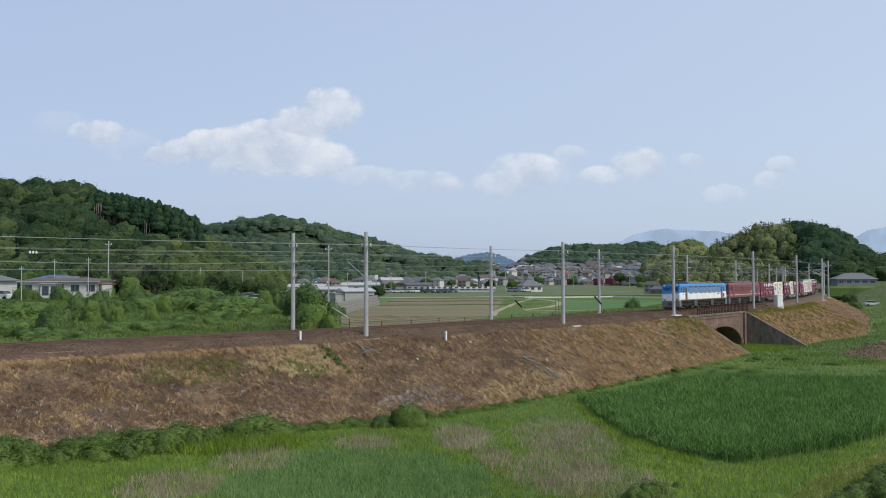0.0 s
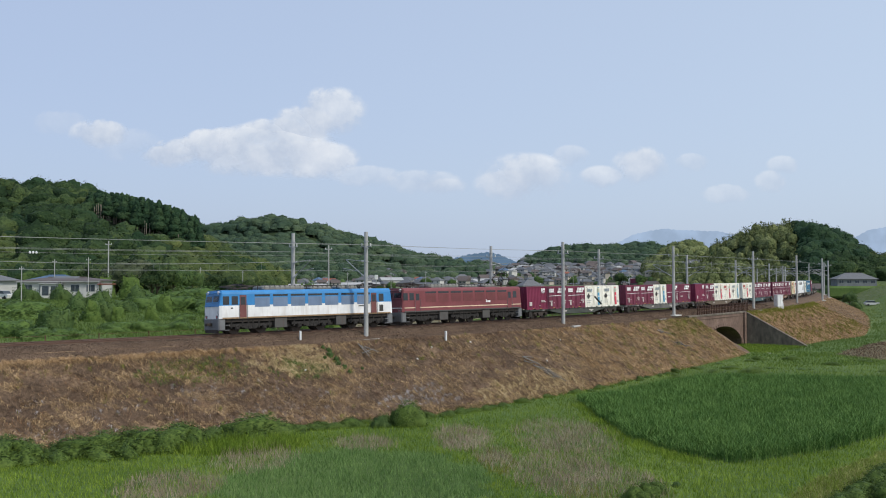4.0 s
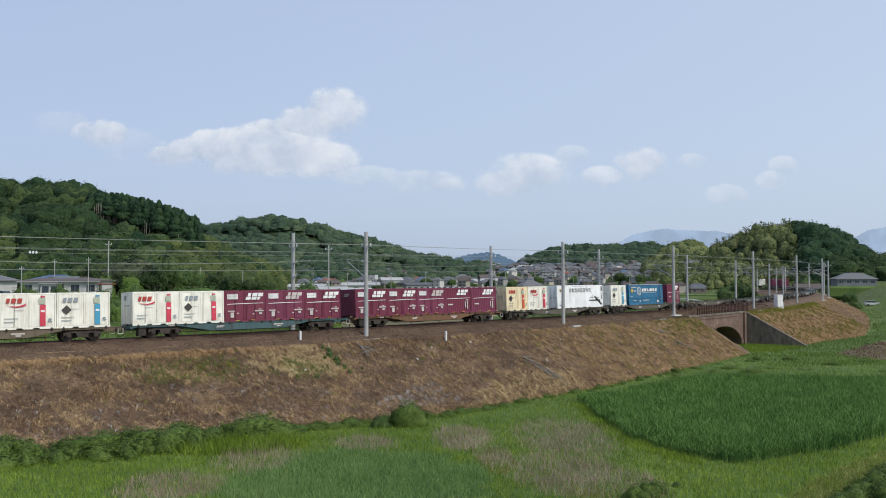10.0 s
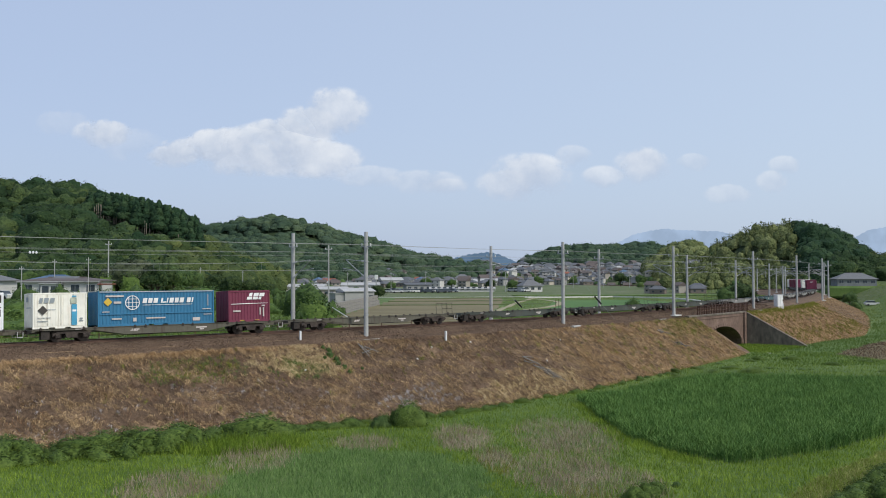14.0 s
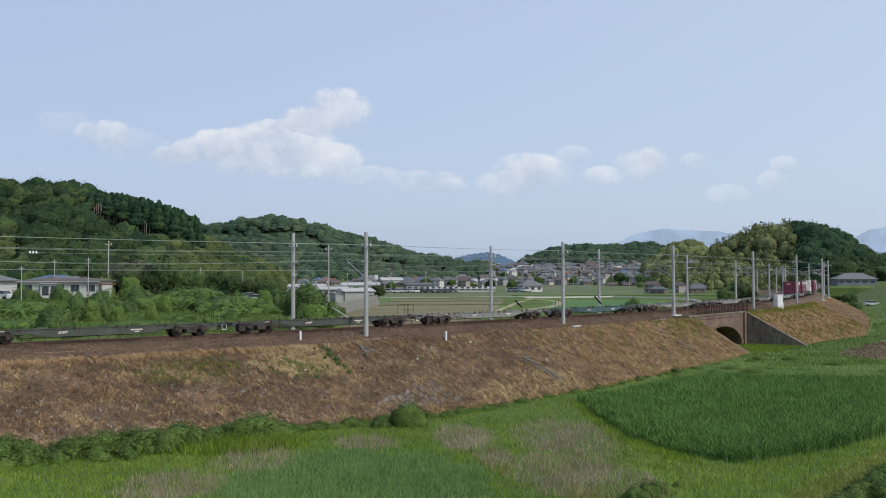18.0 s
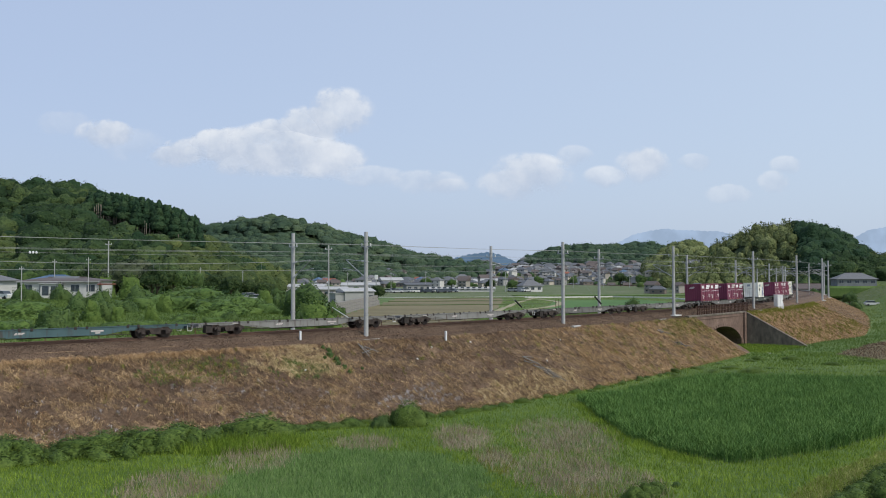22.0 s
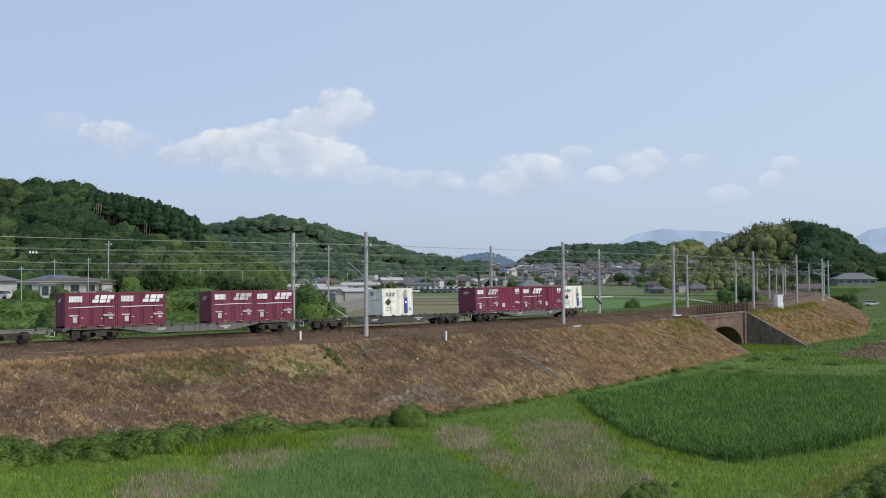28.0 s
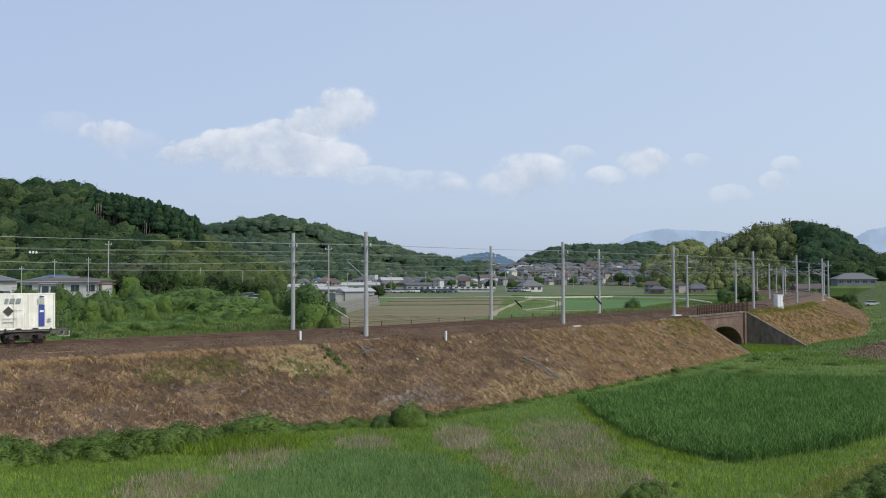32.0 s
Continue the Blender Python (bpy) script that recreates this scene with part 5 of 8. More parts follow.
    for x0, x1 in ((-3.7, -2.5), (2.5, 3.6)):
        for y in (-1.3, 0.75):
            part("equipment_box", boxes((x0, x1, y, y + 0.55, 0.4, 1.27), bevel=0.03), M_LBOX, e, "dark grey underfloor box")
    part("underfloor_gear", boxes((-7.9, 7.9, -0.8, 0.8, 0.4, 1.02), bevel=0.05), M_LBOGIE, e, "dark underfloor gear")
    part("underframe", boxes((-8.3, 8.3, -1.2, 1.2, 1.0, 1.31)), M_DARKSTEEL, e)
    return e


lead = tagged(loco(M_LBLUE, M_LWHITE, True), "blue and white electric locomotive leading the goods train", "locomotive")
second = tagged(loco(M_LRED, M_LRED, False), "dull red electric locomotive with a cream stripe", "locomotive")
RUNNING.append((lead, -27.85, 11.8, Matrix()))
RUNNING.append((second, -9.25, 11.8, Matrix()))



# ---- foliage ----
def leaf_mat(name, dark, mid, light, broad=0.12, piece=0.45):
    return mat(name, dark, light, broad, 0.75, 0, 0, 6.0, mid, per_piece=piece, spec=0.25)


def wood_mat(name, dark, mid, light, broad=0.09):
    """Foliage of far woods: crown-sized patches, leaf clumps as relief."""
    return mat(name, dark, light, broad, 0.85, 0, 1.0, 1.1, mid, per_piece=0.34, spec=0.15, depth=1.1)


L_FOREST = wood_mat("broadleaf_forest", (0.017, 0.037, 0.014), (0.035, 0.064, 0.022), (0.074, 0.108, 0.036))
L_LIT = wood_mat("lighter_forest", (0.042, 0.068, 0.022), (0.072, 0.101, 0.032), (0.122, 0.148, 0.048))
L_CEDAR = wood_mat("cedar_forest", (0.014, 0.036, 0.018), (0.024, 0.054, 0.024), (0.042, 0.076, 0.032))
# woods behind the town: distance haze mixed into the leaf colours, paler and bluer
L_HAZED_DARK = wood_mat("far_conifers_hazed", (0.036, 0.066, 0.041), (0.050, 0.086, 0.048), (0.070, 0.107, 0.057))
L_HAZED = wood_mat("far_broadleaf_hazed", (0.043, 0.075, 0.045), (0.062, 0.099, 0.056), (0.090, 0.128, 0.066))
L_DEEP = wood_mat("deep_green_forest", (0.015, 0.038, 0.016), (0.028, 0.058, 0.023), (0.054, 0.088, 0.034))
L_BAMBOO = wood_mat("bamboo_grove", (0.085, 0.110, 0.040), (0.128, 0.155, 0.058), (0.185, 0.21, 0.085))
L_KUDZU = leaf_mat("kudzu_leaf", (0.034, 0.074, 0.017), (0.066, 0.124, 0.026), (0.112, 0.180, 0.042), 0.35, 0.5)
L_DARK = leaf_mat("dark_leaf", (0.028, 0.062, 0.016), (0.048, 0.092, 0.022), (0.080, 0.128, 0.034), 0.3)
L_GREY = leaf_mat("greyish_leaf", (0.030, 0.045, 0.022), (0.050, 0.068, 0.032), (0.085, 0.105, 0.05), 0.3)
L_LIGHT = leaf_mat("light_leaf", (0.036, 0.076, 0.013), (0.066, 0.120, 0.020), (0.115, 0.175, 0.035), 0.3)
L_HEDGE = leaf_mat("weed_leaf", (0.032, 0.062, 0.011), (0.056, 0.100, 0.017), (0.105, 0.160, 0.030), 0.3, 0.5)
M_DEADWOOD = mat("dead_wood", (0.13, 0.12, 0.105), (0.34, 0.32, 0.29), 2, 0.9, 0, 0.4)
M_BARK = mat("bark", (0.05, 0.04, 0.03), (0.13, 0.10, 0.075), 2, 0.9, 0, 0.5)


def quads_at(c, nrm, size, rng):
    """Leaf clumps: small crooked quads set at c, facing nrm."""
    n = len(c)
    r = rng.normal(size=(n, 3))
    u = np.cross(nrm, r)
    u /= np.linalg.norm(u, axis=1)[:, None] + 1e-9
    w = np.cross(nrm, u)
    s = size[:, None] * rng.uniform(0.7, 1.3, (n, 1))
    k = rng.uniform(0.45, 1.0, (n, 1))
    lift = nrm * s * rng.uniform(-0.25, 0.25, (n, 1))
    v = np.stack([c - u * s - lift, c - w * s * k, c + u * s + lift, c + w * s * k], 1)
    return v.reshape(-1, 3)


def ball(m):
    """A rough ball: corners and quads, open underneath."""
    t = np.linspace(-1, 1, m + 1)
    seen, verts, faces = {}, [], []
    for ax in range(3):
        for sg in (-1, 1):
            for i in range(m):
                for j in range(m):
                    q = []
                    for a, b in ((t[i], t[j]), (t[i + 1], t[j]), (t[i + 1], t[j + 1]), (t[i], t[j + 1])):
                        p = [0, 0, 0]
                        p[ax], p[(ax + 1) % 3], p[(ax + 2) % 3] = sg, a, b
                        p = tuple(round(v, 4) for v in p)
                        if p not in seen:
                            seen[p] = len(verts)
                            verts.append(p)
                        q.append(seen[p])
                    if sum(verts[k][2] for k in q) / 4 > -0.55:
                        faces.append(q if sg > 0 else q[::-1])
    v = np.array(verts, float)
    return v / np.linalg.norm(v, axis=1)[:, None], np.array(faces)


BALL2, BALL3, BALL5 = ball(2), ball(3), ball(5)


def bumps(d, rng, amp, freq):
    """Uneven radius of a crown in the directions d."""
    r = np.ones(len(d))
    for i in range(9):
        k = rng.normal(size=3)
        k *= freq * (1 + 0.35 * i) / np.linalg.norm(k)
        r += amp * np.sin(d @ k + rng.uniform(0, 6.283)) / (1 + 0.3 * i)
    return np.clip(r, 0.55, 1.6)


def directions(n, rng, low):
    d = rng.normal(size=(n * 2 + 20, 3))
    d /= np.linalg.norm(d, axis=1)[:, None]
    return d[d[:, 2] > low][:n]


def crown_verts(kind, n, leaf, rng, fine=False):
    """One crown about 1 high and 1 across, as quads: a dark uneven heart with many leaf clumps round it."""
    vs, fs, off = [], [], 0
    base = BALL5 if fine else BALL3
    if kind == "cone":
        t = rng.uniform(0, 1, n) ** 0.7
        a = rng.uniform(0, 6.283, n)
        r = (0.30 * t ** 0.7 + 0.03) * (0.9 + 0.25 * np.sin(t * 34)) * rng.uniform(0.75, 1.1, n)
        c = np.stack([r * np.cos(a), r * np.sin(a), 1 - t], -1)
        nr = np.stack([np.cos(a), np.sin(a), 0.6 + 0 * a], -1) + rng.normal(0, 0.3, (n, 3))
        cores = [(BALL2, (w, w, 0.2), (0, 0, z)) for z, w in ((0.12, 0.26), (0.36, 0.21), (0.6, 0.15), (0.8, 0.09))]
    elif kind == "plume":
        m = 7
        i = rng.integers(0, m, n)
        ba, bl = rng.uniform(0, 6.283, m), rng.uniform(0.12, 0.40, m)
        t = rng.uniform(0.15, 1, n)
        bend = bl[i] * t ** 2
        c = np.stack([bend * np.cos(ba[i]), bend * np.sin(ba[i]), t - 0.35 * bend], -1) + rng.normal(0, 0.055, (n, 3)) * (1.35 - t)[:, None]
        nr = rng.normal(size=(n, 3)) * 0.3 + np.array([0, 0, 0.7]) + np.stack([np.cos(ba[i]), np.sin(ba[i]), 0 * t], -1) * 0.6
        cores = [(BALL2, (0.05, 0.05, 0.2), (0.2 * bl[j] * math.cos(ba[j]), 0.2 * bl[j] * math.sin(ba[j]), 0.4)) for j in range(m)]
        cores.append((BALL3, (0.21, 0.21, 0.34), (0, 0, 0.27)))
    else:
        amp, freq = (0.17, 4.2) if kind == "mound" else ((0.15, 4.0) if fine else (0.11, 3.2))
        low = 0.0 if kind == "mound" else -0.55
        d = directions(n, rng, low)
        seed = int(rng.integers(1 << 30))
        size = np.array([0.5, 0.5, 0.95]) if kind == "mound" else np.array([0.5, 0.5, 0.42])
        mid = np.array([0, 0, 0.0]) if kind == "mound" else np.array([0, 0, 0.52])
        r = bumps(d, np.random.default_rng(seed), amp, freq)
        c = mid + d * size * (r * rng.uniform(0.90, 1.0, len(d)))[:, None]
        nr = d / size + rng.normal(0, 0.95 if kind == "mound" else 0.75, (len(d), 3)) + np.array([0, 0, 0.6])
        bv, bf = base
        rb = bumps(bv, np.random.default_rng(seed), amp, freq) * rng.uniform(0.80, 0.93, len(bv))
        vs.append(mid + bv * size * rb[:, None])
        fs.append(bf)
        off = len(bv)
        n = len(d)
        cores = []
    nr /= np.linalg.norm(nr, axis=1)[:, None]
    for (bv, bf), size, at in cores:
        vs.append(bv * np.array(size) * rng.uniform(0.8, 1.2, (len(bv), 1)) + np.array(at))
        fs.append(bf + off)
        off += len(bv)
    v = quads_at(c, nr, leaf * rng.uniform(0.7, 1.35, n), rng)
    fs.append(np.arange(len(v)).reshape(-1, 4) + off)
    return np.concatenate(vs + [v]), np.concatenate(fs)


def quad_faces(nv):
    return np.arange(nv).reshape(-1, 4)


def forest(name, xy, h, w, protos, material, label, seed, bare=0.0):
    """Many crowns on the ground, in one mesh; h is one height or one a tree, bare the share of it that is open trunk."""
    rng = np.random.default_rng(seed)
    z = ground_z(xy[:, 0], xy[:, 1])
    h = np.broadcast_to(np.asarray(h, float), (len(xy),))
    out, quads, off = [], [], 0
    for i in range(len(xy)):
        p, pf = protos[rng.integers(len(protos))]
        a = rng.uniform(0, 6.283)
        ca, sa = math.cos(a), math.sin(a)
        k = rng.uniform(0.62, 1.3) + 0.35 * (rng.uniform() > 0.9) if not bare else rng.uniform(0.85, 1.1)
        hh, ww = h[i] * k * rng.uniform(0.85, 1.15), w * k
        v = np.empty_like(p)
        v[:, 0] = (p[:, 0] * ca - p[:, 1] * sa) * ww + xy[i, 0]
        v[:, 1] = (p[:, 0] * sa + p[:, 1] * ca) * ww + xy[i, 1]
        if bare:
            v[:, 2] = (p[:, 2] * (1 - bare) + bare) * hh + z[i]
        elif protos is P_PLUME:
            v[:, 2] = (p[:, 2] * 1.15 - 0.2) * hh + z[i]
        else:
            v[:, 2] = (p[:, 2] * 1.5 - 0.55) * hh + z[i]
        out.append(v)
        quads.append(pf + off)
        off += len(v)
    ob = raw_mesh(name, np.concatenate(out), np.concatenate(quads), material, smooth=True)
    return tagged(ob, label, "forest", kind="stuff")


RNG = np.random.default_rng(11)
P_BROAD = [crown_verts("lumps", 230, 0.025, RNG, True) for _ in range(10)]
P_BROAD_FAR = [crown_verts("lumps", 90, 0.042, RNG) for _ in range(8)]
P_CONE = [crown_verts("cone", 170, 0.030, RNG) for _ in range(6)]
P_PLUME = [crown_verts("plume", 210, 0.032, RNG) for _ in range(8)]


def scatter(i, step, ymin, ymax, bmin, bmax, low=2.0):
    """Tree places on hill i, on a shaken grid, within bearings bmin to bmax (per mille)."""
    ys = np.arange(ymin, ymax, step)
    x, y = np.meshgrid(np.arange(-700, 700, step), ys)
    x, y = x.ravel() + RNG.uniform(-0.5, 0.5, x.size) * step, y.ravel() + RNG.uniform(-0.5, 0.5, x.size) * step
    b = 1000 * x / y
    k = (b > bmin) & (b < bmax)
    x, y = x[k], y[k]
    k = hill_z(x, y, i) > low
    return np.stack([x[k], y[k]], -1)


def pick(xy, test):
    b = 1000 * xy[:, 0] / xy[:, 1]
    return xy[test(b, xy[:, 1])], xy[~test(b, xy[:, 1])]


a = scatter(0, 5.2, 195, 450, -620, -165, 1.2)
wob = lambda b, y: 18 * np.sin(b / 23.0 + y / 31.0)
STAND = lambda b, y: (b > -408 + wob(b, y) * 0.4) & (b < -290) & (y > 331 - (b + 408) * 0.10) & (y < 432)
ced, a = pick(a, lambda b, y: STAND(b, y) | ((b < -408) & (y > 412 + wob(b, y))))
# a strip of open ground below the conifer stand
a = a[~((1000 * a[:, 0] / a[:, 1] > -412) & (1000 * a[:, 0] / a[:, 1] < -318) & (a[:, 1] > 306) & (a[:, 1] < 334))]
tall, ced = pick(ced, STAND)
tall = np.concatenate([tall, tall + np.array([2.4, 1.9])])
sky_z = np.interp(1000 * tall[:, 0] / tall[:, 1], (-410, -380, -350, -320, -300, -288), (0.097, 0.094, 0.088, 0.080, 0.072, 0.065)) * tall[:, 1] + 4.7
tall_h = np.clip(sky_z - ground_z(tall[:, 0], tall[:, 1]), 5.0, 13.5)
lit, a = pick(a, lambda b, y: (np.sin(b / 17.0) + np.sin(y / 19.0 + b / 40)) > 1.55 - 2.3 * smooth01((b + 370) / 110))
mid, a = pick(a, lambda b, y: (np.sin(b / 11.0 + 2) + np.sin(y / 13.0 - b / 30)) > 0.9)
forest("hill_forest", a, 6.5, 8.5, P_BROAD, L_FOREST, "dense green broadleaf forest on the near hillside", 1)
forest("hill_forest", mid, 6.5, 8.5, P_BROAD, L_DEEP, "darker evergreen trees on the near hillside", 12)
forest("cedar_forest", ced, 6.5, 7.5, P_BROAD, L_CEDAR, "dark conifers along the hill crest", 2)
forest("cedar_forest", tall, tall_h, 11.0, P_CONE, L_CEDAR, "tall dark conifer stand on the near hillside", 13, bare=0.30)
forest("hill_forest", lit, 6.0, 9, P_BROAD, L_LIT, "lighter yellow-green trees on the near hillside", 3)
b2 = scatter(1, 6.4, 470, 815, -330, 75, 1.5)
dk, b2 = pick(b2, lambda b, y: (np.sin(b / 21.0 + 1) + np.sin(y / 47.0 + b / 33)) > 0.75)
forest("hill_forest", b2, 5.6, 9.5, P_BROAD_FAR, L_HAZED, "green wooded hill behind the town", 4)
forest("cedar_forest", dk, 6.0, 9.0, P_BROAD_FAR, L_HAZED_DARK, "dark conifer patches on the wooded hill", 5)
c3 = scatter(2, 6.4, 700, 870, 72, 320, 5.5)
forest("hill_forest", c3, 6.0, 9.5, P_BROAD_FAR, L_HAZED_DARK, "dark green wooded hill above the houses", 6)
d3 = scatter(3, 5.6, 480, 615, 225, 345, 3.0)
forest("hill_forest", d3, 6.5, 8.5, P_BROAD_FAR, L_BAMBOO, "light green wooded hump", 7)
e3 = scatter(4, 4.6, 315, 445, 240, 640, 1.2)
dk, e3 = pick(e3, lambda b, y: (b > 408) & (b < 492) & (y > 355 + wob(b, y)))
lt, e3 = pick(e3, lambda b, y: (b > 412) & (y < 372))
forest("bamboo_grove", e3, 5.8, 6.2, P_PLUME, L_BAMBOO, "yellow-green bamboo grove covering the hill", 8)
forest("bamboo_grove", e3, 4.8, 4.6, P_BROAD_FAR, L_BAMBOO, "dense low foliage in the bamboo grove", 14)
forest("cedar_forest", dk, 6.5, 8, P_BROAD, L_CEDAR, "dark evergreen trees on the hill crest", 9)
forest("hill_forest", lt, 6.0, 8, P_BROAD, L_FOREST, "green trees at the foot of the hill", 10)


# -- single trees and shrubs --
def plant(name, kind, leaves, leaf, material, h, w, trunk, label, category, seed):
    """A tree or shrub with trunk, limbs and a crown, 1 unit of its own; built at the origin."""
    rng = np.random.default_rng(seed)
    e = bpy.data.objects.new(name, None)
    scene.collection.objects.link(e)
    v, fc = crown_verts(kind, leaves, leaf, rng, True)
    v = v * np.array([w, w, h])
    v[:, 2] += trunk * 0.35
    me_ob = raw_mesh("crown" if trunk > 0.6 else "foliage", v, fc, material)
    me_ob.parent = e
    bm = tube(bmesh.new(), (0, 0, -0.5), (0.05 * w, 0, trunk + h * 0.35), 0.045 * max(w, 1.5), 0.02 * w, seg=7)
    part("trunk" if trunk > 0.6 else "stem", bm, M_BARK, e)
    for i in range(5 if trunk > 0.6 else 0):
        a = i * 1.257 + rng.uniform(-0.3, 0.3)
        bm = tube(bmesh.new(), (0.03 * w, 0, trunk * 0.7 + h * 0.08 * i * 0.5), (0.32 * w * math.cos(a), 0.32 * w * math.sin(a), trunk * 0.5 + h * 0.62), 0.018 * w, 0.006 * w, seg=5)
        part("limb", bm, M_BARK, e)
    return tagged(e, label, category)


def place(proto, x, y, scale=(1, 1, 1), turn=0.0, label="", z=None, sink=0.0):
    m = Matrix.LocRotScale((x, y, (gz(x, y) if z is None else z) - sink), Euler((0, 0, turn)), scale)
    c = copy_thing(proto, m)
    if label:
        c["label"] = label
    return c


def at_px(bearing, dist):
    return bearing / 1000 * dist, dist


kud = [plant("shrub", "mound", 2300, 0.019, L_KUDZU, 2.5, 8.0, 0.2, "sprawling mound of bright green creeper", "shrub", 21 + i) for i in range(2)]
rnd = [plant("shrub", "mound", 1300, 0.025, L_DARK, 3.0, 4.0, 0.2, "rounded dark green evergreen bush", "shrub", 31 + i) for i in range(2)]
lgt = plant("shrub", "mound", 1300, 0.025, L_LIGHT, 3.2, 3.6, 0.2, "leafy light green bush", "shrub", 41)
tre = [plant("tree", "lumps", 1500, 0.026, L_DARK, 6.0, 6.0, 1.6, "dark green leafy broadleaf tree", "tree", 51), plant("tree", "lumps", 1500, 0.026, L_FOREST, 6.5, 6.5, 1.6, "full green leafy broadleaf tree", "tree", 52)]
gry = plant("tree", "lumps", 1400, 0.024, L_GREY, 7.5, 7.0, 1.0, "dull grey-green spreading tree", "tree", 53)
# the first of each kind stands in its own place
for pr, (b, d), s in ((kud[0], (-290, 132), 1.15), (kud[1], (-240, 138), 1.1), (rnd[0], (-393, 104), 1.0), (rnd[1], (-448, 86), 0.9), (lgt, (-148, 96), 1.3), (tre[0], (-158, 112), 0.95), (tre[1], (-330, 178), 1.0), (gry, (-365, 186), 1.05)):
    x, y = at_px(b, d)
    pr.matrix_world = Matrix.LocRotScale((x, y, gz(x, y) - 0.2), None, (s, s, s))
for b, d, s in ((-262, 130, 1.0), (-318, 140, 1.05), (-275, 146, 1.2), (-230, 146, 0.9), (-212, 142, 0.7), (-345, 128, 0.7), (-500, 78, 0.62), (-468, 76, 0.5), (-380, 90, 0.45), (-345, 94, 0.42), (-310, 98, 0.4), (-430, 80, 0.45), (-520, 95, 0.8), (-485, 96, 0.75), (-300, 112, 0.4), (-265, 112, 0.35)):
    place(kud[int(b) % 2], *at_px(b, d), (s, s, s * 0.95), b * 0.7, sink=0.15)
for b, d, s in ((-414, 112, 0.85), (-365, 118, 0.8), (-300, 104, 0.35), (-255, 100, 0.35), (-247, 120, 0.6), (-225, 105, 0.4), (-193, 105, 0.35), (-350, 150, 0.9), (-395, 148, 0.8), (-440, 150, 0.9), (-480, 150, 0.9), (-130, 150, 0.8), (-120, 155, 0.6), (218, 188, 0.75), (-240, 165, 0.8), (-190, 168, 0.8), (430, 262, 0.9), (455, 262, 0.8), (475, 255, 1.0), (415, 268, 0.9), (398, 262, 0.9)):
    place(rnd[int(b) % 2], *at_px(b, d), (s * 1.1, s * 1.1, s), b * 0.3, sink=0.15)
for b, d, s in ((-128, 95, 0.7), (-160, 99, 0.75), (-335, 108, 0.45), (-375, 101, 0.45), (-320, 124, 0.6), (-405, 98, 0.6), (-360, 160, 1.0), (-390, 170, 1.0), (-205, 160, 0.8), (-180, 155, 0.7)):
    place(lgt, *at_px(b, d), (s, s, s), b * 0.4, sink=0.1)
for b, d, s in ((-310, 182, 1.05), (-290, 190, 0.95), (-265, 196, 0.75), (-245, 190, 0.7), (-225, 194, 0.62), (-205, 188, 0.62), (-190, 180, 0.55), (-170, 125, 0.6), (-77, 236, 0.68), (326, 186, 0.75), (345, 190, 0.8), (358, 196, 0.62), (336, 200, 0.7), (-440, 190, 0.9), (-480, 200, 0.95), (-405, 196, 1.0), (-20, 372, 0.9), (55, 362, 0.7), (80, 352, 0.8), (10, 392, 0.7), (-60, 350, 0.7), (468, 268, 0.8), (430, 300, 0.9), (110, 420, 0.9), (150, 430, 0.8), (205, 440, 1.0), (228, 430, 1.0), (260, 420, 1.0), (285, 405, 0.9)):
    place(tre[int(b) % 2], *at_px(b, d), (s, s, s), b * 0.9, sink=0.2)
for b, d, s in ((-350, 200, 1.1), (-335, 196, 0.9), (-378, 194, 0.9)):
    place(gry, *at_px(b, d), (s, s, s), b, sink=0.2)
def bank_spot(q, sl):
    """A place on the bank, sl of the way down."""
    return tk(q, 3.9 + (float(foot_lat(q)) - 3.6) * sl, -0.95 + (float(foot_z(q)) + 0.9) * sl + float(relief(np.array([q]), np.array([sl]))[0]))


near = [plant("shrub", "mound", 3200, 0.017, (L_HEDGE, L_DARK)[i], 1.5, 2.2, 0.1, "leafy green weed clump at the embankment foot", "shrub", 61 + i) for i in range(2)]
near[0].matrix_world = Matrix.LocRotScale((-2.6, 65.0, gz(-2.6, 65.0)), None, (1.25, 1.1, 1.25))
near[1].matrix_world = Matrix.LocRotScale((-4.6, 64.3, gz(-4.6, 64.3)), None, (0.7, 0.7, 0.6))
rr = random.Random(5)
for i in range(70):
    q = -24 + i * 0.66 + rr.uniform(-0.5, 0.5)
    p = tk(q, float(foot_lat(q)) + rr.uniform(0.1, 1.5) + (0.8 if q < 2 else 0), 0)
    s = rr.uniform(0.5, 0.85) * (1.2 if q < 1 else 0.62)
    place(near[int(rr.random() < 0.35)], p.x, p.y, (s * rr.uniform(1.3, 2.2), s * rr.uniform(1.0, 1.5), s * rr.uniform(0.55, 0.95)), i * 1.3, sink=0.1)
for i in range(34):
    x, y = rr.uniform(24, 52), rr.uniform(91, 108)
    if not inside(np.array([x]), np.array([y]), PLOT)[0]:
        s = rr.uniform(0.3, 0.6)
        place(near[i % 2], x, y, (s * rr.uniform(1.2, 2.2), s * 1.2, s * rr.uniform(0.4, 0.7)), i * 1.9, "low leafy weed clump by the crop field", sink=0.08)
for i in range(16):
    q = 24 + i * 1.9
    p = tk(q, float(foot_lat(q)) + rr.uniform(0.2, 1.0), 0)
    s = rr.uniform(0.25, 0.42)
    place(near[i % 2], p.x, p.y, (s * rr.uniform(1.2, 2.4), s, s * 0.75), i * 1.7, sink=0.08)
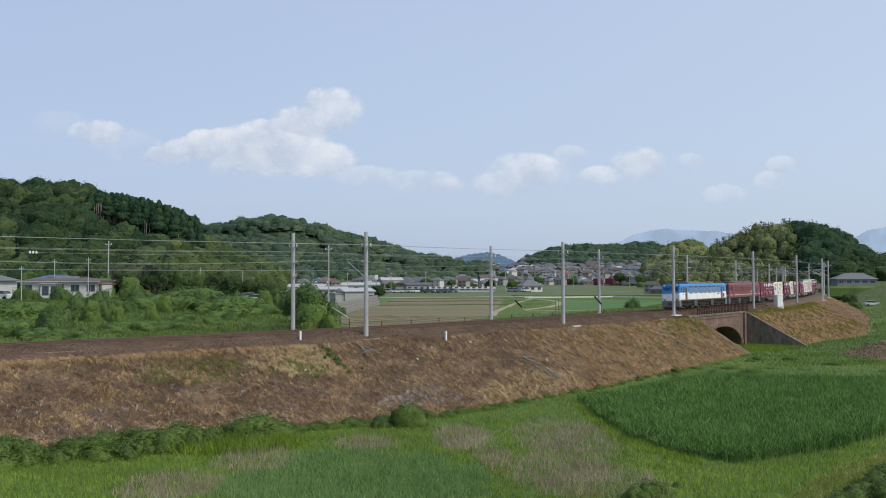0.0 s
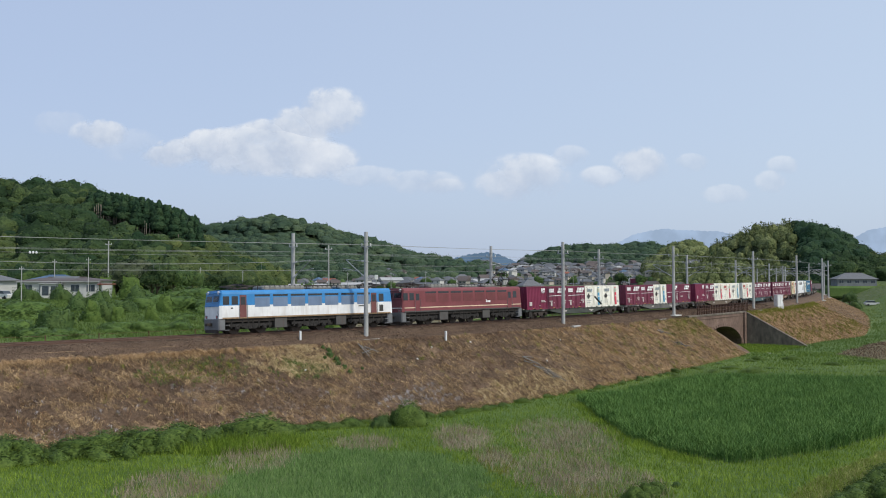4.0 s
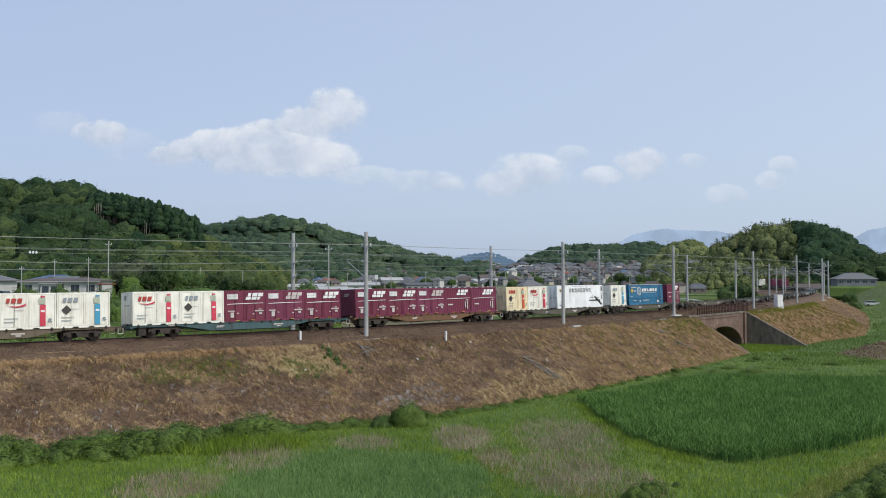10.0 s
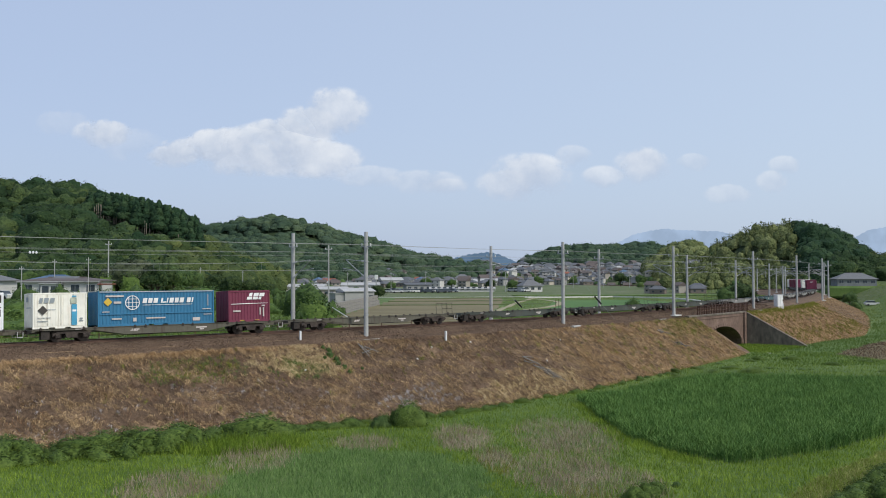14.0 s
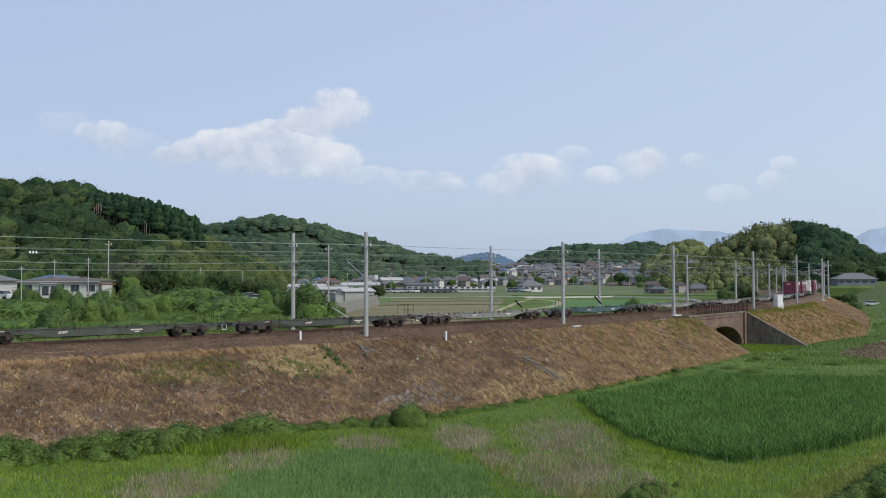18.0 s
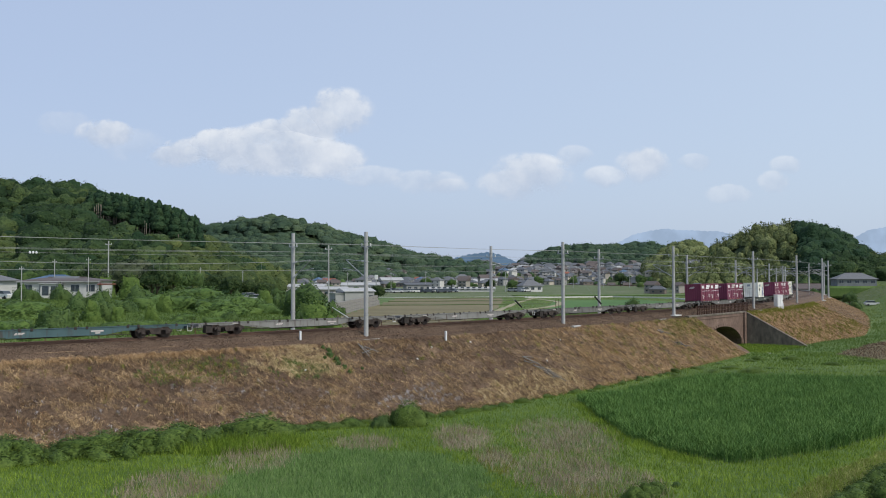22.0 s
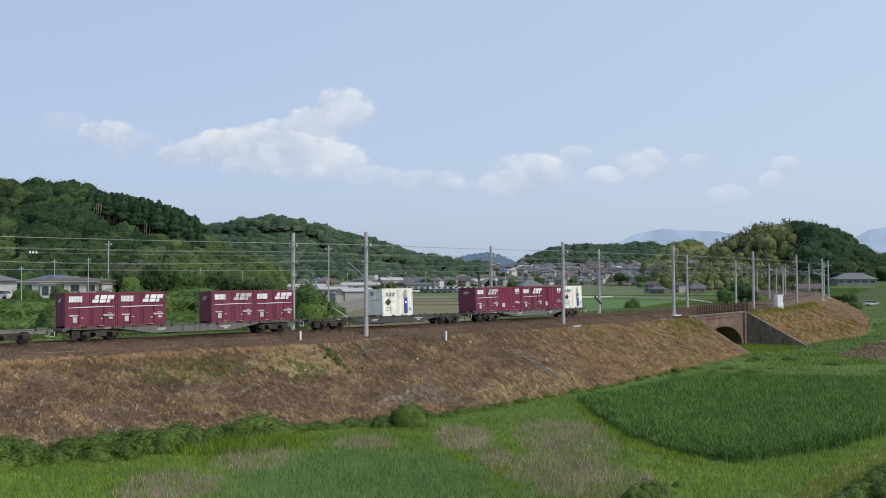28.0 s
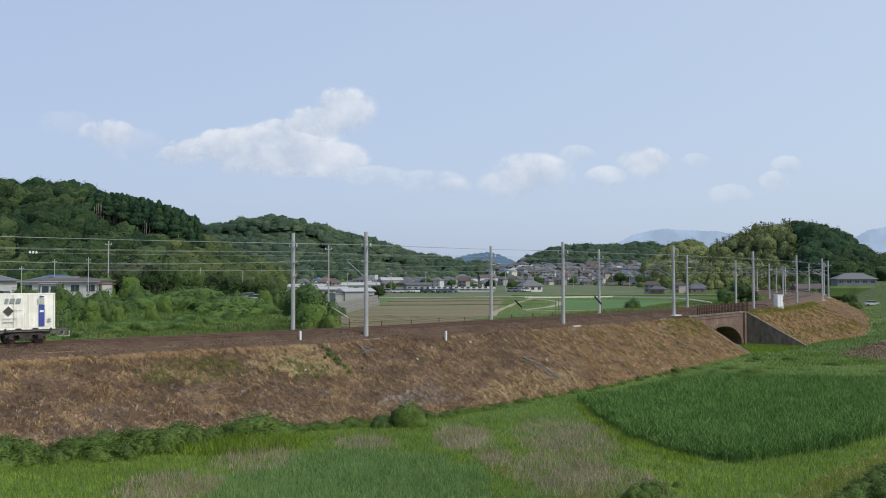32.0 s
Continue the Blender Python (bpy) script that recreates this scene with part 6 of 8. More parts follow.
for x, y, s in ((20.6, 43.4, 0.6), (22.4, 44.6, 0.7), (19.6, 42.2, 0.6), (21.8, 42.4, 0.7), (23.6, 46.0, 0.65), (24.6, 47.6, 0.6), (10.2, 43.2, 0.45), (11.0, 44.6, 0.35), (9.4, 42.6, 0.4), (18.8, 41.6, 0.5), (12.3, 46.0, 0.3), (25.4, 48.4, 0.5)):
    place(near[int(x * 10) % 2], x, y, (s * 1.2, s * 1.2, s), x)
for i, (q, sl, k) in enumerate(((9.0, 0.07, 0.30), (9.3, 0.12, 0.38), (9.1, 0.18, 0.42), (9.4, 0.23, 0.44), (9.2, 0.29, 0.42), (9.5, 0.35, 0.36), (9.7, 0.40, 0.26), (11.2, 0.36, 0.22), (8.5, 0.2, 0.24))):
    p = bank_spot(q, sl)
    place(near[1], p.x, p.y, (k * 0.8, k * 0.9, k * 0.95), i * 1.1, "green creeper clump on the dry embankment", z=p.z, sink=0.0)
p = tk(60.5, 7.0, 0)
place(near[1], p.x, p.y, (0.5, 0.4, 0.35), 1.0, "green creeper clump on the dry embankment", z=-3.4)


# bare trunks at the edge of the conifer stand
bm = bmesh.new()
rr = random.Random(8)
for i in range(64):
    b = -404 + i * 1.75 + rr.uniform(-1.2, 1.2)
    d = 332 - (b + 408) * 0.10 + rr.uniform(-1, 9)
    x, y = at_px(b, d)
    z = gz(x, y)
    tube(bm, (x, y, z - 0.5), (x + rr.uniform(-0.2, 0.2), y, z + rr.uniform(5.0, 7.0)), 0.17, 0.12, seg=5)
tagged(mesh_ob("conifer_trunks", bm, mat("pale_trunk", (0.16, 0.13, 0.10), (0.30, 0.26, 0.21), 2, 0.9)), "slender pale trunks along the conifer stand", "tree trunks", kind="stuff")


# dead branches and pale scraps lying on the bank
rr = random.Random(12)
for q, sl in ((58.5, 0.25), (59.5, 0.5), (30.2, 0.45), (30.8, 0.62), (12.6, 0.12), (31.2, 0.7)):
    e = bpy.data.objects.new("dead_branch", None)
    scene.collection.objects.link(e)
    for j in range(5):
        a = bank_spot(q + rr.uniform(-0.6, 0.6), sl + rr.uniform(-0.06, 0.06))
        b = bank_spot(q + rr.uniform(-0.8, 1.2), sl + rr.uniform(0.02, 0.2))
        part("stick", tube(bmesh.new(), a + Vector((0, 0, 0.15)), b + Vector((0, 0, rr.uniform(0.3, 0.6))), 0.055, 0.03, seg=5), M_DEADWOOD, e)
    tagged(e, "tangle of grey dead branches on the embankment", "dead branch", "dead branches")
for q, sl in ((25.5, 0.12), (38.5, 0.2), (33.0, 0.5), (17.5, 0.3), (20.2, 0.16), (6.0, 0.34)):
    p = bank_spot(q, sl)
    bm = boxes((-0.10, 0.10, -0.08, 0.08, -0.1, 0.10), bevel=0.04)
    bmesh.ops.transform(bm, matrix=Matrix.Translation(p) @ Euler((0.4, 0.2, q)).to_matrix().to_4x4(), verts=bm.verts)
    tagged(mesh_ob("pale_rock", bm, M_PALE), "pale broken rock lying on the embankment", "rock", "pale rocks")


# -- grass --
def blades(name, P, h, w, lean, material, label, seed, category="grass", flat=False, down=None, floor=0.0):
    """Grass blades, one triangle each, at the places P; floor lifts the roots of leaves up their stalks."""
    rng = np.random.default_rng(seed)
    n = len(P)
    a, b = rng.uniform(0, 6.283, n), rng.uniform(0, 6.283, n)
    if down is not None:  # most stalks hang down the slope
        b = np.arctan2(down[:, 1], down[:, 0]) + 2.2 * waves(P[:, 0], P[:, 2] * 1.8 + P[:, 1], 1.5, seed) + rng.normal(0, 0.45, n)
    hh = h * rng.uniform(0.55, 1.3, n)
    ww = w * rng.uniform(0.6, 1.4, n)
    dx = np.stack([np.cos(a) * ww, np.sin(a) * ww, np.zeros(n)], -1)
    le = lean * rng.uniform(0.2, 1.2, n)
    if np.any(floor):
        P = P + np.stack([np.zeros(n), np.zeros(n), floor * np.sqrt(rng.uniform(0.02, 1, n))], -1)
    tip = P + np.stack([np.cos(b) * le * hh, np.sin(b) * le * hh, hh * (1 if not flat else rng.uniform(0.05, 0.5, n))], -1)
    if down is not None:  # lying on a slope that falls along down, 1 in 1.5
        go = (tip - P)[:, :2]
        tip[:, 2] = P[:, 2] - (go * down).sum(1) / 1.5 + hh * rng.uniform(0.02, 0.24, n)
        P = P + np.stack([down[:, 0], down[:, 1], np.full(n, 1.5)], -1) * 0.02
    v = np.stack([P - dx, P + dx, tip], 1).reshape(-1, 3)
    ob = raw_mesh(name, v, np.arange(len(v)).reshape(-1, 3), material)
    return tagged(ob, label, category, kind="stuff")


G_MEADOW = leaf_mat("meadow_grass", (0.078, 0.138, 0.013), (0.138, 0.222, 0.020), (0.22, 0.30, 0.038), 0.4, 0.35)
G_BLUE = leaf_mat("bluish_grass", (0.075, 0.150, 0.038), (0.122, 0.218, 0.058), (0.188, 0.29, 0.09), 0.5, 0.45)
G_FIELD = leaf_mat("field_grass", (0.11, 0.165, 0.035), (0.16, 0.225, 0.052), (0.23, 0.28, 0.085), 0.08, 0.3)
G_VERGE = leaf_mat("verge_grass", (0.055, 0.098, 0.018), (0.088, 0.145, 0.028), (0.14, 0.20, 0.045), 0.15, 0.35)
G_ORANGE = leaf_mat("orange_straw", (0.22, 0.128, 0.056), (0.40, 0.255, 0.125), (0.60, 0.42, 0.23), 0.25, 0.4)
G_PALE = leaf_mat("pale_straw", (0.30, 0.21, 0.10), (0.48, 0.36, 0.18), (0.70, 0.55, 0.31), 0.4, 0.6)
G_LUSH = leaf_mat("lush_grass", (0.095, 0.160, 0.015), (0.165, 0.260, 0.024), (0.255, 0.35, 0.045), 0.4, 0.35)
G_OLIVE = leaf_mat("olive_grass", (0.10, 0.115, 0.012), (0.17, 0.185, 0.020), (0.25, 0.25, 0.04), 0.4, 0.35)
G_SEED = leaf_mat("seeding_grass", (0.20, 0.152, 0.105), (0.33, 0.26, 0.19), (0.44, 0.365, 0.275), 0.3, 0.35)
G_CROP = leaf_mat("crop_leaf", (0.046, 0.115, 0.023), (0.090, 0.190, 0.038), (0.175, 0.30, 0.075), 0.5, 0.5)
G_STRAW = leaf_mat("dry_straw", (0.17, 0.105, 0.05), (0.36, 0.235, 0.115), (0.64, 0.46, 0.25), 0.3, 0.55)
G_BROWN = leaf_mat("brown_stalk", (0.055, 0.034, 0.022), (0.115, 0.074, 0.046), (0.23, 0.158, 0.10), 0.3, 0.55)
G_ASH = leaf_mat("ash_grey_straw", (0.24, 0.215, 0.20), (0.38, 0.35, 0.33), (0.54, 0.50, 0.48), 0.4, 0.5)
G_RED = leaf_mat("reddish_straw", (0.14, 0.07, 0.035), (0.24, 0.125, 0.06), (0.34, 0.19, 0.09), 0.3, 0.5)


def field_points(n, x0, x1, y0, y1, seed):
    rng = np.random.default_rng(seed)
    x, y = rng.uniform(x0, x1, n), rng.uniform(y0, y1, n)
    q, lat = track_coords(x, y)
    k = (lat > foot_lat(q) + 0.2) & (np.abs(x) < 0.53 * y + 3)
    return x[k], y[k], q[k], lat[k]


def ell(x, y, cx, cy, rx, ry):
    return ((x - cx) / rx) ** 2 + ((y - cy) / ry) ** 2


def raised(x, y):
    return np.stack([x, y, ground_z(x, y) - 0.02], -1)


x, y, q, lat = field_points(900000, -34, 62, 40, 118, 71)
kept = np.random.default_rng(4).uniform(size=len(x)) < np.clip((55 / y) ** 2, 0.2, 1)
x, y, q, lat = x[kept], y[kept], q[kept], lat[kept]
x2, y2 = field_points(90000, 38, 110, 100, 190, 72)[:2]
k = ~inside(x2, y2, PLOT)
x2, y2 = x2[k], y2[k]
blades("meadow_grass", raised(x2, y2), 0.3, 0.035, 0.8, leaf_mat("rough_weeds", (0.06, 0.12, 0.02), (0.10, 0.175, 0.03), (0.15, 0.22, 0.05), 0.2, 0.35), "rough green weeds by the culvert", 73)
crop = inside(x + 0.35 * waves(x, y, 4, 5), y + 0.4 * waves(x, y, 5, 6), CROP)
nz, nf = waves(x, y, 5, 77), waves(x, y, 1.4, 78)
keep = np.random.default_rng(3).uniform(size=len(x))
# centre, half axes and fullness of the patches where the grass has gone to seed
SEEDED = ((-14.0, 44.5, 2.8, 3.4, 0.9), (-11.0, 51.5, 2.6, 4.2, 0.6), (-5.2, 57.2, 2.4, 2.6, 0.7), (1.3, 60.0, 2.2, 5.5, 1.0), (3.0, 53.0, 1.3, 3.4, 0.8), (8.4, 60.5, 3.8, 8.0, 0.75), (7.0, 48.5, 3.6, 6.5, 0.8), (10.0, 46.5, 1.8, 4.5, 0.6))
dens = np.max([c[4] * smooth01(1.25 - ell(x, y, *c[:4])) for c in SEEDED], axis=0) * np.clip(0.75 + 0.6 * nz + 0.5 * nf, 0.05, 1)
seedy = (keep < dens) & ~crop
olive = (np.minimum(ell(x, y, 3.2, 51.5, 1.1, 3.2), ell(x, y, 7.0, 43.6, 1.3, 2.4)) < 1 + 0.5 * nf) & ~crop & ~seedy
blue = (ell(x, y, -4.4, 45.5, 7.0, 9.8) < 1 + 0.35 * nz) & ~crop & ~seedy & ~olive
lush = ((x > 11.5 + 1.2 * nz) & (y < 60) | (y < 46.5 + nz) & (x < -9)) & ~crop & ~seedy & ~blue & ~olive
blades("meadow_grass", raised(x[lush], y[lush]), 0.26, 0.016, 0.7, G_LUSH, "lush bright green grass by the field path", 9)
k = ~crop & ~seedy & ~blue & ~olive & ~lush & ~inside(x, y, PLOT)
blades("meadow_grass", raised(x[k], y[k]), 0.26, 0.015, 0.7, G_MEADOW, "bright green meadow grass", 1)
k = blue
blades("meadow_grass", raised(x[k], y[k]), 0.34, 0.014, 0.7, G_BLUE, "bluish green tall grass", 2)
k = olive
blades("meadow_grass", raised(x[k], y[k]), 0.30, 0.014, 0.7, G_OLIVE, "yellowish olive grass in the meadow", 4)
k = seedy
blades("seeding_grass", raised(x[k], y[k]), 0.46, 0.012, 0.6, G_SEED, "pale brown seeding grass", 3)
k = ~crop & (x < 15.5) & inside(x + 1.5 * (y < 75) - 0.4, y + 1.1 - 2.6 * (y > 70), CROP)
blades("tall_weeds", raised(x[k], y[k]), 0.36, 0.018, 0.7, G_LUSH, "bright tall weeds along the crop's edge", 8)
k = ~crop & ~blue & (ell(x, y, -14.5, 56.0, 6.0, 3.2) < 1 + 0.4 * nz)
blades("tall_weeds", raised(x[k], y[k]), 0.62, 0.020, 0.5, G_MEADOW, "tall green weeds along the foot of the bank", 7)
G_PATH = leaf_mat("pale_path_grass", (0.16, 0.19, 0.04), (0.27, 0.29, 0.085), (0.38, 0.37, 0.15), 0.5, 0.4)
rng = np.random.default_rng(9)
px, py = rng.uniform(13, 30, 130000), rng.uniform(40, 58, 130000)
k = inside(px + 0.5 * waves(px, py, 2, 5), py + 0.5 * waves(px, py, 2, 6), ((15.6, 41.8), (19.6, 46.9), (23.2, 50.6), (29, 56.4), (27.6, 52.9), (21.7, 46.1), (18.3, 41.8)))
blades("path_grass", raised(px[k], py[k]), 0.20, 0.016, 1.0, G_PATH, "short pale grass along a field path", 74)
px, py = rng.uniform(48, 86, 30000), rng.uniform(101, 142, 30000)
k = inside(px + 0.8 * waves(px, py, 5, 5), py + 0.8 * waves(px, py, 5, 6), PLOT)
blades("field_stubble", raised(px[k], py[k]), 0.2, 0.04, 1.4, G_BROWN, "brown stubble on the fallow plot", 75, "stubble")
px, py = rng.uniform(85, 190, 80000), rng.uniform(170, 330, 80000)
k = np.abs(px) < 0.56 * py
blades("rough_weeds", raised(px[k], py[k]), 0.3, 0.06, 0.9, G_FIELD, "rough grass on the fields beyond the bank", 76)
cx, cy = rng.uniform(11, 50, 330000), rng.uniform(51, 92, 330000)
k = inside(cx + 0.35 * waves(cx, cy, 4, 5), cy + 0.4 * waves(cx, cy, 5, 6), CROP)
cx, cy = cx[k], cy[k]
full = np.where(cx > 17, 1.0, 0.45 + 0.55 * np.mean([inside(cx + a, cy + b, CROP) for a, b in ((1.3, 0), (-1.3, 0), (0, 1.6), (0, -1.6), (0.6, 0), (-0.6, 0))], axis=0) ** 2)
blades("crop_plants", raised(cx, cy), 0.34, 0.021, 1.1, G_CROP, "dense dark green crop in the field", 5, "crop", floor=0.85 * full)
blades("crop_plants", raised(cx[::2], cy[::2]), 1.05 * full[::2], 0.016, 0.25, G_CROP, "upright green crop stalks in the field", 6, "crop")


def bank_points(n, q0, q1, seed, s0=0.0, s1=1.0):
    rng = np.random.default_rng(seed)
    q, s = rng.uniform(q0, q1, n), rng.uniform(s0, s1, n)
    lf, zf = foot_lat(q), foot_z(q)
    return q, s, tkv(q, 3.9 + (lf + 0.3 - 3.9) * s, -0.95 + (zf - 0.05 + 0.95) * s + relief(q, s))


def on_bank(n, seed, test, h, w, m, label, lean=1.6, flat=True, spans=((-28, 72, 0.7), (91.6, 215, 0.3))):
    Ps, Ds = [], []
    for q0, q1, share in spans:
        q, s, P = bank_points(int(n * share), q0, q1, seed)
        nz = 0.6 * waves(q * 1.0, s * 11.0, 6, seed + 50) + 0.7 * waves(q * 1.0, s * 10.0, 1.7, seed + 150)
        k = test(q, s, nz)
        th = np.interp(q[k], TQ, TTH)
        Ps.append(P[k])
        Ds.append(np.stack([np.sin(th), -np.cos(th)], -1))
    blades("bank_straw" if flat else "bank_grass", np.concatenate(Ps), h, w, lean, m, label, seed, "dry grass" if flat else "grass", flat, np.concatenate(Ds) if flat else None)


on_bank(430000, 81, lambda q, s, n: (n > 0.12) | (ell(q, s, 7, 0.2, 5, 0.28) < 0.8 + n) | (q > 93) | (ell(q, s, 28, 0.8, 7, 0.28) < 0.9 + n) | ((s > 0.9) & (n > -0.3)), 0.30, 0.011, G_STRAW, "flattened dry straw on the embankment")
on_bank(300000, 82, lambda q, s, n: (n > -0.35 + 0.5 * smooth01((q - 30) / 15)) & ((q < 92) | (n > 0.3)), 0.28, 0.011, G_BROWN, "brown dead stalks on the embankment")
on_bank(90000, 83, lambda q, s, n: ((n > 0.42) & (s > 0.4) & (q < 24)) | (ell(q, s, 14.5, 0.74, 4.5, 0.12) < 0.8 + n) | (ell(q, s, -2, 0.5, 2.5, 0.1) < 0.7 + n) | (ell(q, s, -14.5, 0.8, 3.5, 0.14) < 0.7 + n) | (ell(q, s, 1, 0.76, 4, 0.1) < 0.6 + n), 0.17, 0.012, G_ASH, "ash-grey dead leaves on the embankment")
on_bank(110000, 84, lambda q, s, n: (n > 0.25) | (q > 96) | (s < 0.06), 0.30, 0.011, G_RED, "reddish dry grass on the embankment")
on_bank(50000, 90, lambda q, s, n: (s < 0.05) & (q < 14), 0.45, 0.014, G_STRAW, "pale straw fringe along the top of the bank", spans=((-28, 14, 1.0),))
on_bank(150000, 85, lambda q, s, n: ((n > 0.52) & (s < 0.6)) | ((n > 0.62) & (s > 0.5)) | (ell(q, s, -2.5, 0.26, 4.5, 0.16) < 0.75 + n) | (ell(q, s, 5.5, 0.28, 2.5, 0.12) < 0.6 + n) | (ell(q, s, 66, 0.2, 7, 0.3) < 0.8 + n) | ((s > 0.95) & (n > -0.2)), 0.20, 0.015, G_OLIVE, "sparse green grass on the embankment", 0.6, False)


def tussocks(n, seed, q0, q1, test, per, h, w, m, label):
    """Draped tufts: many long stalks from one root, hanging down the slope."""
    q, s, P = bank_points(n, q0, q1, seed, 0.01, 0.97)
    k = test(q, s, waves(q, s * 11.0, 5, seed + 9))
    q, P = q[k], P[k]
    rng = np.random.default_rng(seed + 1)
    th = np.repeat(np.interp(q, TQ, TTH), per)
    P = np.repeat(P, per, axis=0) + rng.normal(0, 0.07, (len(q) * per, 3)) + np.array([0, 0, 0.05])
    blades("straw_tussocks", P, h, w, 1.5, m, label, seed, "dry grass", True, np.stack([np.sin(th), -np.cos(th)], -1))


tussocks(1500, 201, -28, 72, lambda q, s, n: (n > 0.1) | (s > 0.8), 36, 0.42, 0.012, G_STRAW, "draped tufts of pale straw on the bank")
tussocks(1700, 202, -1, 12, lambda q, s, n: (ell(q, s, 6.2, 0.17, 4.2, 0.22) < 0.75 + 1.3 * n) & (s > 0.02), 26, 0.38, 0.013, G_PALE, "thick pale straw at the top of the bank")
tussocks(900, 203, 18, 38, lambda q, s, n: (ell(q, s, 28, 0.82, 8, 0.34) < 0.7 + 1.2 * n), 36, 0.45, 0.013, G_PALE, "yellow straw low on the bank")
tussocks(750, 208, 38, 72, lambda q, s, n: n > -0.5, 30, 0.45, 0.014, G_ORANGE, "golden straw before the arch")
tussocks(9000, 211, -28, 4, lambda q, s, n: s < 0.06, 24, 0.40, 0.014, G_ORANGE, "pale straw lip along the top of the bank")
tussocks(560, 204, -28, 40, lambda q, s, n: n > -0.1, 30, 0.40, 0.013, G_BROWN, "dark brown dead tufts on the bank")
tussocks(400, 209, 3, 8.5, lambda q, s, n: ell(q, s, 5.6, 0.3, 2.4, 0.12) < 1 + 0.5 * n, 34, 0.3, 0.014, G_VERGE, "patch of fresh green grass on the bank")
tussocks(700, 210, -9, 3, lambda q, s, n: ell(q, s, -2.5, 0.26, 5.0, 0.17) < 0.9 + 0.6 * n, 20, 0.24, 0.012, G_VERGE, "dull green patch on the bank")
tussocks(700, 212, 44, 72, lambda q, s, n: (n > 0.1) | (ell(q, s, 68, 0.12, 5, 0.2) < 1), 24, 0.3, 0.016, G_OLIVE, "green tufts before the arch")
tussocks(260, 205, -28, 70, lambda q, s, n: n > 0.2, 26, 0.32, 0.014, G_OLIVE, "small green tufts among the straw")
tussocks(420, 206, 10, 19, lambda q, s, n: ell(q, s, 14.5, 0.76, 4.5, 0.13) < 0.9 + 0.4 * n, 26, 0.24, 0.013, G_ASH, "ash-grey dead leaves in a heap")
tussocks(260, 207, -20, 8, lambda q, s, n: (s > 0.42) & (n > 0.15), 22, 0.22, 0.013, G_ASH, "ash-grey dead leaves in patches")
RIGHT = ((91.6, 150, 1.0),)
on_bank(115000, 86, lambda q, s, n: n > -0.35, 0.5, 0.03, G_ORANGE, "orange-brown dry grass beyond the arch", 1.6, True, RIGHT)
on_bank(14000, 87, lambda q, s, n: n > 0.1, 0.5, 0.03, G_BROWN, "brown dead stalks beyond the arch", 1.6, True, RIGHT)
on_bank(40000, 88, lambda q, s, n: (n > 0.25) | (s < 0.1), 0.35, 0.03, G_OLIVE, "green tufts beyond the arch", 0.7, False, RIGHT)
on_bank(60000, 89, lambda q, s, n: n > -0.1, 0.40, 0.017, G_STRAW, "pale straw tufts before the arch", 1.6, True, ((34, 72, 1.0),))
# meadow between the dry paddy and the young rice
rng = np.random.default_rng(61)
x, y = rng.uniform(2, 90, 120000), rng.uniform(125, 292, 120000)
q, lat = track_coords(x, y)
k = (lat < -12) & ~inside(x, y, PADDY) & ~inside(x, y, GREENS) & (x < 0.36 * y)
blades("field_grass", raised(x[k], y[k]), 0.16, 0.035, 0.8, G_FIELD, "mown green grass between the fields", 62)
# far side verge
rng = np.random.default_rng(91)
q, lat = rng.uniform(-26, 200, 70000), -8.3 - rng.uniform(0, 1, 70000) ** 1.5 * 22
P = tkv(q, lat, 0 * q)
P[:, 2] = np.maximum(ground_z(P[:, 0], P[:, 1]), np.interp(-lat, (8.2, 12.5, 12.6), (-1.3, -3.2, -9)) + GRADE * q) - 0.03
k = ~inside(P[:, 0], P[:, 1], PADDY) & ~inside(P[:, 0], P[:, 1], GREENS)
blades("verge_grass", P[k], 0.38, 0.03, 0.6, G_VERGE, "green verge grass behind the track", 92)
x, y = rng.uniform(-75, -10, 110000), rng.uniform(85, 165, 110000)
q, lat = track_coords(x, y)
k = (lat < -11) & (np.abs(x) < 0.53 * y + 3) & (x < -0.118 * y)
blades("verge_grass", raised(x[k], y[k]), 0.32, 0.035, 0.8, G_VERGE, "rough grass on the waste ground", 93)

x, y = rng.uniform(-19, -4, 26000), rng.uniform(96, 152, 26000)
q, lat = track_coords(x, y)
k = (lat < -10.5) & (x > -0.122 * y) & ~inside(x + 0.6 * waves(x, y, 3, 8), y, PADDY)
blades("verge_grass", raised(x[k], y[k]), 0.3, 0.03, 0.9, G_SEED, "dry pale grass at the corner of the field", 95)
q, lat = rng.uniform(75, 91.2, 9000), rng.uniform(4.2, 13, 9000)
P = tkv(q, lat, 0 * q)
P[:, 2] = ground_z(P[:, 0], P[:, 1]) - 0.02
blades("verge_grass", P, 0.28, 0.04, 0.8, G_MEADOW, "green grass before the arch", 94)


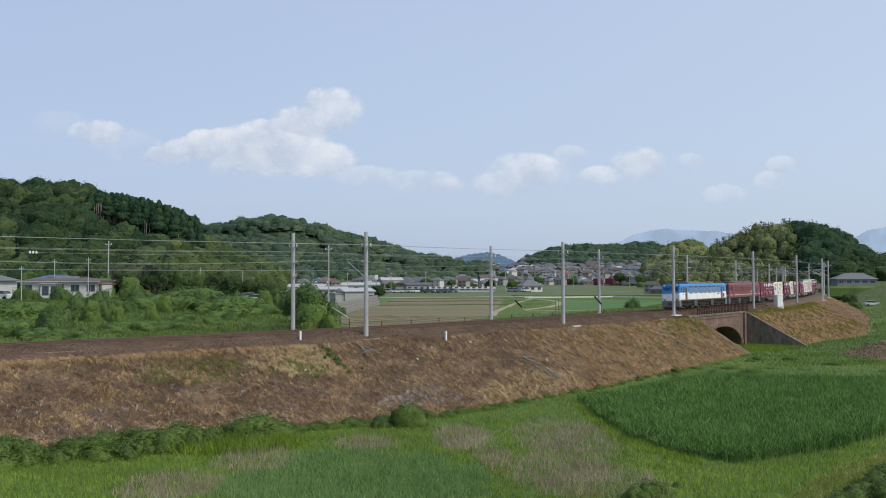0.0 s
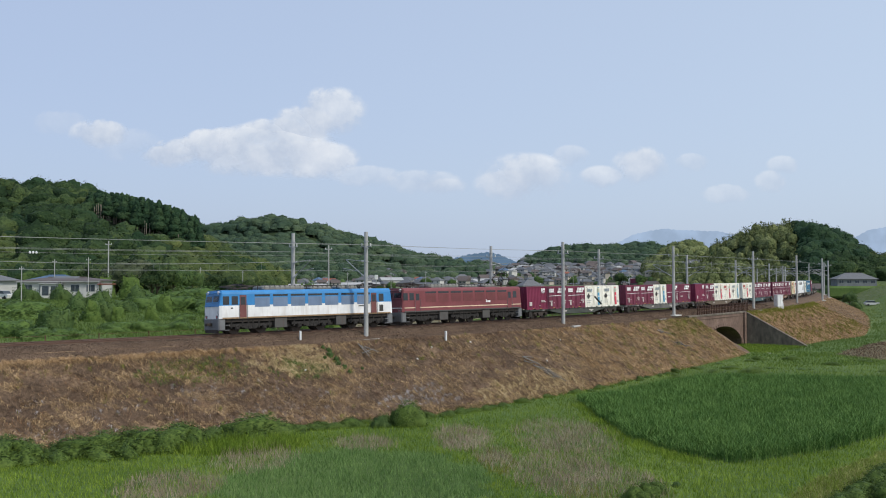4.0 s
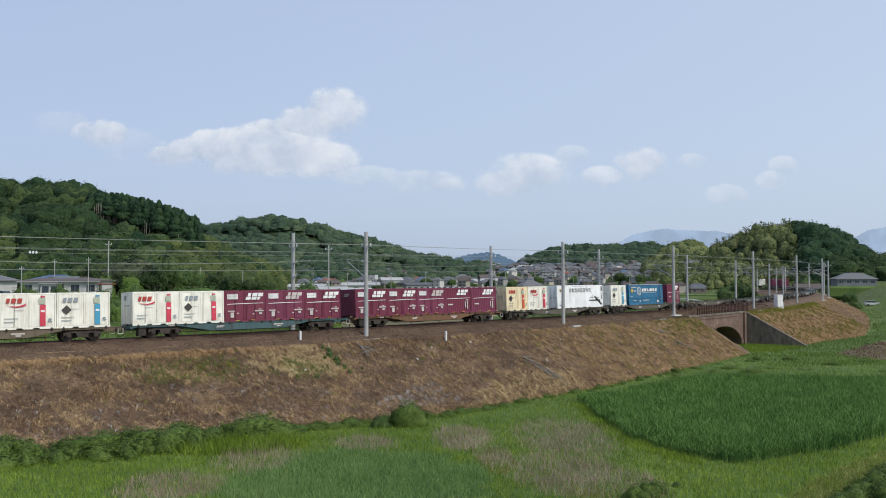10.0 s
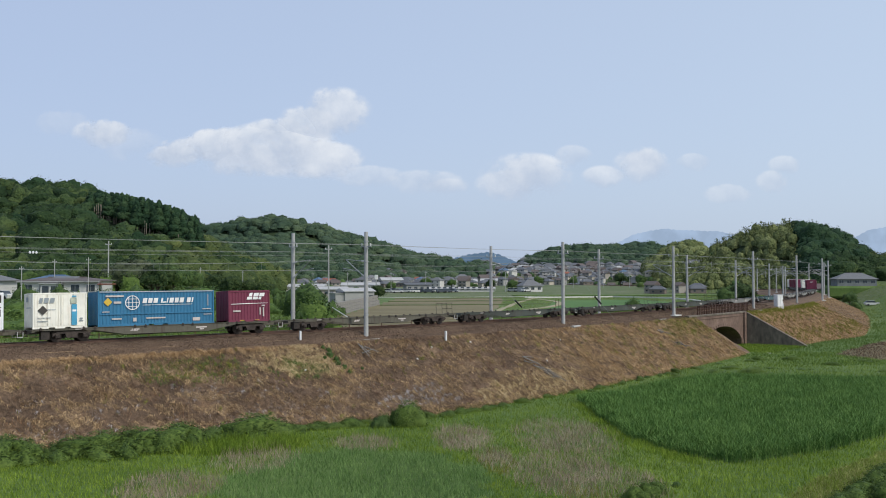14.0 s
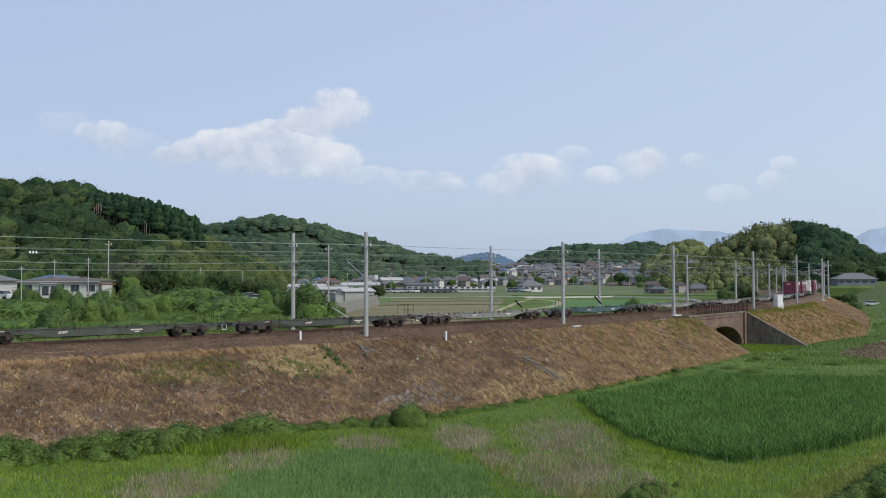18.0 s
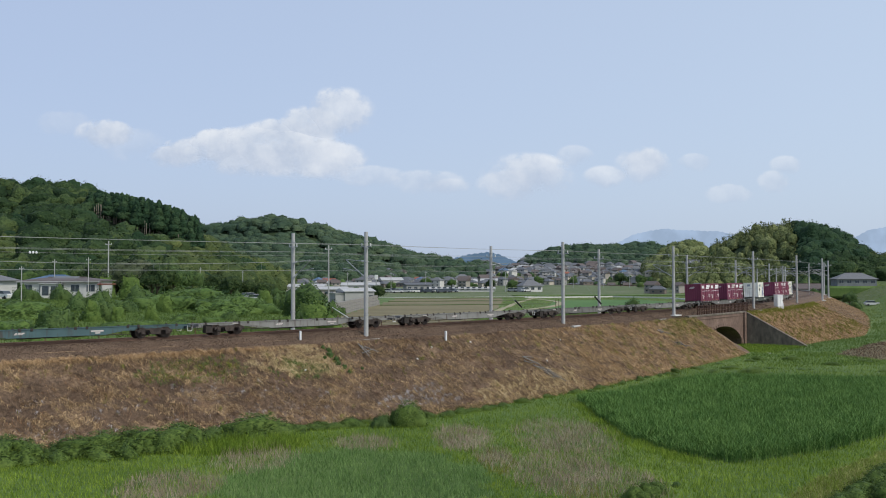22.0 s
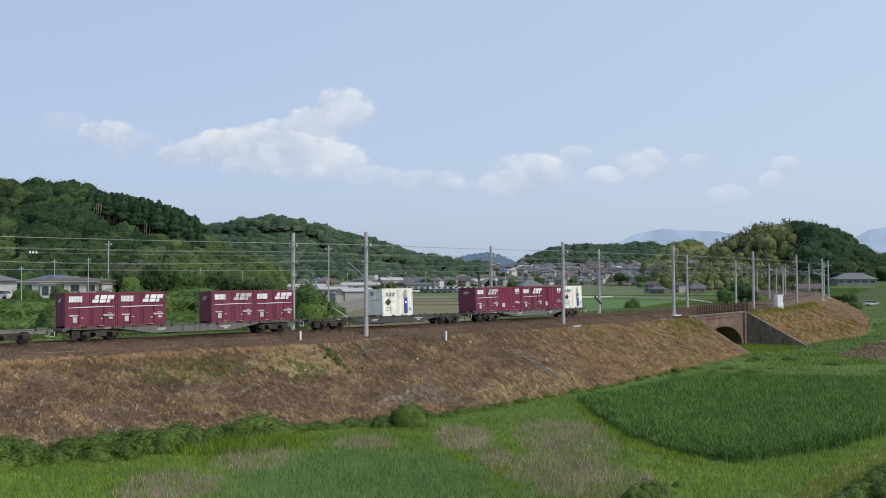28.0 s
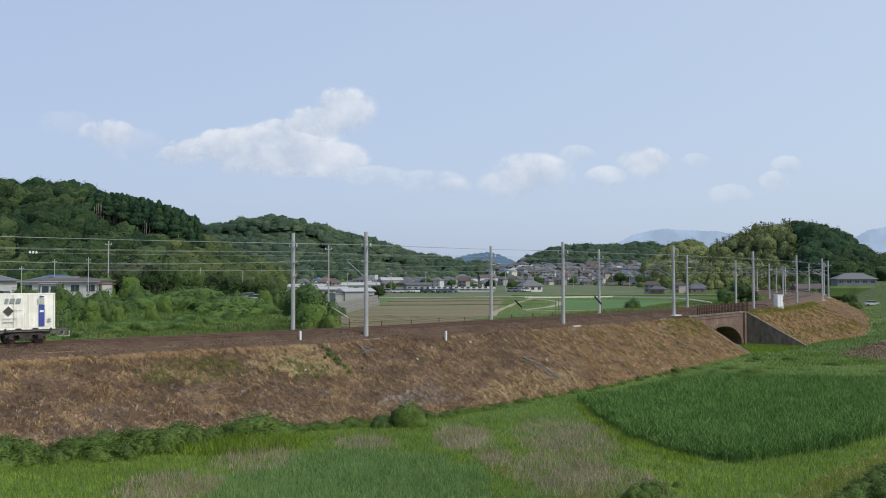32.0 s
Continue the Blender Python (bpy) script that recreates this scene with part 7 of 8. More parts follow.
# loose ballast stones along the shoulders
def stones(n, seed, lat0, lat1, q0, q1, label):
    r = np.random.default_rng(seed)
    q, lat = r.uniform(q0, q1, n), r.uniform(lat0, lat1, n)
    z = np.where(lat > 1.2, np.interp(lat, (1.2, 2.2, 3.3, 3.9), (-0.24, -0.27, -0.72, -0.98)), np.where(lat > -6, canted(lat) - 0.15, np.interp(lat, (-8.2, -7.1, -6.0), (-1.3, -1.05, -0.53)))) + 0.015
    P = tkv(q, lat, z)
    nr = r.normal(0, 0.5, (n, 3)) + np.array([0, 0, 1.0])
    nr /= np.linalg.norm(nr, axis=1)[:, None]
    v = quads_at(P, nr, np.full(n, 0.036), r)
    tagged(raw_mesh("ballast_stones", v, quad_faces(len(v)), mat("loose_stone", (0.06, 0.039, 0.026), (0.25, 0.175, 0.12), 0.4, 0.95, 0, 0, 9.0, (0.14, 0.094, 0.063), per_piece=0.5)), label, "ballast", kind="stuff")


stones(110000, 95, 1.0, 4.0, -26, 110, "loose brown ballast stones on the shoulder")
stones(40000, 96, -7.4, 1.0, -26, 110, "loose brown ballast stones between the rails")

# garden trees between the houses
gt = []
rg = np.random.default_rng(97)
for b0, b1, d0, d1, n in ((-90, 60, 415, 600, 40), (45, 96, 540, 850, 30), (92, 240, 490, 700, 70), (225, 312, 385, 450, 30), (-235, -90, 330, 470, 50), (320, 440, 300, 330, 20)):
    d = rg.uniform(d0, d1, n)
    gt.append(np.stack([rg.uniform(b0, b1, n) / 1000 * d, d], -1))
forest("garden_trees", np.concatenate(gt), 3.0, 3.6, P_BROAD_FAR, L_DARK, "dark garden trees between the village houses", 98)


# ---- houses, village, fields, vehicles ----
# brown and beige walls and slate roofs greyed to carry distance haze
M_WALLS = [mat("wall_" + n, [v * 0.8 for v in c], c, 0.6, 0.85, 0, 0.1) for n, c in (("white", (0.64, 0.63, 0.60)), ("cream", (0.55, 0.50, 0.42)), ("grey", (0.36, 0.36, 0.35)), ("brown", (0.19, 0.165, 0.14)), ("beige", (0.38, 0.355, 0.31)))]
M_ROOFS = [mat("roof_" + n, [v * 0.7 for v in c], c, 1.2, 0.7, 0, 0.4, 8.0) for n, c in (("slate", (0.13, 0.138, 0.15)), ("tile_grey", (0.17, 0.175, 0.18)), ("brown", (0.13, 0.105, 0.095)), ("blue", (0.10, 0.17, 0.27)), ("red", (0.34, 0.12, 0.08)), ("pale", (0.48, 0.48, 0.47)))]
M_PANE = mat("window_glass", (0.03, 0.04, 0.05), (0.07, 0.085, 0.10), 2, 0.15, 0, 0, spec=0.6)


def roof_mesh(w, d, z, h, eave, hip):
    bm = bmesh.new()
    W, D = w / 2 + eave, d / 2 + eave
    k = (W - D * 0.9) if hip else W
    k = max(k, 0.3)
    lo = [bm.verts.new(p) for p in ((-W, -D, z), (W, -D, z), (W, D, z), (-W, D, z))]
    up = [bm.verts.new(p) for p in ((-W, -D, z + 0.16), (W, -D, z + 0.16), (W, D, z + 0.16), (-W, D, z + 0.16))]
    r0, r1 = bm.verts.new((-k, 0, z + 0.16 + h)), bm.verts.new((k, 0, z + 0.16 + h))
    bm.faces.new(lo[::-1])
    for i in range(4):
        bm.faces.new((lo[i], lo[(i + 1) % 4], up[(i + 1) % 4], up[i]))
    bm.faces.new((up[0], up[1], r1, r0)), bm.faces.new((up[2], up[3], r0, r1))
    bm.faces.new((up[1], up[2], r1)), bm.faces.new((up[3], up[0], r0))
    return bm


def house(w, d, h, wall, roof, storeys=1, hip=True, label="", pitch=0.36, name="house", near=True):
    e = bpy.data.objects.new(name, None)
    scene.collection.objects.link(e)
    part("wall", boxes((-w / 2, w / 2, -d / 2, d / 2, -1.2, h)), wall, e)
    r = part("roof", roof_mesh(w, d, h, d * pitch, 0.6, hip), roof, e)
    if near:
        part("ridge_cap", boxes((-(w / 2 - d * 0.45 if hip else w / 2 + 0.6), (w / 2 - d * 0.45 if hip else w / 2 + 0.6), -0.16, 0.16, h + 0.12 + d * pitch, h + 0.3 + d * pitch)) if w > d else tube(bmesh.new(), (0, 0, h + d * pitch), (0, 0, h + d * pitch + 0.3), 0.15), roof, r)
    if storeys > 1:
        part("lower_roof", boxes((-w / 2 - 0.3, w / 2 * 0.3, -d / 2 - 1.3, -d / 2 + 0.2, h * 0.48, h * 0.48 + 0.14)), roof, e)
    n = max(2, int(w / 2.6)) if near else 2
    for s in range(storeys):
        z = 0.9 + s * 2.7
        for i in range(n):
            x = -w / 2 + (i + 0.5) * w / n
            wd = part("window", boxes((x - 0.75, x + 0.75, -d / 2 - 0.03, -d / 2 + 0.05, z, z + 1.2)), M_PANE, e)
            if near:
                part("window_frame", boxes((x - 0.82, x + 0.82, -d / 2 - 0.06, -d / 2 - 0.005, z - 0.08, z), (x - 0.03, x + 0.03, -d / 2 - 0.06, -d / 2 - 0.005, z, z + 1.2), (x - 0.82, x + 0.82, -d / 2 - 0.06, -d / 2 - 0.005, z + 1.2, z + 1.27)), M_GALV, wd)
    return tagged(e, label, "house", "village houses")


def stand(ob, bearing, dist, turn=0.0, dz=0.0, s=1.0):
    x, y = at_px(bearing, dist)
    ob.matrix_world = Matrix.LocRotScale((x, y, gz(x, y) + dz), Euler((0, 0, turn)), (s, s, s))
    return ob


KINDS = [
    house(9, 7, 2.9, M_WALLS[1], M_ROOFS[0], 1, True, "single-storey cream house with a slate hip roof", near=False),
    house(10, 7.5, 5.4, M_WALLS[0], M_ROOFS[1], 2, True, "two-storey white house with a grey tile roof", near=False),
    house(8, 7, 5.3, M_WALLS[4], M_ROOFS[2], 2, False, "two-storey beige house with a brown gable roof", near=False),
    house(11, 7, 3.0, M_WALLS[3], M_ROOFS[0], 1, True, "low brown wooden house with a slate roof", near=False),
    house(9, 6.5, 5.2, M_WALLS[2], M_ROOFS[0], 2, True, "two-storey grey house with a slate roof", near=False),
    house(14, 9, 4.2, M_WALLS[0], M_ROOFS[5], 1, False, "long white shed with a pale metal roof", 0.2, near=False),
    house(8.5, 7, 5.2, M_WALLS[0], M_ROOFS[3], 2, True, "white two-storey house with a blue roof", near=False),
    house(8.5, 7, 2.9, M_WALLS[1], M_ROOFS[4], 1, False, "small house with a red tiled roof", near=False)]
for i, (b, d) in enumerate(((-12, 440), (22, 450), (48, 470), (85, 560), (128, 520), (-60, 430), (70, 620), (-132, 430))):
    stand(KINDS[i], b, d, 0.3 * (i % 3) - 0.3, 0, 0.75)
hr = random.Random(17)
spots, sites = [], []
for b0, b1, d0, d1, n in ((-85, 60, 410, 600, 92), (45, 96, 520, 900, 72), (40, 104, 470, 560, 22), (92, 240, 480, 720, 170), (236, 300, 312, 324, 7), (-235, -90, 380, 470, 34)):
    tries = 0
    while n and tries < 2500:
        tries += 1
        d = hr.uniform(d0, d1)
        b = hr.uniform(b0, b1)
        x, y = at_px(b, d)
        if all(abs(x - u) > 5.6 or abs(y - v) > 7.5 for u, v in spots):
            spots.append((x, y))
            n -= 1
            k = hr.choices(range(8), (4, 2.6, 4, 5.5, 5.5, 0.8, 0.5, 0.4))[0]
            s = hr.uniform(0.6, 0.85)
            sites.append((y, k, Matrix.LocRotScale((x, y, gz(x, y) + 0.1), Euler((0, 0, hr.uniform(-1.2, 1.2))), (s, s, s))))


def far_houses(rows):
    """The remotest houses of the village, joined."""
    verts, faces, slots, mats = [], [], [], []
    for _, k, m in rows:
        for ch in KINDS[k].children:
            w, n = m @ ch.matrix_basis, len(verts)
            material = ch.data.materials[0]
            if material not in mats:
                mats.append(material)
            verts += [tuple(w @ v.co) for v in ch.data.vertices]
            for p in ch.data.polygons:
                faces.append([n + j for j in p.vertices])
                slots.append(mats.index(material))
    me = bpy.data.meshes.new("far_houses")
    me.from_pydata(verts, [], faces)
    for material in mats:
        me.materials.append(material)
    me.polygons.foreach_set("material_index", slots)
    tagged(new("far_houses", me), "crowded small houses with dark roofs at the far end of the village", "houses", kind="stuff")


sites.sort(key=lambda row: row[0])
for _, k, m in sites[:270]:
    copy_thing(KINDS[k], m)
far_houses(sites[270:])


def left_house():
    """The long low house behind the waste ground."""
    e = house(14.2, 8, 2.75, M_WALLS[0], M_ROOFS[2], 1, True, "long low white house with a grey hip roof", 0.075)
    part("porch_wall", boxes((-2.9, 0.4, -5.4, -4.02, -1.0, 2.3)), M_WALLS[0], e)
    part("porch_roof", boxes((-3.2, 0.7, -5.8, -4.0, 2.3, 2.45)), M_ROOFS[5], e)
    part("porch_window", boxes((-2.6, -1.4, -5.44, -5.38, 0.2, 1.9), (-1.0, 0.1, -5.44, -5.38, 0.6, 1.9)), M_PANE, e)
    part("eaves_board", boxes((-7.6, 7.6, -4.66, -4.6, 2.6, 2.85)), M_WALLS[2], e)
    part("gable", roof_mesh(4, 5, 2.8, 0.75, 0.3, False), M_ROOFS[1], e)
    stand(e, -433, 165, 0.06, 0.5)
    f = house(9, 7, 2.9, M_WALLS[0], M_ROOFS[1], 1, True, "low white house at the hedge", 0.2)
    stand(f, -528, 168, 0.0, 0.4)
    g = house(9, 6, 2.9, M_WALLS[2], M_ROOFS[3], 1, True, "house with a faded blue roof", 0.16)
    stand(g, -445, 186, 0.0, 0.4)
    a = bpy.data.objects.new("red_awning", None)
    scene.collection.objects.link(a)
    part("canopy", boxes((-1.4, 1.4, -1, 1, 2.1, 2.3), bevel=0.05), M_ROOFS[4], a)
    for x in (-1.2, 1.2):
        part("post", tube(bmesh.new(), (x, -0.8, -0.8), (x, -0.8, 2.1), 0.05, seg=6), M_GALV, a)
    tagged(a, "small red awning beside the house", "awning")
    stand(a, -388, 162, 0, 0.5)


left_house()


M_BLOCKS = mat("weathered_block", (0.17, 0.16, 0.14), (0.36, 0.345, 0.31), 0.6, 0.9, 0, 0.3)


def grey_works():
    e = bpy.data.objects.new("workshop", None)
    scene.collection.objects.link(e)
    g = M_WALLS[2]
    part("wall", boxes((-5, 5, -4, 4, -1.5, 3.2)), g, e)
    part("roof", roof_mesh(10, 8, 3.2, 1.0, 0.5, False), M_ROOFS[5], e)
    for x in (1.4, 3.2):
        w = part("window", boxes((x, x + 1.5, -4.05, -3.95, 0.8, 2.0)), M_PANE, e)
        part("window_frame", boxes((x - 0.06, x + 1.56, -4.08, -4.02, 0.72, 0.8)), M_GALV, w)
    part("lean_to", boxes((-8, -5, -3.4, 3.4, -1.5, 2.7)), g, e)
    part("lean_to_roof", boxes((-8.3, -4.98, -3.8, 3.8, 2.7, 2.85)), M_ROOFS[5], e)
    tagged(e, "grey workshop building with a pale metal roof", "workshop")
    stand(e, -101, 232, 0.45, 0.2, 0.82)
    w = bpy.data.objects.new("retaining_wall", None)
    scene.collection.objects.link(w)
    tagged(w, "sloping concrete block retaining wall", "retaining wall")
    a, b = Vector((-18.5, 152, 0)), Vector((-15.5, 214, 0))
    for i in range(22):
        for j in range(4):
            p = a.lerp(b, (i + 0.5 * (j % 2)) / 22.5)
            bm = boxes((-1.36, 1.36, -0.2, 0.2, 0.02, 0.60), bevel=0.02)
            o = part("block", bm, M_BLOCKS, w)
            o.matrix_world = pose(p.x - 0.22 * j, p.y, -2.6 + 0.62 * j, 0, 0, math.degrees(math.atan2(b.y - a.y, b.x - a.x)))
    r = bpy.data.objects.new("white_guard_pipe", None)
    scene.collection.objects.link(r)
    part("pipe", tube(bmesh.new(), (-17.9, 140, -0.4), (-13.2, 122, -1.25), 0.06, seg=8), M_OFFWHITE, r)
    part("foot", tube(bmesh.new(), (-13.2, 122, -3.0), (-13.2, 122, -1.2), 0.06, seg=8), M_RUST, r)
    part("foot", tube(bmesh.new(), (-17.9, 140, -2.6), (-17.9, 140, -0.38), 0.06, seg=8), M_RUST, r)
    tagged(r, "sloping white guard pipe beside the bush", "guard rail")


grey_works()


M_DARKWALL = mat("dark_plaster", (0.13, 0.145, 0.15), (0.22, 0.235, 0.24), 0.6, 0.85, 0, 0.1)


def big_sheds():
    for b, d, w, dd, h, m, rf, lab in ((-95, 344, 20, 12, 3.6, 0, 5, "wide white store building with a flat roof"), (-160, 330, 22, 12, 3.4, 0, 5, "long pale warehouse with a metal roof"), (-130, 300, 16, 10, 3.0, 4, 5, "pale shed with a broad metal roof"), (22, 348, 30, 5, 1.2, 0, 5, "long low white greenhouse shed"), (100, 346, 9.5, 8, 2.6, 0, 1, "lone house with a grey hip roof"), (-30, 352, 12, 8, 3.0, 2, 0, "grey house by the car park")):
        e = house(w, dd, h, M_WALLS[m], M_ROOFS[rf], 1, lab.startswith("lone"), lab, 0.36 if lab.startswith("lone") else 0.12)
        stand(e, b, d, 0.0 if w > 12 else 0.25, 0.1, 0.72 if 12 < w < 25 else 0.85)
    s = bpy.data.objects.new("sign_tower", None)
    scene.collection.objects.link(s)
    part("column", tube(bmesh.new(), (0, 0, -1), (0, 0, 5.5), 0.2, seg=8), M_GALV, s)
    part("board", boxes((-0.7, 0.7, -0.2, 0.2, 5.2, 7.0), bevel=0.05), M_OFFWHITE, s)
    tagged(s, "tall white roadside sign tower", "sign")
    stand(s, -77, 338, 0.1)
    e = house(15, 9.5, 2.5, M_DARKWALL, M_ROOFS[1], 1, True, "broad dark-roofed house beyond the bend", 0.26)
    stand(e, 473, 312, -0.15, 1.9, 0.88)
    t = mesh_ob("terrace", boxes((-11, 12, -8.5, 8, -2.5, 1.75), bevel=0.7), M_FIELD)
    tagged(t, "grassy raised terrace under the house", "terrace", kind="structure")
    stand(t, 473, 312, -0.15)
    e = house(9, 7, 2.8, M_WALLS[0], M_ROOFS[2], 1, False, "pale house with a brown roof beyond the line", 0.25)
    stand(e, 420, 318, -0.1, 1.4)
    e = house(8, 7, 3.0, M_WALLS[3], M_ROOFS[0], 1, False, "dark gabled house beyond the line", 0.5)
    stand(e, 292, 398, 0.4, 0.4)


big_sheds()


# -- parked cars --
M_TYRE = mat("tyre", (0.012, 0.012, 0.012), (0.03, 0.03, 0.03), 5, 0.9, 0, 0.1)


def parked_car(col, label):
    e = bpy.data.objects.new("car", None)
    scene.collection.objects.link(e)
    m = paint("car_" + label.split()[0], col, 0.25, 0.05, 0.5)
    pts = [(-2.1, 0.35), (2.1, 0.35), (2.15, 0.8), (1.9, 0.95), (-2.0, 1.0), (-2.15, 0.8)]
    part("body", prism(bmesh.new(), pts, -0.83, 0.83), m, e)
    part("cabin", prism(bmesh.new(), [(-1.9, 0.98), (1.1, 0.93), (0.5, 1.48), (-1.55, 1.5)], -0.72, 0.72), M_PANE, e)
    part("roof", boxes((-1.55, 0.5, -0.72, 0.72, 1.48, 1.54), bevel=0.02), m, e)
    for x in (-1.35, 1.35):
        for y in (-0.84, 0.66):
            part("wheel", tube(bmesh.new(), (x, y, 0.32), (x, y + 0.18, 0.32), 0.32, seg=14), M_TYRE, e)
    for y in (-0.6, 0.6):
        part("headlight", boxes((2.1, 2.17, y - 0.15, y + 0.15, 0.65, 0.78)), M_LAMP, e)
    return tagged(e, label, "car", "parked cars")


CARS = [parked_car((0.62, 0.62, 0.62), "white parked family car"), parked_car((0.06, 0.07, 0.09), "dark parked family car"), parked_car((0.32, 0.34, 0.36), "silver parked family car")]
for i, (b, d) in enumerate(((-30, 338), (-2, 336), (-50, 340))):
    stand(CARS[i], b, d, 0.3)
for i, (b, d, k) in enumerate(((-62, 338, 0), (-56, 344, 1), (-44, 338, 2), (-38, 340, 0), (-24, 338, 1), (-16, 336, 1), (-9, 338, 0), (5, 338, 1), (12, 340, 2), (-52, 334, 0), (86, 350, 0), (96, 342, 0), (80, 346, 2), (-213, 178, 0), (-205, 180, 0), (-222, 182, 2), (-506, 160, 0), (494, 262, 0))):
    stand(copy_thing(CARS[k], Matrix()), b, d, 0.4 * (i % 4) - 0.5)


# -- utility poles --
def utility_pole(h, label="thin grey utility pole with a crossarm"):
    e = bpy.data.objects.new("utility_pole", None)
    scene.collection.objects.link(e)
    part("pole", tube(bmesh.new(), (0, 0, -1), (0, 0, h), 0.125, 0.085, seg=8), M_POLE, e)
    part("crossarm", boxes((-0.5, 0.5, -0.04, 0.04, h - 0.6, h - 0.5)), M_GALV, e)
    for x in (-0.42, 0.42):
        part("insulator", tube(bmesh.new(), (x, 0, h - 0.5), (x, 0, h - 0.34), 0.04, seg=6), M_INSUL, e)
    return tagged(e, label, "utility pole", "utility poles")


up = utility_pole(9.0)
stand(up, -386, 182, 0.3, 0, 1.28)
for b, d, s in ((-409, 160, 0.85), (-448, 175, 0.85), (-486, 112, 0.62), (-280, 205, 0.75), (-231, 230, 0.8), (-132, 165, 1.40), (-110, 300, 0.9), (-60, 330, 0.9), (-20, 350, 0.9), (60, 360, 0.9), (72, 345, 1.0), (150, 390, 0.9), (185, 400, 0.9), (215, 395, 0.9), (250, 380, 0.9), (280, 360, 0.85), (310, 352, 0.8), (330, 350, 0.85), (350, 345, 0.8), (372, 340, 0.8), (395, 335, 0.8), (262, 385, 0.9), (-150, 310, 0.9)):
    stand(copy_thing(up, Matrix()), b, d, 0.2, 0, s)


# -- field edges: concrete channel, farm tracks --
def strip(name, pts, w, h, m, label, category):
    bm = bmesh.new()
    for (x0, y0), (x1, y1) in zip(pts[:-1], pts[1:]):
        a, b = Vector((x0, y0, 0)), Vector((x1, y1, 0))
        d = (b - a).normalized()
        nrm = Vector((-d.y, d.x, 0)) * w / 2
        n = max(1, int((b - a).length / 6))
        for i in range(n):
            p, q = a.lerp(b, i / n), a.lerp(b, (i + 1) / n)
            c = [p - nrm, q - nrm, q + nrm, p + nrm]
            lo = [bm.verts.new((v.x, v.y, gz(v.x, v.y) - 0.3)) for v in c]
            hi = [bm.verts.new((v.x, v.y, gz(v.x, v.y) + h)) for v in c]
            bm.faces.new(hi)
            for j in range(4):
                bm.faces.new((lo[j], lo[(j + 1) % 4], hi[(j + 1) % 4], hi[j]))
    return tagged(mesh_ob(name, bm, m), label, category, kind="structure")


M_TRACK = mat("farm_track", (0.22, 0.20, 0.12), (0.38, 0.34, 0.22), 0.4, 0.95, 0, 0.3, 3.0)
M_RIDGE = mat("ridge_soil", (0.085, 0.075, 0.035), (0.16, 0.14, 0.07), 0.3, 0.95, 0, 0.3, 3.0)
strip("field_channel", [(25, 266), (54, 276), (66, 262), (68, 236), (66, 214)], 0.5, 0.4, M_PALE, "pale concrete irrigation channel round the fields", "channel")
strip("farm_track", [(8.6, 152), (10.2, 168), (13.6, 190), (19, 222), (26, 256)], 1.3, 0.08, M_TRACK, "dry grassy farm track between fields", "track")
strip("farm_track", [(16, 174), (21, 186), (27.5, 206), (30.5, 226), (29, 246), (26, 262)], 1.6, 0.08, M_TRACK, "dry grassy farm track between fields", "track")
strip("farm_track", [(16, 170), (30, 174), (46, 182), (62, 206)], 1.0, 0.08, M_TRACK, "dry grassy farm track beside the line", "track")
strip("field_road", [(-24, 282), (24, 284), (60, 300)], 3.0, 0.06, M_CONCRETE, "pale road along the far field edge", "road")
strip("grass_bank", [(24, 296), (62, 296), (100, 290)], 12.0, 0.3, M_FIELD, "grassy bank below the village", "bank")
for i in range(11):
    row = [tk(q, -(21 + 3.2 * i), 0) for q in range(4, 76, 4)]
    row = [(p.x, p.y) for p in row]
    keep_row = inside(np.array([p[0] for p in row]), np.array([p[1] for p in row]), PADDY)
    row = [p for p, ok in zip(row, keep_row) if ok]
    if len(row) > 1:
        strip("plough_ridge", row, 0.5, 0.05, M_RIDGE, "low ridge of dry paddy soil", "ridge")
for y in (206, 236, 262):
    strip("field_bund", [(-15, y), (26, y + 4)], 1.0, 0.16, M_VILLAGE, "low grassy bund between paddies", "bund")


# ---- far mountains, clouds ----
# unlit backdrop colour that glows, mottled by noise
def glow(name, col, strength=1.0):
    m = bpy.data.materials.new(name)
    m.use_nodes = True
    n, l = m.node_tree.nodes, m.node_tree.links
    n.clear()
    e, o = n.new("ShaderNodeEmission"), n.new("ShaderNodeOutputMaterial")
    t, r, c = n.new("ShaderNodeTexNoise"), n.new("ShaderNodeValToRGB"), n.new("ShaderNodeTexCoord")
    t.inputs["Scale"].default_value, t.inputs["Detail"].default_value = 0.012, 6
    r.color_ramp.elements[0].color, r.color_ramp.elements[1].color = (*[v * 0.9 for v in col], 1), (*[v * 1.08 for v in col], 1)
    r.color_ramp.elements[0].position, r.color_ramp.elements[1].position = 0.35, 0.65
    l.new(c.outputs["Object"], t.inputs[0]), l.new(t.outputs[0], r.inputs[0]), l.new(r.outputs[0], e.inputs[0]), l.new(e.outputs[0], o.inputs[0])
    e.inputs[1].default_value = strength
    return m


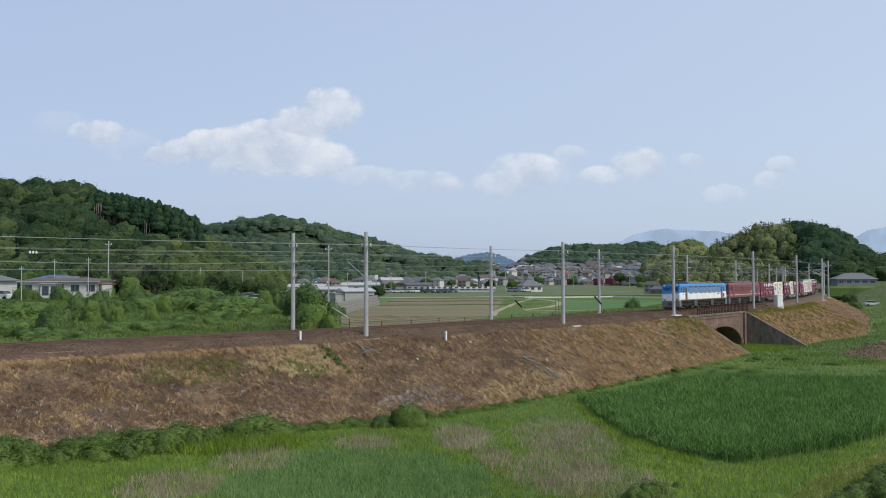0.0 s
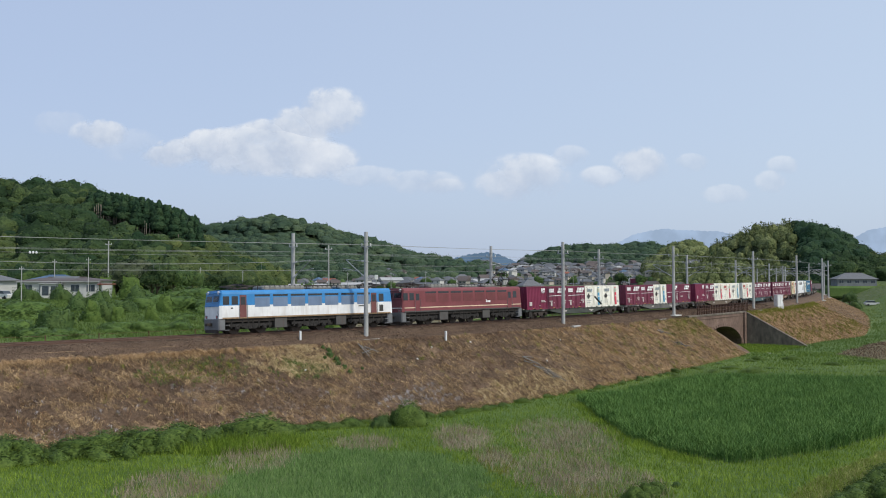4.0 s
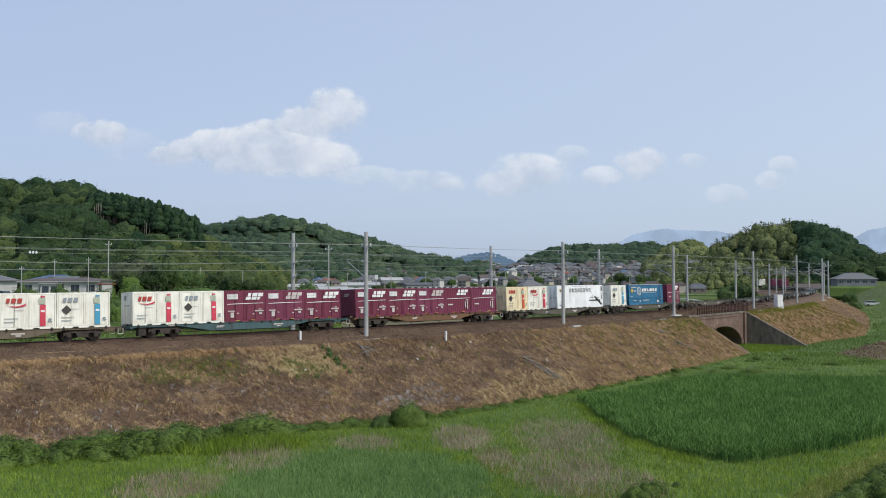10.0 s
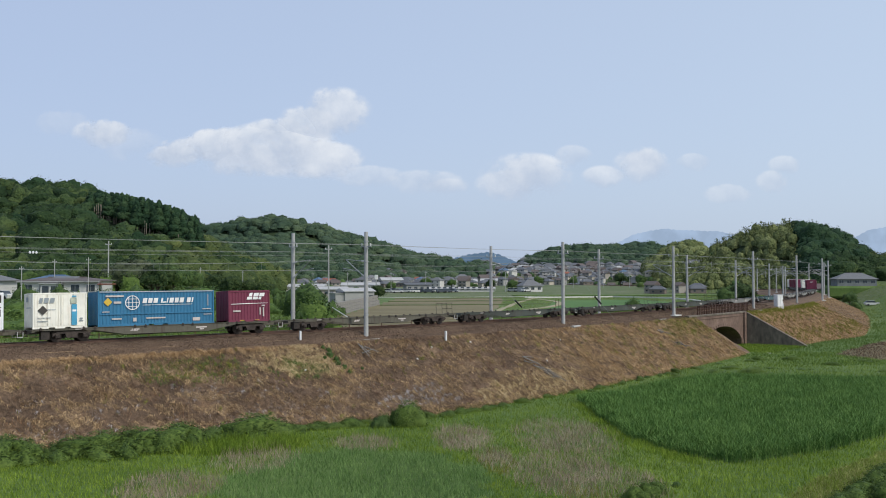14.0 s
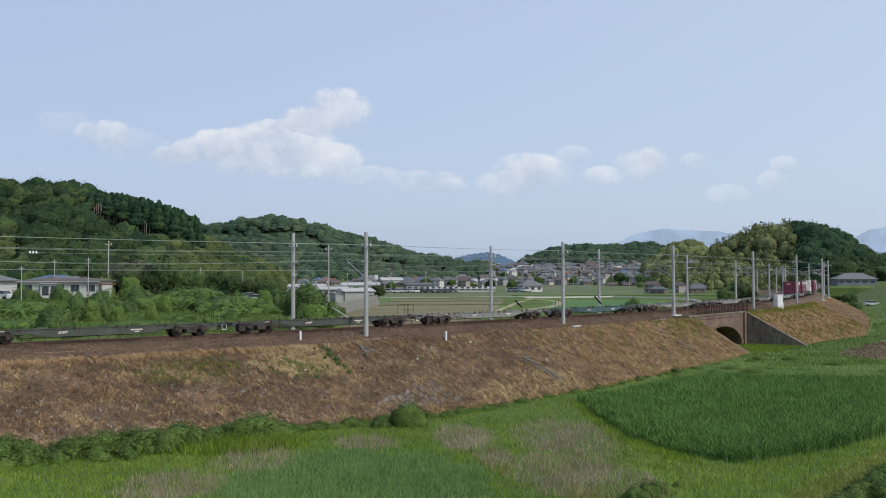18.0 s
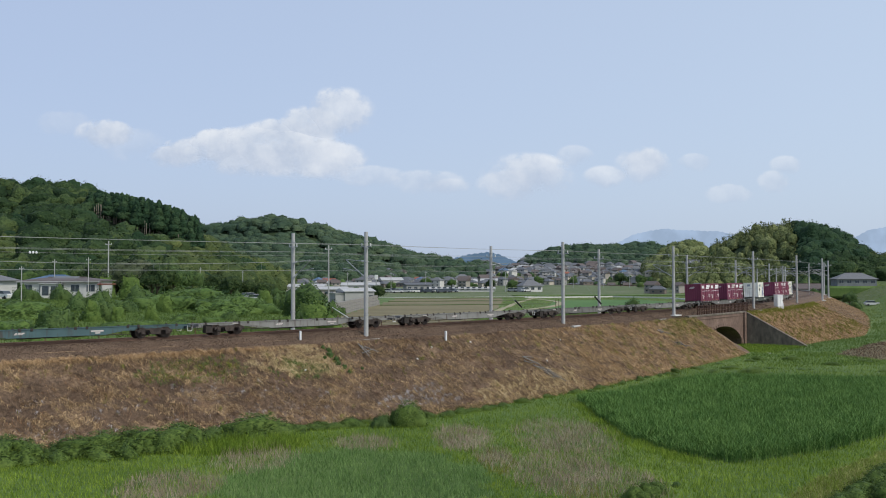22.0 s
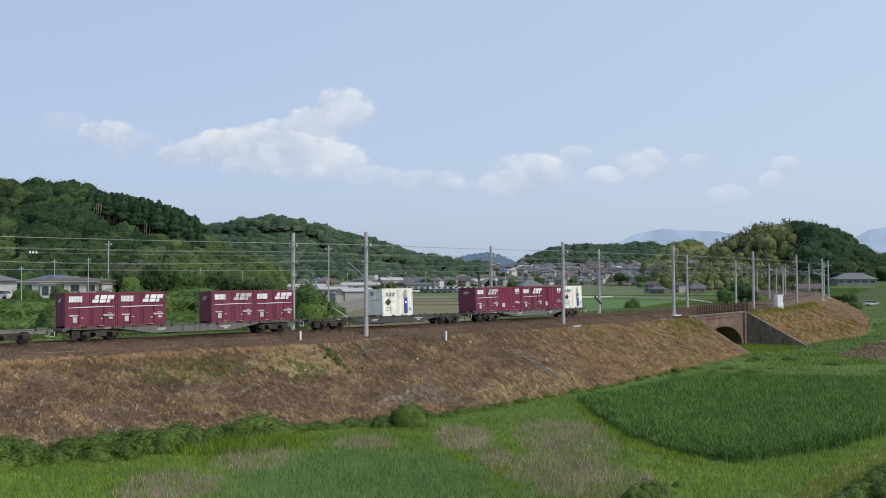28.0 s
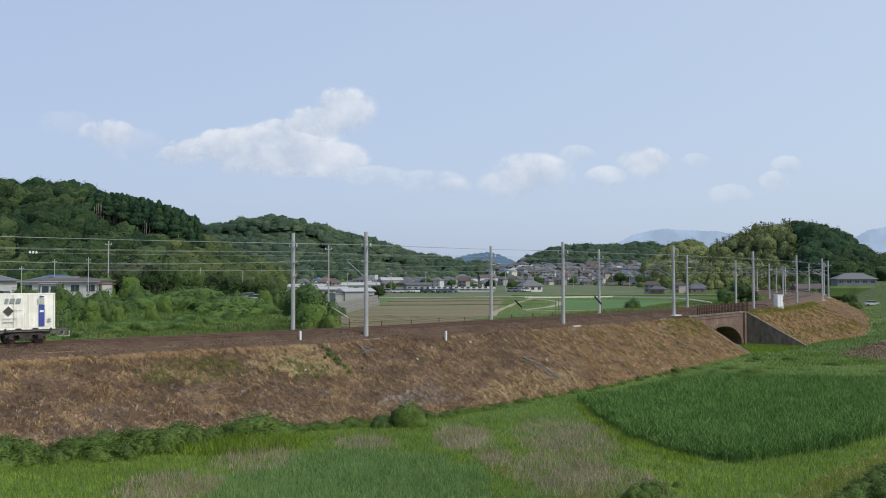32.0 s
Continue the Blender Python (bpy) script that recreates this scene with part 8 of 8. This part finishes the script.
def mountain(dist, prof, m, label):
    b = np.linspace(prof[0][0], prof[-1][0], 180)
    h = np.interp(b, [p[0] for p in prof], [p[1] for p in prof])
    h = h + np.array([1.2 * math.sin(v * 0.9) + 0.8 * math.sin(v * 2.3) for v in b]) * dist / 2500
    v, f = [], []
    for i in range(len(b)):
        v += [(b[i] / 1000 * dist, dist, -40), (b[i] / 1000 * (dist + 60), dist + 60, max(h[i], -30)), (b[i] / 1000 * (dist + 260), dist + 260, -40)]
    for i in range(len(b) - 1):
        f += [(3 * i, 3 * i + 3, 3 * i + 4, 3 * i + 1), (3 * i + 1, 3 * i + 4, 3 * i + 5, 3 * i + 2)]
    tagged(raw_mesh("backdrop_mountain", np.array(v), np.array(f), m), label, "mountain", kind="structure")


# no haze in the air: its blue is painted into these glowing colours
mountain(3200, ((-40, 0), (-9, 8), (10, 66), (29, 82), (52, 91), (65, 82), (88, 49), (114, 5), (150, 0)), glow("far_hill_haze_blue", (0.115, 0.19, 0.29)), "distant hill with blue-grey haze in its colour")
mountain(4000, ((130, 0), (166, 6), (192, 136), (219, 190), (238, 211), (258, 219), (284, 211), (316, 208), (349, 180), (388, 128), (434, 128), (466, 159), (492, 211), (518, 232), (564, 253), (662, 232)), glow("far_mountain_haze_pale", (0.36, 0.47, 0.64)), "distant mountains with pale blue haze in their colour")


def cloud_mat(name, scale, cover, offset):
    """Soft-edged cloud: thins out from the middle of each puff, broken up by noise."""
    m = bpy.data.materials.new(name)
    m.use_nodes = True
    n, l = m.node_tree.nodes, m.node_tree.links
    n.clear()
    o, e, t, mx = n.new("ShaderNodeOutputMaterial"), n.new("ShaderNodeEmission"), n.new("ShaderNodeBsdfTransparent"), n.new("ShaderNodeMixShader")
    uv, c = n.new("ShaderNodeTexCoord"), n.new("ShaderNodeTexCoord")
    d = n.new("ShaderNodeVectorMath")
    d.operation = "DISTANCE"
    d.inputs[1].default_value = (0.5, 0.5, 0)
    l.new(uv.outputs["UV"], d.inputs[0])
    mp = n.new("ShaderNodeMapping")
    mp.inputs["Location"].default_value = offset
    l.new(c.outputs["Object"], mp.inputs[0])
    nz = n.new("ShaderNodeTexNoise")
    nz.inputs["Scale"].default_value, nz.inputs["Detail"].default_value, nz.inputs["Roughness"].default_value = scale, 8, 0.6
    l.new(mp.outputs[0], nz.inputs[0])
    a = n.new("ShaderNodeMath")
    a.operation = "MULTIPLY_ADD"
    a.inputs[1].default_value, a.inputs[2].default_value = -2.0, 1.0
    l.new(d.outputs["Value"], a.inputs[0])
    s = n.new("ShaderNodeMath")
    s.operation = "MULTIPLY_ADD"
    s.inputs[1].default_value, s.inputs[2].default_value = 2.0, -0.98
    l.new(nz.outputs[0], s.inputs[0])
    ad = n.new("ShaderNodeMath")
    ad.operation = "ADD"
    l.new(a.outputs[0], ad.inputs[0]), l.new(s.outputs[0], ad.inputs[1])
    # firm heads, soft bases
    sp, so, dv = n.new("ShaderNodeSeparateXYZ"), n.new("ShaderNodeMath"), n.new("ShaderNodeMath")
    so.operation, dv.operation = "MULTIPLY_ADD", "DIVIDE"
    so.inputs[1].default_value, so.inputs[2].default_value = -0.75, 1.1
    l.new(uv.outputs["UV"], sp.inputs[0]), l.new(sp.outputs[1], so.inputs[0])
    l.new(ad.outputs[0], dv.inputs[0]), l.new(so.outputs[0], dv.inputs[1])
    # sunlight painted into the glow: whiter heads, shaded blue-grey bases
    sunlit_tone = n.new("ShaderNodeMath")
    sunlit_tone.operation = "MULTIPLY_ADD"
    sunlit_tone.inputs[1].default_value = 0.9
    l.new(sp.outputs[1], sunlit_tone.inputs[0]), l.new(s.outputs[0], sunlit_tone.inputs[2])
    r = n.new("ShaderNodeMapRange")
    r.interpolation_type = "SMOOTHSTEP"
    r.inputs[1].default_value, r.inputs[2].default_value, r.inputs[4].default_value = 0.0, 0.8, cover
    l.new(dv.outputs[0], r.inputs[0])
    edge = n.new("ShaderNodeMapRange")
    edge.interpolation_type = "SMOOTHSTEP"
    edge.inputs[1].default_value, edge.inputs[2].default_value = 0.0, 0.25
    l.new(a.outputs[0], edge.inputs[0])
    mu = n.new("ShaderNodeMath")
    mu.operation = "MULTIPLY"
    l.new(r.outputs[0], mu.inputs[0]), l.new(edge.outputs[0], mu.inputs[1])
    cr = n.new("ShaderNodeValToRGB")
    cr.color_ramp.elements[0].color, cr.color_ramp.elements[1].color = (0.50, 0.58, 0.72, 1), (0.80, 0.84, 0.90, 1)
    cr.color_ramp.elements[0].position, cr.color_ramp.elements[1].position = 0.2, 1.0
    l.new(sunlit_tone.outputs[0], cr.inputs[0]), l.new(cr.outputs[0], e.inputs[0])
    l.new(mu.outputs[0], mx.inputs[0]), l.new(t.outputs[0], mx.inputs[1]), l.new(e.outputs[0], mx.inputs[2]), l.new(mx.outputs[0], o.inputs[0])
    return m


CLOUDS = []
CLOUD_Y = 4300.0


def cloud(name, puffs, cover, drift, label, scale=0.0055):
    """A cloud of overlapping soft puffs: (bearing, elevation, half width, half height), per mille."""
    k = len(CLOUDS)
    m = cloud_mat("cloud_%d" % k, scale, cover, (k * 310.0, 0, k * 170.0))
    b0, e0 = puffs[0][0], puffs[0][1]
    ob = bpy.data.objects.new(name, None)
    scene.collection.objects.link(ob)
    for i, (b, e, w, h) in enumerate(puffs):
        c = ((b - b0) * CLOUD_Y / 1000, i * 14.0, (e - e0) * CLOUD_Y / 1000)
        W, H = w * CLOUD_Y / 1000, h * CLOUD_Y / 1000
        me = bpy.data.meshes.new("puff")
        # a shallow bulging sheet
        n = 6
        v, f, uv = [], [], []
        for r in range(n + 1):
            for s in range(n + 1):
                u, t = s / n, r / n
                d = min(1.0, math.hypot(2 * u - 1, 2 * t - 1))
                v.append((c[0] + (2 * u - 1) * W, c[1] - 0.25 * W * (1 - d * d), c[2] + (2 * t - 1) * H))
                uv.append((u, t))
        for r in range(n):
            for s in range(n):
                f.append((r * (n + 1) + s, r * (n + 1) + s + 1, (r + 1) * (n + 1) + s + 1, (r + 1) * (n + 1) + s))
        me.from_pydata(v, [], f)
        lay = me.uv_layers.new(name="UVMap")
        for poly in me.polygons:
            for li, vi in zip(poly.loop_indices, poly.vertices):
                lay.data[li].uv = uv[vi]
        me.materials.append(m)
        p = new("puff", me)
        p.visible_shadow = False
        p.parent = ob
    tagged(ob, label, "cloud", "clouds")
    CLOUDS.append((ob, pose(b0 / 1000 * CLOUD_Y, CLOUD_Y + 18 * k, 4.7 + e0 / 1000 * CLOUD_Y), drift / 1000 * CLOUD_Y))


cloud("cloud", ((-132, 188, 48, 34), (-166, 176, 42, 24), (-200, 166, 44, 20), (-205, 150, 84, 32), (-262, 152, 58, 24), (-276, 158, 32, 18), (-300, 146, 60, 20), (-146, 136, 52, 25), (-180, 138, 66, 26), (-236, 136, 80, 22), (-330, 142, 44, 16)), 0.85, 16, "large white fair-weather cloud with a bright top")
cloud("cloud", ((-402, 165, 40, 20), (-390, 167, 29, 16),), 0.75, 12, "small round white cloud")
cloud("cloud", ((-93, 115, 50, 15), (-25, 108, 56, 17), (1, 103, 34, 12),), 0.42, 8, "thin low streak of white cloud")
cloud("cloud", ((96, 113, 62, 33), (104, 122, 40, 23), (72, 105, 42, 21),), 0.6, 6, "broad hazy white cloud")
cloud("cloud", ((232, 128, 40, 26), (235, 133, 27, 18), (186, 115, 29, 16),), 0.62, 7, "small white cloud patch")
cloud("cloud", ((150, 140, 26, 15),), 0.42, 8, "faint small cloud wisp")
cloud("cloud", ((335, 95, 33, 14), (297, 133, 27, 13),), 0.38, 6, "faint flat cloud wisp")
cloud("cloud", ((404, 129, 23, 14), (391, 110, 23, 16),), 0.45, 6, "faint small cloud wisp")
cloud("cloud", ((-458, 183, 39, 19), (-380, 157, 45, 23),), 0.25, 8, "very faint cloud wisp")


def drifting():
    for ob, m, d in CLOUDS:
        walk(ob, [(0.0, m), (32.0, Matrix.Translation((d, 0, 0)) @ m)])


def motions():
    for ob, u, base, m in RUNNING:
        walk(ob, [(t, vehicle_pose(u, base, t) @ m) for t in TIMES])
    drifting()


motions()
